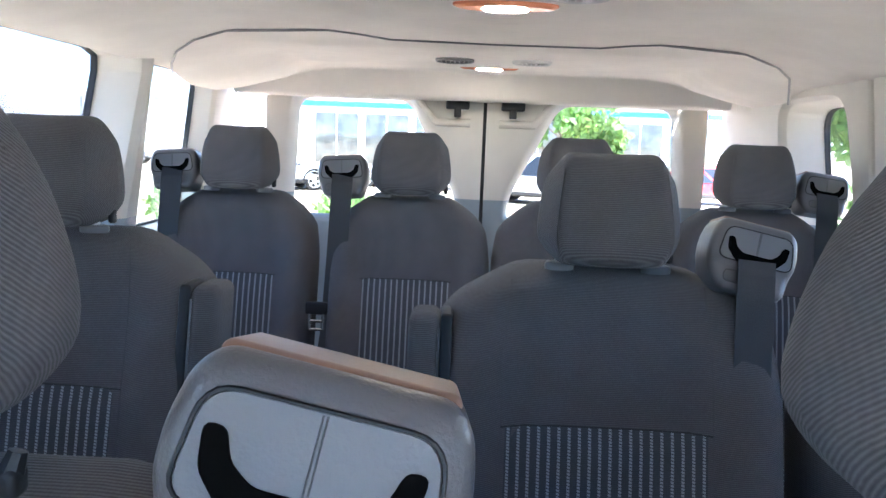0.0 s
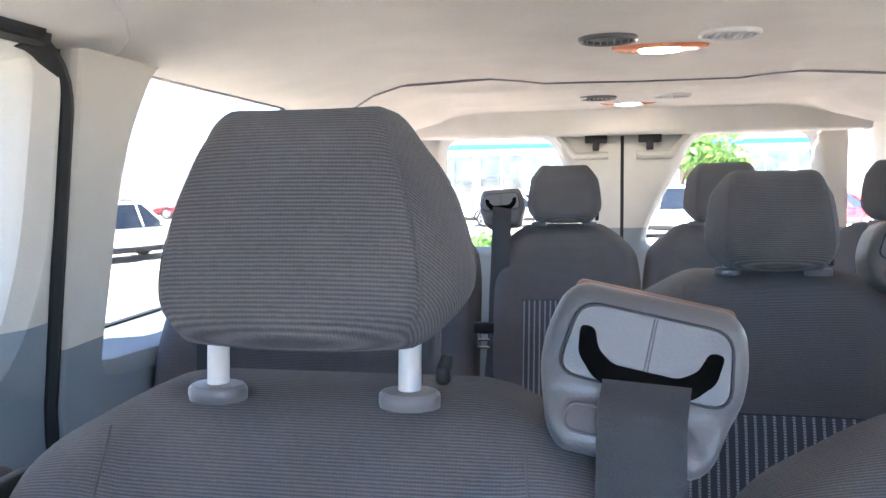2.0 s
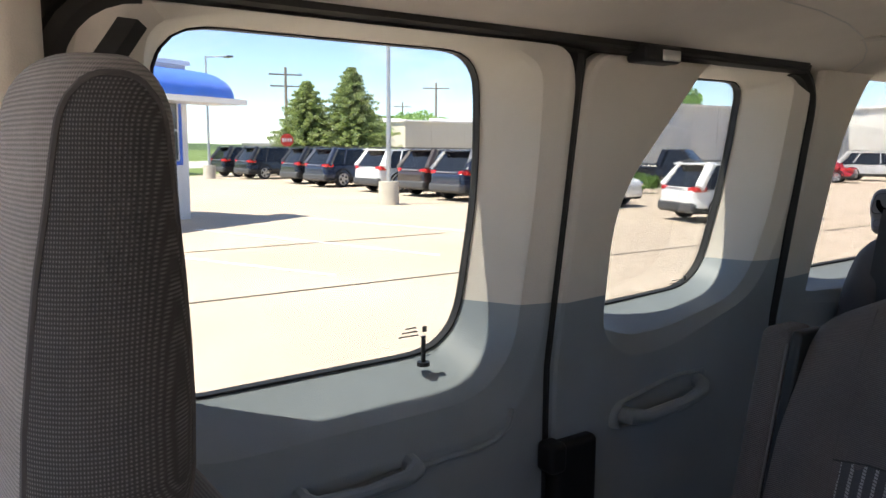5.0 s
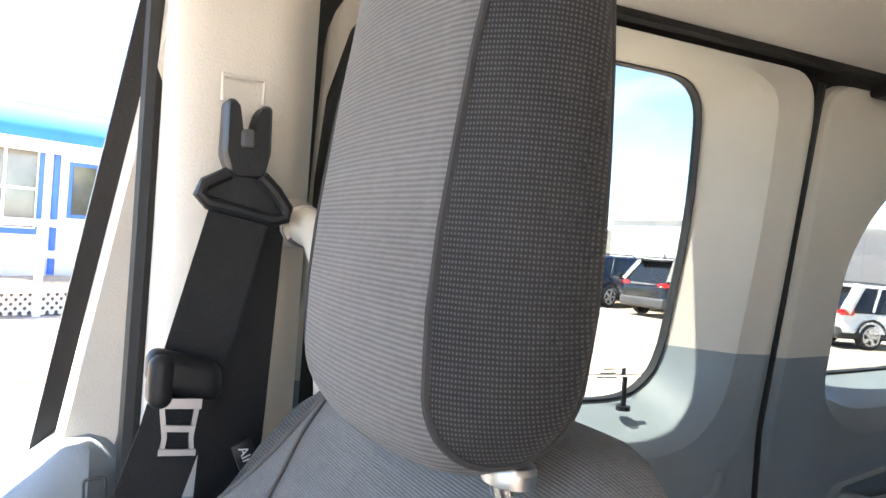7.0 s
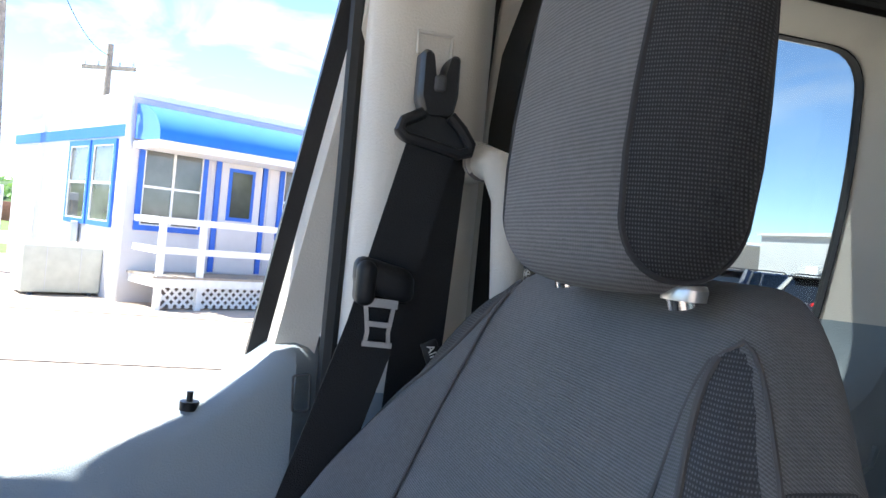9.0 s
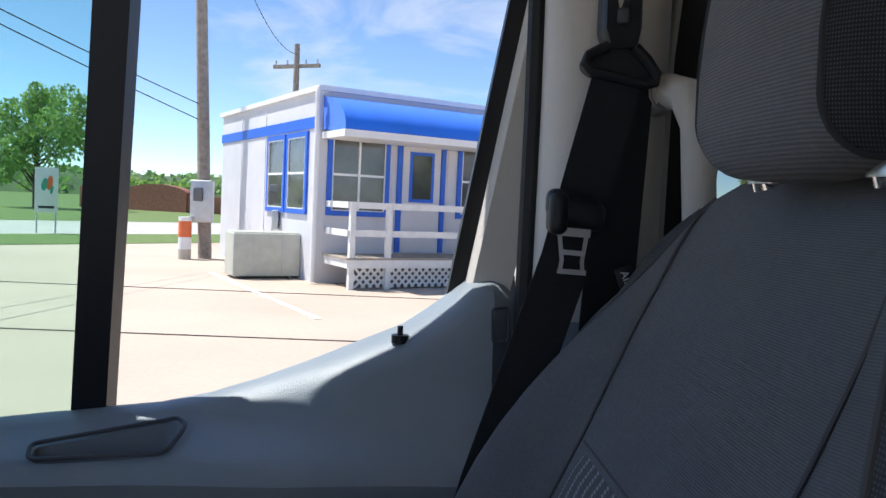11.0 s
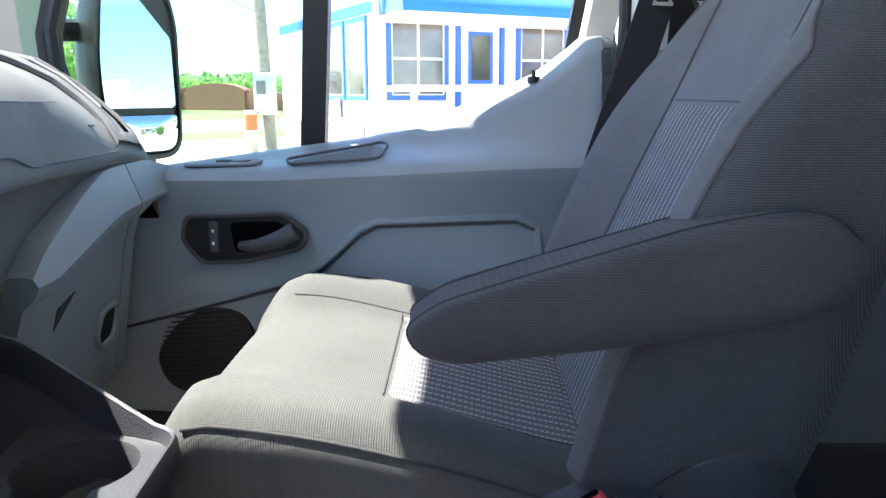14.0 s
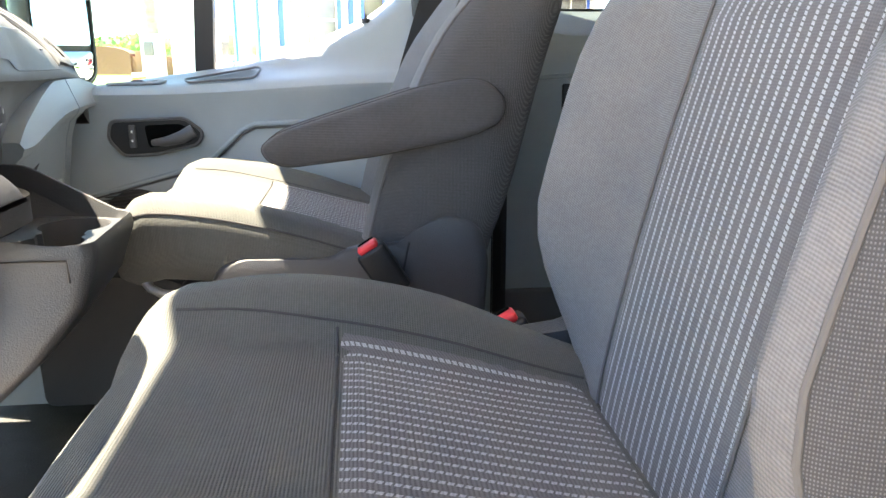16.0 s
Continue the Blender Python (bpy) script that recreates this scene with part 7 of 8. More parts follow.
def office_window(s0, s1, z0, z1, side=False, cols=2, rows=2):
    """A window with blue casing, white frame, panes and bars."""
    P = (lambda a, o, z: op(-o, -a, z)) if side else op

    def pr(bm, a0, a1, o0, o1, za, zb):
        ring_loft(bm, [[P(a, o, z) for a, o in ((a0, o0), (a1, o0), (a1, o1), (a0, o1))] for z in (za, zb)])

    w = 0.10
    bm = bmesh.new()
    pr(bm, s0 + w, s1 - w, 0.0, 0.02, z0 + w, z1 - w)
    win = part("window", bm, M_WINDARK, office, "dark reflecting window")
    for a0, a1, za, zb in ((s0, s1, z0, z0 + w), (s0, s1, z1 - w, z1), (s0, s0 + w, z0 + w, z1 - w), (s1 - w, s1, z0 + w, z1 - w)):
        bm = bmesh.new()
        pr(bm, a0, a1, 0.0, 0.05, za, zb)
        part("casing", bm, M_BLUE, win, "blue casing board")
    b3 = 0.045
    for k in range(cols + 1):
        x = s0 + w + (s1 - s0 - 2 * w) * k / cols
        bm = bmesh.new()
        pr(bm, x - b3 / 2, x + b3 / 2, 0.02, 0.045, z0 + w, z1 - w)
        part("glazing_bar", bm, M_WHITE, win)
    for k in range(rows + 1):
        z = z0 + w + (z1 - z0 - 2 * w) * k / rows
        bm = bmesh.new()
        pr(bm, s0 + w, s1 - w, 0.02, 0.043, z - b3 / 2, z + b3 / 2)
        part("glazing_bar", bm, M_WHITE, win)
    return win


office_window(0.17, 1.52, 1.33, 2.95)
office_window(3.15, 4.45, 1.35, 2.95)
office_window(5.35, 6.55, 1.33, 2.95)
office_window(7.25, 8.52, 1.33, 3.0)
office_window(0.55, 1.75, 1.32, 2.98, side=True, cols=1)
office_window(1.85, 3.05, 1.32, 2.98, side=True, cols=1)
# door
bm = bmesh.new()
oprism(bm, 1.82, 2.72, 0.0, 0.03, 0.62, 2.82)
dr = part("door", bm, M_SIDING, office, "white door with small window")
for a0, a1, za, zb in ((1.70, 1.80, 0.62, 2.95), (2.74, 2.84, 0.62, 2.95), (1.70, 2.84, 2.85, 2.95)):
    bm = bmesh.new()
    oprism(bm, a0, a1, 0.0, 0.05, za, zb)
    part("casing", bm, M_BLUE, dr, "blue casing board")
bm = bmesh.new()
oprism(bm, 1.98, 2.56, 0.03, 0.045, 1.66, 2.70)
part("door_casing", bm, M_BLUE, dr)
bm = bmesh.new()
oprism(bm, 2.05, 2.49, 0.045, 0.055, 1.73, 2.63)
part("door_window", bm, M_WINDARK, dr)
bm = bmesh.new()
rbox(bm, op(1.88, 0.06, 1.60), (0.05, 0.05, 0.05), 0.02, 2)
part("door_knob", bm, M_STEEL, dr)
# awning: quarter-round hood that wraps past the far end
bm = bmesh.new()
prof = [(0.02, 3.62)] + [(1.10 * math.sin(a), 2.98 + 0.62 * math.cos(a)) for a in np.linspace(0.12, math.pi / 2, 10)] + [(1.10, 2.90), (1.02, 2.90), (0.02, 2.98)]
rings = []
for s in np.linspace(0.05, LEN + 0.2, 30):
    rings.append([op(s, o, z) for o, z in prof])
for k in np.linspace(0.15, 1.0, 7):
    rings.append([op(LEN + 0.2 + 0.85 * math.sin(k * math.pi / 2), o * max(0.05, math.cos(k * math.pi / 2)) if o > 0.3 else o, z if z < 3.0 else 2.98 + (z - 2.98) * max(0.04, math.cos(k * math.pi / 2))) for o, z in prof])
ring_loft(bm, rings)
aw = part("awning", bm, M_AWNING, office, "blue barrel awning", sharp=50)
bm = bmesh.new()
oprism(bm, 0.03, LEN + 0.9, 0.05, 1.12, 2.80, 2.93)
part("valance", bm, M_WHITE, aw, "white edge board under the awning")
# deck with rail and lattice skirt
bm = bmesh.new()
oprism(bm, 0.15, 6.2, 0.04, 1.18, 0.40, 0.55)
part("deck_fascia", bm, M_WOODW, office)
for k in range(8):
    bm = bmesh.new()
    oprism(bm, 0.12, 6.22, 0.04 + k * 0.145, 0.04 + k * 0.145 + 0.135, 0.555, 0.59)
    part("deck_board", bm, M_DECK, office)
for s in (0.2, 0.95, 3.2, 4.7, 6.1):
    bm = bmesh.new()
    oprism(bm, s, s + 0.10, 1.06, 1.16, 0.0, 1.62)
    part("rail_post", bm, M_WOODW, office)
for z in (0.98, 1.50):
    bm = bmesh.new()
    oprism(bm, 0.15, 6.2, 1.075, 1.125, z, z + 0.12)
    part("rail", bm, M_WOODW, office)
    bm = bmesh.new()
    oprism(bm, 0.16, 0.20, 0.05, 1.08, z, z + 0.12)
    part("rail", bm, M_WOODW, office)
bm = bmesh.new()
oprism(bm, 0.2, 6.15, 1.02, 1.04, 0.03, 0.40)
part("skirt_back", bm, M_JOINT, office)
for kk in range(2):
    for i in range(40):
        s0 = 0.2 + i * 0.15
        a, b2 = (s0, s0 + 0.37) if kk else (s0 + 0.37, s0)
        bm = bmesh.new()
        strap(bm, [op(a, 1.06 + 0.012 * kk, 0.03), op(b2, 1.06 + 0.012 * kk, 0.40)], 0.045, 0.008, op(1, 0, 0))
        part("lattice_slat", bm, M_WOODW, office)
# meter and conduit on the side wall
bm = bmesh.new()
rbox(bm, op(-0.08, -2.2, 1.15), (0.2, 0.14, 0.42), 0.02, 2)
part("meter_box", bm, M_GALV, office)
bm = bmesh.new()
tube(bm, [op(-0.05, -2.5, 0.1), op(-0.05, -2.5, 1.0)], 0.025, 8)
part("conduit", bm, M_GALV, office)

# air conditioner
ac = thing("air_conditioner", Matrix.Translation((-15.7, -3.35, EXT)) @ pose(0, 0, 0, 0, 0, 24), "beige metal air conditioning unit on the concrete", "air conditioner")
bm = bmesh.new()
rbox(bm, (0, 0, 0.48), (0.85, 1.35, 0.86), 0.03, 2)
part("cabinet", bm, M_METALBOX, ac)
bm = bmesh.new()
rbox(bm, (0, 0, 0.915), (0.80, 1.30, 0.03), 0.012, 2)
part("lid", bm, M_METALBOX, ac)
for y in (-0.28, 0.30):
    bm = bmesh.new()
    rbox(bm, (0.424, y, 0.47), (0.008, 0.012, 0.80), 0.003, 1)
    part("panel_joint", bm, M_GALV, ac)
for y in (-0.5, 0.5):
    bm = bmesh.new()
    rbox(bm, (0, y, 0.025), (0.8, 0.08, 0.05), 0.01, 1)
    part("foot", bm, M_DARK, ac)

# ---------------------------------------------------------------- poles, signs
def wood_pole(x, y, h, r, arms, label, lean=(0, 0)):
    t = thing("utility_pole", pose(x, y, EXT), label, "utility pole", "utility poles")
    bm = bmesh.new()
    tube(bm, [(lean[0] * k, lean[1] * k, h * k) for k in np.linspace(0, 1, 6)], [r * (1 - 0.35 * k) for k in np.linspace(0, 1, 6)], 12)
    part("pole", bm, M_POLEWOOD, t)
    for z, w, ang in arms:
        bm = bmesh.new()
        dx, dy = math.cos(radians(ang)) * w / 2, math.sin(radians(ang)) * w / 2
        strap(bm, [(-dx + lean[0], -dy + lean[1], z), (dx + lean[0], dy + lean[1], z)], 0.14, 0.10, (0, 0, 1))
        part("cross_arm", bm, M_POLEWOOD, t)
        for k in (-0.9, -0.4, 0.4, 0.9):
            bm = bmesh.new()
            tube(bm, [(dx * k + lean[0], dy * k + lean[1], z + 0.06), (dx * k + lean[0], dy * k + lean[1], z + 0.24)], [0.04, 0.03], 8)
            part("insulator", bm, M_GALV, t)
    return t


p1 = wood_pole(-19.6, -5.5, 11.0, 0.17, [], "tall weathered wooden pole with meter box", lean=(0.3, -0.35))
bm = bmesh.new()
rbox(bm, (0.20, -0.05, 1.45), (0.22, 0.55, 1.05), 0.03, 2)
part("meter_box", bm, M_GALV, p1, "grey metal meter box")
bm = bmesh.new()
rbox(bm, (0.34, -0.12, 1.62), (0.10, 0.22, 0.34), 0.02, 2)
part("meter", bm, M_GREY, p1)
mk = thing("marker_post", pose(-19.2, -5.9, EXT), "faded orange and white marker post by the pole", "marker post")
for z0, z1, mt in ((0, 0.25, M_CONCRETE), (0.25, 0.55, M_WHITE), (0.55, 0.95, M_ORANGE), (0.95, 1.05, M_WHITE)):
    bm = bmesh.new()
    tube(bm, [(0, 0, z0), (0, 0, z1)], 0.16, 14)
    part("band", bm, mt, mk)
wood_pole(-30.2, -4.9, 7.6, 0.16, [(6.75, 2.1, 65)], "wooden pole with one cross-arm behind the office")
wood_pole(-70.0, 31.0, 9.2, 0.20, [(8.5, 3.2, 75), (7.4, 3.0, 75)], "distant wooden pole with two cross-arms")
wood_pole(-80.0, 55.8, 9.6, 0.20, [(8.9, 3.4, 60)], "distant wooden pole with one cross-arm")
wood_pole(-110.0, 70.0, 9.0, 0.20, [(8.2, 3.0, 60)], "distant wooden pole with one cross-arm")
# overhead wires
for a, b2, sag in (((-19.6, -5.65, 2.86), (-5.08, -10.03, 5.28), 0.12), ((-19.6, -5.65, 3.25), (-5.08, -8.88, 4.83), 0.12), ((-19.3, -5.85, 9.8), (-30.2, -4.9, 6.6), 1.2)):
    bm = bmesh.new()
    a, b2 = Vector(a), Vector(b2)
    tube(bm, [a + (b2 - a) * k - Vector((0, 0, sag * 4 * k * (1 - k))) for k in np.linspace(0, 1, 16)], 0.012, 5)
    tagged(part("overhead_wire", bm, M_BLACK), "thin black overhead wire from the pole", "wire", "overhead wires")


def lot_lamp(x, y, h, arm, ang, base=0.72):
    t = thing("lot_lamp", pose(x, y, EXT), "steel parking lot lamp on a round concrete base", "lamp post", "lot lamps")
    bm = bmesh.new()
    rr = [[Vector((0.32 * k * math.cos(a), 0.32 * k * math.sin(a), z)) for a in (2 * math.pi * i / 24 for i in range(24))] for z, k in ((0, 1.02), (0.02, 1.0), (base - 0.03, 1.0), (base, 0.96))]
    ring_loft(bm, rr)
    part("base", bm, M_CONCRETE, t, "round concrete base")
    bm = bmesh.new()
    tube(bm, [(0, 0, base), (0, 0, h * 0.6), (0, 0, h)], [0.075, 0.065, 0.05], 10)
    part("mast", bm, M_GALV, t)
    bm = bmesh.new()
    dx, dy = math.cos(radians(ang)), math.sin(radians(ang))
    tube(bm, [(0, 0, h - 0.05), (dx * arm, dy * arm, h)], 0.03, 8)
    part("arm", bm, M_GALV, t)
    bm = bmesh.new()
    rbox(bm, (dx * (arm + 0.25), dy * (arm + 0.25), h), (0.6, 0.35, 0.1), 0.03, 2)
    part("lamp_head", bm, M_GREY, t)
    return t


lot_lamp(-20.3, 12.1, 8.2, 0.7, 60)
lot_lamp(-40.5, 13.3, 6.4, 0.9, 70)
lot_lamp(-36.0, 42.0, 7.0, 0.8, 70)

st = thing("stop_sign", pose(-45.0, 19.8, EXT), "red octagonal stop sign on a steel post", "sign")
bm = bmesh.new()
tube(bm, [(0, 0, 0), (0, 0, 2.4)], 0.035, 8)
part("post", bm, M_GALV, st)
bm = bmesh.new()
face = [(0.42 * math.cos(a), 0.42 * math.sin(a)) for a in (math.pi / 8 + math.pi / 4 * i for i in range(8))]
plate(bm, face, lambda u, v, dd: (dd, u, v + 2.1), 0.04, 0.06)
fc2 = part("sign_face", bm, M_SIGNRED, st)
fc2.rotation_euler = (0, 0, radians(-22))
bm = bmesh.new()
for k in range(4):
    rbox(bm, (0.066, -0.24 + k * 0.16, 2.1), (0.006, 0.09, 0.22), 0.002, 1)
wd = part("sign_bars", bm, M_WHITE, st)
wd.rotation_euler = (0, 0, radians(-22))

sg = thing("road_sign", Matrix.Translation((-27.6, -13.1, EXT)) @ pose(0, 0, 0, 0, 0, 25), "white upright panel sign with green and orange emblem", "sign")
for y in (-0.30, 0.30):
    bm = bmesh.new()
    tube(bm, [(0, y, 0), (0, y, 2.3)], 0.03, 8)
    part("post", bm, M_GALV, sg)
bm = bmesh.new()
rbox(bm, (0.04, 0, 1.52), (0.04, 0.74, 1.58), 0.01, 1)
part("panel", bm, M_WHITE, sg)
for (yy, zz, ww, hh, mt) in ((-0.06, 1.72, 0.22, 0.42, M_TEAL), (0.10, 1.78, 0.20, 0.50, M_ORANGE), (0.16, 1.55, 0.12, 0.3, M_TEAL)):
    bm = bmesh.new()
    o = [Vector((yy + ww / 2 * math.cos(a), zz + hh / 2 * math.sin(a) + 0.15 * math.cos(a) * hh)) for a in (2 * math.pi * i / 20 for i in range(20))]
    plate(bm, o, lambda u, v, dd: (dd, u, v), 0.061, 0.066)
    part("emblem", bm, mt, sg)
bm = bmesh.new()
rbox(bm, (0.062, 0, 0.92), (0.006, 0.5, 0.09), 0.002, 1)
part("letter_bar", bm, M_BLACK, sg)

# brick entrance wall across the road
wl = thing("brick_wall", Matrix.Translation((-66.5, -21.5, EXT)) @ pose(0, 0, 0, 0, 0, 68), "red brick entrance wall with an arched dark plaque", "wall")
bm = bmesh.new()
box(bm, (-7.5, -0.3, 0), (7.5, 0.3, 1.45), 0.02)
part("wall_body", bm, M_BRICK, wl)
bm = bmesh.new()
o = [Vector((x, z)) for x, z in ((-3.2, 0), (3.2, 0), (3.2, 1.55))] + [Vector((3.2 * math.cos(a), 1.55 + 0.75 * math.sin(a))) for a in np.linspace(0.1, math.pi - 0.1, 12)] + [Vector((-3.2, 1.55))]
plate(bm, o, lambda u, v, dd: (u, dd, v), -0.45, 0.45)
part("arch", bm, M_BRICK, wl)
bm = bmesh.new()
o = [Vector((2.5 * math.cos(a), 1.10 + 0.62 * math.sin(a))) for a in (2 * math.pi * i / 24 for i in range(24))]
plate(bm, o, lambda u, v, dd: (u, dd, v), 0.45, 0.50)
part("plaque", bm, M_DARK, wl)
for x in (-4.2, 4.2, -7.6, 7.6):
    bm = bmesh.new()
    box(bm, (x - 0.5, -0.5, 0), (x + 0.5, 0.5, 1.9), 0.03)
    part("pier", bm, M_BRICK, wl)
bm = bmesh.new()
for k in range(10):
    rbox(bm, (-1.6 + k * 0.36, 0.515, 1.12 + 0.05 * math.sin(k)), (0.22, 0.02, 0.24), 0.005, 1)
part("letter_bar", bm, M_METALBOX, wl)


# ---------------------------------------------------------------- trees and shrubs
def leaf_cloud(bm, rng, c, rad, count, size, flat=0.55, up=0.0):
    """Many small bent leaves scattered in an uneven shell about c."""
    for _ in range(count):
        d = Vector((rng.gauss(0, 1), rng.gauss(0, 1), rng.gauss(0, 1))).normalized()
        r = (0.35 + 0.65 * rng.random() ** 0.5)
        p = Vector(c) + Vector((d.x * rad[0], d.y * rad[1], d.z * rad[2])) * r
        a = Vector((rng.gauss(0, 1), rng.gauss(0, 1), rng.gauss(0, 1) * flat + up)).normalized()
        b2 = a.orthogonal().normalized()
        b2 = (Matrix.Rotation(rng.random() * 6.28, 3, a) @ b2)
        cc2 = a.cross(b2)
        s = size * (0.6 + 0.8 * rng.random())
        v = [bm.verts.new(p + q) for q in (b2 * s, cc2 * s * 0.6 + a * s * 0.15, -b2 * s, -cc2 * s * 0.6 + a * s * 0.15)]
        bm.faces.new(v)


def broadleaf(x, y, h, w, seed, label, leaf=0.15, n=26, mat=None):
    rng = random.Random(seed)
    t = thing("tree", pose(x, y, EXT), label, "tree", "trees")
    bm = bmesh.new()
    trunk_h = h * 0.36
    tube(bm, [(0, 0, 0), (0.03 * h * 0.3, 0, trunk_h * 0.5), (0, 0.02, trunk_h), (0.1, 0.0, h * 0.7)], [h * 0.024, h * 0.020, h * 0.017, h * 0.006], 10)
    tips = []
    for i in range(n):
        a = i * 2.4
        z0 = h * (0.12 + 0.50 * rng.random())
        rr = w * (0.25 + 0.30 * rng.random()) * (1.15 - abs((z0 / h) - 0.5))
        tip = Vector((math.cos(a) * rr, math.sin(a) * rr, z0 + h * (0.08 + 0.22 * rng.random())))
        tube(bm, [(0, 0, z0 * 0.85), tip * 0.55 + Vector((0, 0, z0 * 0.35)), tip], [h * 0.008, h * 0.005, h * 0.002], 5)
        tips.append(tip)
    part("trunk", bm, M_BARK, t)
    bm = bmesh.new()
    for tip in tips + [Vector((0, 0, h * 0.88)), Vector((0.1 * w, 0, h * 0.8)), Vector((-0.1 * w, 0.1, h * 0.78))]:
        k = 0.8 + 0.6 * rng.random()
        leaf_cloud(bm, rng, tip, (w * 0.17 * k, w * 0.17 * k, h * 0.12 * k), 300, leaf)
    part("crown", bm, mat or M_LEAF, t)
    return t


def conifer(x, y, h, w, seed, label):
    rng = random.Random(seed)
    t = thing("conifer", pose(x, y, EXT), label, "tree", "trees")
    bm = bmesh.new()
    tube(bm, [(0, 0, 0), (0, 0, h * 0.6), (0, 0, h)], [h * 0.022, h * 0.013, h * 0.003], 8)
    part("trunk", bm, M_BARK, t)
    bm = bmesh.new()
    levels = 26
    for i in range(levels):
        k = i / (levels - 1)
        z = h * (0.05 + 0.93 * k)
        r = w / 2 * (1 - k) ** 0.75 * (0.62 + 0.55 * rng.random()) + 0.12
        m = max(5, int(10 * (1 - k) + 5))
        for j in range(m):
            a = 2 * math.pi * (j + rng.random() * 0.8) / m
            L = r * (0.60 + 0.5 * rng.random())
            for s in np.linspace(0.3, 1.0, 6):
                p = Vector((math.cos(a) * L * s, math.sin(a) * L * s, z + 0.10 * L * s - 0.05 * rng.random()))
                leaf_cloud(bm, rng, p, (0.44 - 0.18 * s, 0.44 - 0.18 * s, 0.20 - 0.08 * s), 24, 0.085 * (1.25 - 0.35 * s), 0.8)
    part("crown", bm, M_NEEDLE, t)
    return t


def shrub(x, y, r, seed, label, h=0.8):
    rng = random.Random(seed)
    t = thing("shrub", pose(x, y, EXT), label, "shrub", "shrubs")
    bm = bmesh.new()
    for i in range(5):
        a = i * 1.3
        tube(bm, [(0, 0, 0), (math.cos(a) * r * 0.5, math.sin(a) * r * 0.5, h * r)], [0.03, 0.01], 5)
    part("stem", bm, M_BARK, t)
    bm = bmesh.new()
    for i in range(9):
        a = i * 2.4
        leaf_cloud(bm, rng, (math.cos(a) * r * 0.55 * (i > 0), math.sin(a) * r * 0.55 * (i > 0), h * r * (0.6 + 0.35 * rng.random())), (r * 0.42, r * 0.42, r * h * 0.40), 90, 0.09 * max(0.7, r))
    part("crown", bm, M_SHRUB, t)
    return t


broadleaf(-59.8, -28.6, 9.8, 6.0, 3, "round leafy tree on the meadow across the road")
conifer(-50.0, 27.2, 7.4, 7.6, 5, "tall dark green spruce behind the parked cars")
conifer(-52.0, 24.6, 6.4, 7.2, 6, "dark green spruce behind the parked cars")
conifer(-54.0, 30.5, 5.2, 7.0, 7, "smaller dark spruce behind the parked cars")
broadleaf(-62.0, 39.5, 4.8, 6.0, 8, "light green leafy tree beside the tan building", n=16)
broadleaf(-66.0, 44.5, 5.2, 6.0, 9, "light green leafy tree beside the tan building", n=16)
broadleaf(-48.0, 11.6, 4.4, 3.6, 10, "leafy tree seen past the office", n=14)
broadleaf(-36.0, 43.5, 7.4, 5.0, 11, "leafy tree above the grey building", n=18)
shrub(-19.9, 23.5, 0.75, 12, "low clipped green shrub at the lot's edge")
shrub(-18.6, 23.9, 0.65, 13, "low clipped green shrub at the lot's edge")
shrub(-4.6, 13.0, 0.9, 14, "low green shrub behind the van")
shrub(-1.9, 13.5, 0.85, 15, "low green shrub behind the van")
shrub(7.0, 12.6, 1.25, 16, "broad green shrub by the lot", 1.0)
broadleaf(9.4, 16.5, 6.0, 4.5, 17, "leafy tree beside the lot", n=16)
broadleaf(3.5, 30.0, 5.5, 4.5, 18, "leafy tree in front of the showroom", n=14)

# wooded ridge on the horizon
bm = bmesh.new()
rows = []
for i in range(140):
    a = radians(95 + i * 1.45)
    base = Vector((math.cos(a), math.sin(a)))
    k = noise.noise(Vector((i * 0.13, 0, 0)))
    hh = 7.0 + 5.0 * k + 1.6 * noise.noise(Vector((i * 0.9, 3, 0)))
    hh *= 0.15 + 0.85 * smooth(150, 200, math.degrees(a))
    rows.append([bm.verts.new((base.x * r, base.y * r, EXT + z)) for r, z in ((230, 0), (238, hh * 0.55), (246, hh * 0.85), (258, hh), (300, hh * 0.9), (420, 0))])
for r1, r2 in zip(rows, rows[1:]):
    for j in range(5):
        bm.faces.new((r1[j], r1[j + 1], r2[j + 1], r2[j]))
tagged(part("backdrop", bm, M_HILL, sharp=80), "low wooded ridge on the horizon", "hill", kind="structure")
rng = random.Random(40)
bm = bmesh.new()
for i in range(420):
    a = radians(168 + rng.random() * 78)
    r = 225 + rng.random() * 40
    leaf_cloud(bm, rng, (math.cos(a) * r, math.sin(a) * r, EXT + 0.2 + ((r - 225) * 0.11 + 1.6 + rng.random() * 1.5) * (0.25 + 0.75 * smooth(158, 200, math.degrees(a)))), (3.4, 3.4, 0.6 + 1.8 * smooth(158, 200, math.degrees(a))), 22, 1.1)
tagged(part("far_trees", bm, M_LEAF), "far trees along the ridge", "trees", kind="stuff")


# ---------------------------------------------------------------- parked vehicles
def car_paint(name, c):
    return material(name, c, 0.28, vary=0.04, vscale=1.0, coat=0.8, spec=0.5)


PAINT = {
    "black": car_paint("black_car_paint", (0.012, 0.012, 0.015)),
    "navy": car_paint("navy_car_paint", (0.018, 0.026, 0.055)),
    "brown": car_paint("brown_car_paint", (0.045, 0.030, 0.028)),
    "white": car_paint("white_car_paint", (0.78, 0.78, 0.78)),
    "silver": car_paint("silver_car_paint", (0.50, 0.51, 0.52)),
    "red": car_paint("red_car_paint", (0.45, 0.015, 0.02)),
}


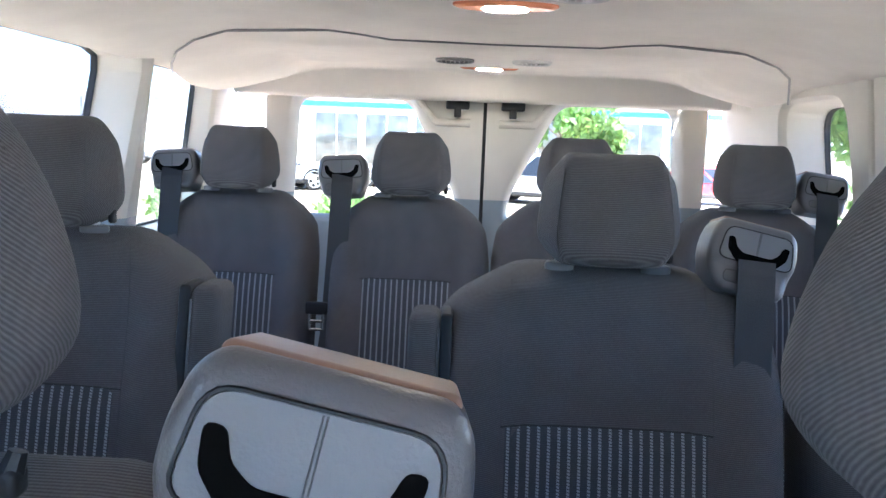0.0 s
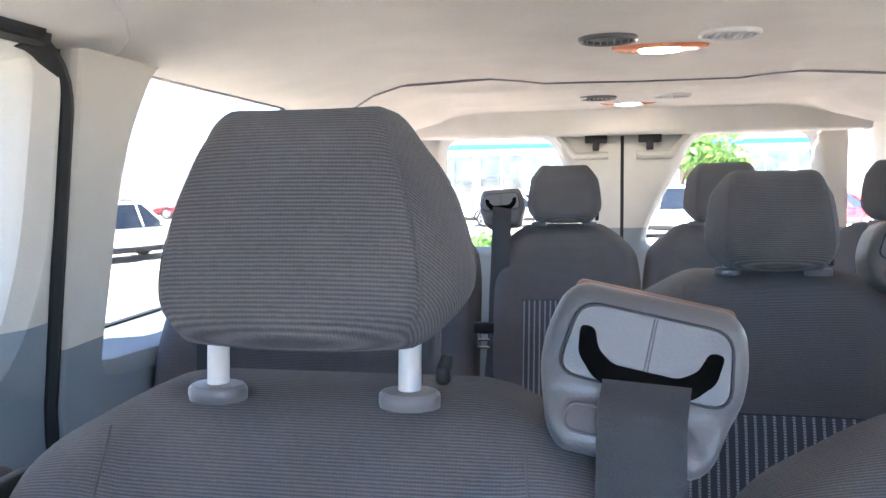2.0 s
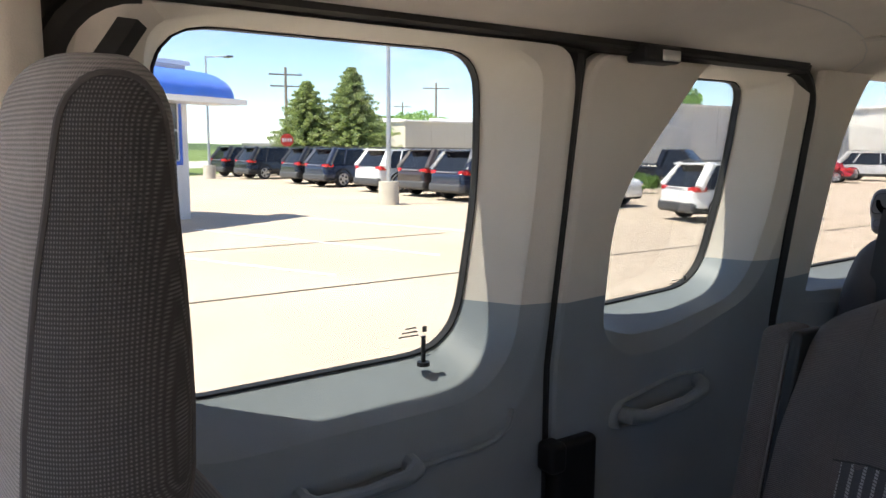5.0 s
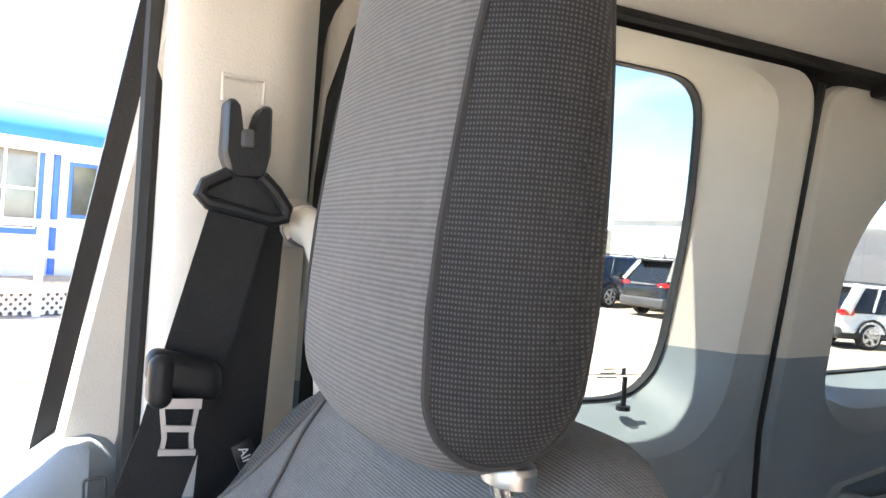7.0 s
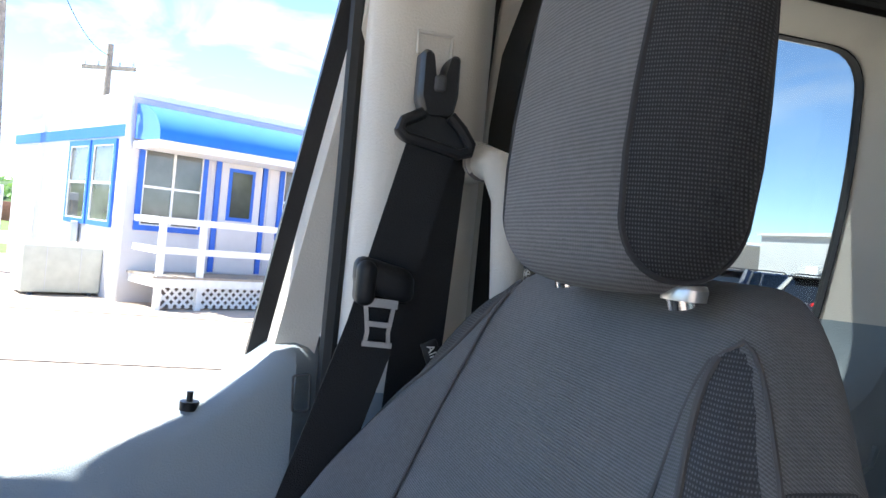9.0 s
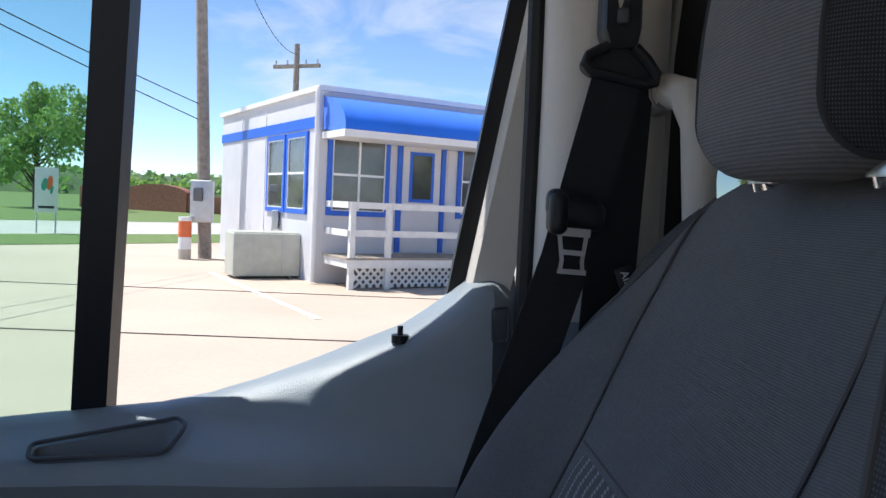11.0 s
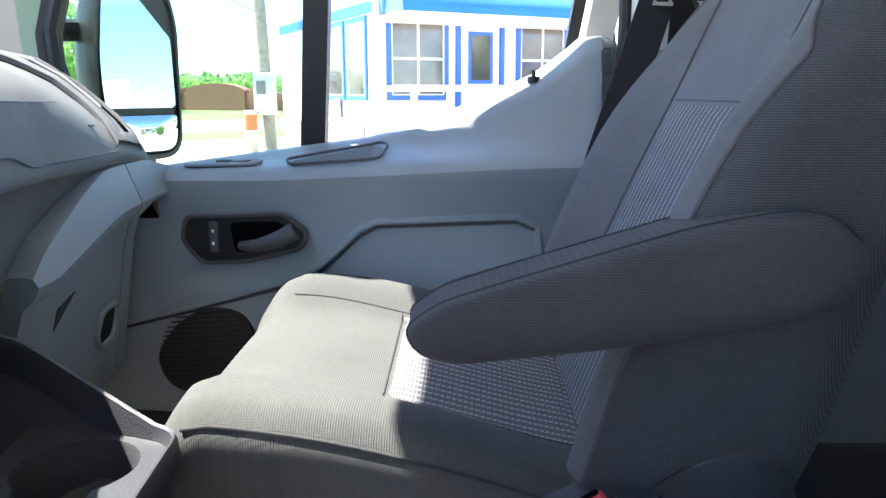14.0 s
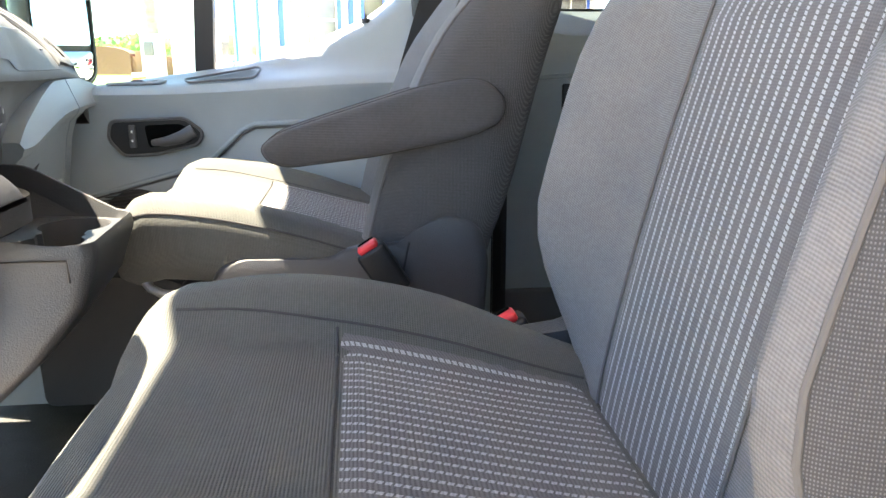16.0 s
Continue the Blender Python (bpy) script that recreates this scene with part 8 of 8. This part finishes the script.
def suv(x, y, heading, colour, k=0.9, label="", body="suv"):
    """A parked car: bodyshell, glasshouse, panes, wheels, lamps and bumpers. Its nose points along heading (degrees from +x)."""
    t = thing("car", Matrix.Translation((x, y, EXT)) @ pose(0, 0, 0, 0, 0, heading) @ Matrix.Scale(k, 4), label or f"parked {colour} sport utility vehicle", "car", "parked cars")
    paint = PAINT[colour]
    L, W = 4.65, 1.84
    low = {"suv": 1.04, "sedan": 0.92, "pickup": 1.06}[body]
    roof = {"suv": 1.68, "sedan": 1.42, "pickup": 1.72}[body]

    def fb(p):
        u = p.x / (L / 2)
        z = p.z
        top = z > 0
        if top:
            z -= 0.16 * smooth(0.35, 1.0, u) + 0.06 * smooth(0.8, 1.0, -u)
        yk = 1 - 0.10 * smooth(0.6, 1.0, abs(u)) - (0.04 if top else 0.0)
        return Vector((p.x, p.y * yk, z))

    bm = bmesh.new()
    hb = low - 0.26
    rbox(bm, (0, 0, 0.27 + hb / 2), (L, W, hb), 0.20, 5, (10, 3, 3), fb)
    part("bodyshell", bm, paint, t)
    bm = bmesh.new()
    rbox(bm, (0, 0, 0.36), (L * 0.975, W * 1.004, 0.20), 0.07, 3, (8, 1, 1), lambda p: Vector((p.x, p.y * (1 - 0.10 * smooth(0.6, 1.0, abs(p.x) / (L / 2))), p.z)))
    part("lower_cladding", bm, M_TYRE, t)
    g0, g1 = {"suv": (-2.18, 0.95), "sedan": (-1.55, 0.95), "pickup": (-0.75, 0.95)}[body]
    r0, r1 = {"suv": (-1.72, 0.25), "sedan": (-0.85, 0.25), "pickup": (-0.60, 0.25)}[body]
    zb = low - 0.04

    def house(scale, z0, z1, inset):
        rings = []
        for q in np.linspace(0, 1, 6):
            z = z0 + (z1 - z0) * q
            kq = (z - zb) / (roof - zb)
            a, b3 = g0 + (r0 - g0) * kq + inset, g1 + (r1 - g1) * kq - inset
            w = W / 2 * (0.94 - 0.24 * kq) + scale
            rings.append([Vector((px, py, z)) for px, py in round_poly([(a, -w), (b3, -w), (b3, w), (a, w)], 0.16, 4)])
        return rings

    bm = bmesh.new()
    ring_loft(bm, house(0.0, zb - 0.05, roof - 0.04, 0))
    part("glasshouse", bm, M_CARGLASS, t, "dark tinted windows")
    bm = bmesh.new()
    rr = house(0.012, roof - 0.07, roof - 0.04, -0.02)
    rr.append([p * 1.0 + Vector((0, 0, 0.035)) - Vector((p.x * 0.06, p.y * 0.10, 0)) for p in rr[-1]])
    ring_loft(bm, rr)
    part("roof", bm, paint, t)
    for s in (-1, 1):
        for xa, xb in ((g1 - 0.05, r1), (0.10, 0.02), (g0 + 0.85, r0 + 0.72), (g0 + 0.06, r0 + 0.10)):
            bm = bmesh.new()
            w0, w1 = W / 2 * 0.94 + 0.012, W / 2 * 0.705 + 0.012
            tube(bm, [(xa, s * w0 - s * 0.03, zb - 0.02), (xb, s * w1 - s * 0.02, roof - 0.05)], 0.045 if xa > g0 + 0.3 else 0.15, 8)
            part("window_pillar", bm, paint, t)
    for s in (-1, 1):
        for xx in (-1.38, 1.42):
            wheel = new("wheel", None)
            wheel.parent = t
            wheel.matrix_basis = pose(xx, s * (W / 2 - 0.13), 0.35)
            bm = bmesh.new()
            rr = [[Vector((r * math.cos(a), yy, r * math.sin(a))) for a in (2 * math.pi * i / 24 for i in range(24))] for yy, r in ((-0.12, 0.24), (-0.12, 0.32), (-0.08, 0.35), (0.08, 0.35), (0.12, 0.32), (0.12, 0.24))]
            ring_loft(bm, rr)
            part("tyre", bm, M_TYRE, wheel)
            bm = bmesh.new()
            for q in range(5):
                a = 2 * math.pi * q / 5
                strap(bm, [(0, s * 0.125, 0), (0.22 * math.cos(a), s * 0.13, 0.22 * math.sin(a))], 0.08, 0.02, (-math.sin(a), 0, math.cos(a)))
            tube(bm, [(0.23 * math.cos(a), s * 0.125, 0.23 * math.sin(a)) for a in (2 * math.pi * i / 24 for i in range(25))], 0.02, 6)
            part("rim", bm, M_RIM, wheel)
            bm = bmesh.new()
            arch = [(xx + 0.42 * math.cos(a), s * (W / 2 - 0.005), 0.36 + 0.42 * math.sin(a)) for a in np.linspace(0.05, math.pi - 0.05, 12)]
            tube(bm, arch, 0.035, 6)
            part("wheel_arch", bm, M_TYRE, t)
        bm = bmesh.new()
        rbox(bm, (-L / 2 + 0.21, s * 0.71, low - 0.12), (0.36, 0.36, 0.17), 0.06, 3, (1, 1, 1), lambda p: Vector((p.x + 0.09 * (s * p.y > 0.05), p.y, p.z + 0.04 * (s * p.y > 0))))
        part("tail_lamp", bm, M_TAIL, t, "red tail lamp")
        bm = bmesh.new()
        rbox(bm, (L / 2 - 0.14, s * 0.68, 0.74), (0.18, 0.36, 0.16), 0.05, 2)
        part("headlamp", bm, M_CHROME, t, "clear headlamp")
        bm = bmesh.new()
        rbox(bm, (0.72, s * (W / 2 + 0.06), 1.05), (0.12, 0.2, 0.14), 0.04, 2)
        part("door_mirror", bm, paint, t)
    bm = bmesh.new()
    rbox(bm, (-L / 2 + 0.10, 0, 0.44), (0.26, 1.66, 0.30), 0.09, 3)
    part("rear_bumper", bm, M_DARK, t)
    bm = bmesh.new()
    rbox(bm, (-L / 2 + 0.03, 0, 0.78), (0.04, 0.42, 0.12), 0.01, 1)
    part("plate_bar", bm, M_GALV, t)
    if body == "suv":
        for s in (-1, 1):
            bm = bmesh.new()
            tube(bm, [(-1.75, s * 0.60, roof + 0.01), (-1.6, s * 0.61, roof + 0.05), (-0.1, s * 0.61, roof + 0.05), (0.05, s * 0.60, roof + 0.0)], 0.02, 6)
            part("roof_rail", bm, M_DARK, t)
        bm = bmesh.new()
        rbox(bm, (-L / 2 + 0.022, 0, low - 0.08), (0.03, 0.95, 0.035), 0.01, 1)
        part("tailgate_bar", bm, M_RIM, t, "bright tailgate strip")
        bm = bmesh.new()
        rbox(bm, (-1.84, 0, roof - 0.03), (0.30, 1.20, 0.05), 0.02, 2)
        part("spoiler", bm, paint, t)
    if body == "pickup":
        bm = bmesh.new()
        rbox(bm, (-1.55, 0, 1.02), (1.5, 1.5, 0.12), 0.02, 2)
        part("bed", bm, M_DARK, t)
    return t


row = [(-43.0, "black"), (-39.4, "black"), (-33.6, "black"), (-30.6, "navy"), (-26.2, "white"), (-23.2, "brown"), (-20.8, "navy"), (-17.4, "black")]
for i, (x, c) in enumerate(row):
    suv(x, 16.7 + 0.12 * (i % 3), 98 - 2 * (i % 3), c, 1.0)
for i, (x, c) in enumerate(((-41.0, "black"), (-37.0, "black"), (-33.0, "black"), (-29.5, "silver"), (-26.0, "black"), (-22.5, "black"))):
    suv(x, 23.0, 94, c, 0.90)
suv(-11.4, 17.2, 72, "white", 0.86, "white sport utility vehicle parked alone in the lot")
suv(-17.6, 17.4, 3, "white", 0.95, "white sport utility vehicle seen from its side")
suv(-21.5, 28.0, 20, "black", 1.0, "black pickup truck by the grey building", "pickup")
suv(-21.6, 39.4, 200, "red", 0.85, "small red car by the grey building", "sedan")
suv(-20.3, 44.0, 15, "silver", 0.95, "silver sport utility vehicle by the grey building")
suv(-7.0, 27.0, 30, "silver", 0.95, "silver sport utility vehicle behind the van")
suv(2.5, 25.0, 160, "white", 0.95, "white sport utility vehicle behind the van")
suv(8.0, 28.0, 170, "red", 0.95, "red car behind the van", "sedan")
suv(-2.6, 31.0, 175, "white", 0.95, "white car in front of the showroom", "sedan")


# ---------------------------------------------------------------- buildings
def shed(name, x, y, w, dpt, h, rot, mat, label, roof_h=0.3, ribs=0):
    t = thing(name, Matrix.Translation((x, y, EXT)) @ pose(0, 0, 0, 0, 0, rot), label, "building")
    bm = bmesh.new()
    box(bm, (-w / 2, -dpt / 2, 0), (w / 2, dpt / 2, h), 0.02)
    part("wall", bm, mat, t)
    bm = bmesh.new()
    o = [(-dpt / 2 - 0.2, h), (dpt / 2 + 0.2, h), (dpt / 2 + 0.2, h + 0.12), (0, h + 0.12 + roof_h), (-dpt / 2 - 0.2, h + 0.12)]
    ring_loft(bm, [[Vector((xx, a, b2)) for a, b2 in o] for xx in (-w / 2 - 0.2, w / 2 + 0.2)])
    part("roof", bm, M_WHITE, t)
    for i in range(ribs):
        xx = -w / 2 + w * (i + 0.5) / ribs
        for s in (-1, 1):
            bm = bmesh.new()
            box(bm, (xx - 0.03, s * dpt / 2 - 0.03, 0), (xx + 0.03, s * dpt / 2 + 0.03, h), 0.005, 1)
            part("wall_rib", bm, mat, t)
    return t


shed("warehouse", -66.0, 60.0, 46.0, 16.0, 3.9, 90, M_WALLTAN, "long low tan metal warehouse", 0.6, 24)
g = shed("store_building", -33.0, 52.0, 40.0, 14.0, 4.0, 88, M_WALLGREY, "plain grey block building by the lot", 0.1, 10)
bm = bmesh.new()
rbox(bm, (-20.2, 2.0, 1.2), (0.1, 1.0, 2.2), 0.02, 1)
part("door", bm, M_WHITE, g)
bm = bmesh.new()
rbox(bm, (-20.2, -3.5, 3.0), (0.3, 0.3, 0.25), 0.03, 1)
part("wall_lamp", bm, M_GALV, g)

shed("far_shed", -92.0, 42.0, 12.0, 10.0, 1.9, 60, M_WALLTAN, "distant low shed with a white roof", 1.1, 0)
shed("store_building", -20.5, 57.0, 15.6, 12.0, 4.3, 0, M_WALLGREY, "plain grey block wing beside the showroom", 0.1, 6)
show = thing("showroom", Matrix.Translation((4.5, 50.0, EXT)), "white glazed showroom with a blue band", "building")
bm = bmesh.new()
box(bm, (-16, 0, 0), (16, 12, 6.2), 0.03)
part("wall", bm, M_SIDING, show)
bm = bmesh.new()
box(bm, (-16.1, -0.1, 3.9), (16.1, 0.0, 4.25), 0.01)
part("blue_band", bm, M_BLUE, show, "blue trim band")
for i in range(9):
    x0 = -14.6 + i * 3.25
    bm = bmesh.new()
    box(bm, (x0, -0.06, 0.3), (x0 + 2.9, 0.0, 3.5), 0.01)
    w2 = part("window", bm, M_WINDARK, show, "dark glazed shop window")
    for kx in (0, 1, 2):
        bm = bmesh.new()
        box(bm, (x0 + kx * 1.43, -0.1, 0.3), (x0 + kx * 1.43 + 0.06, -0.05, 3.5), 0.005, 1)
        part("mullion", bm, M_WHITE, w2)
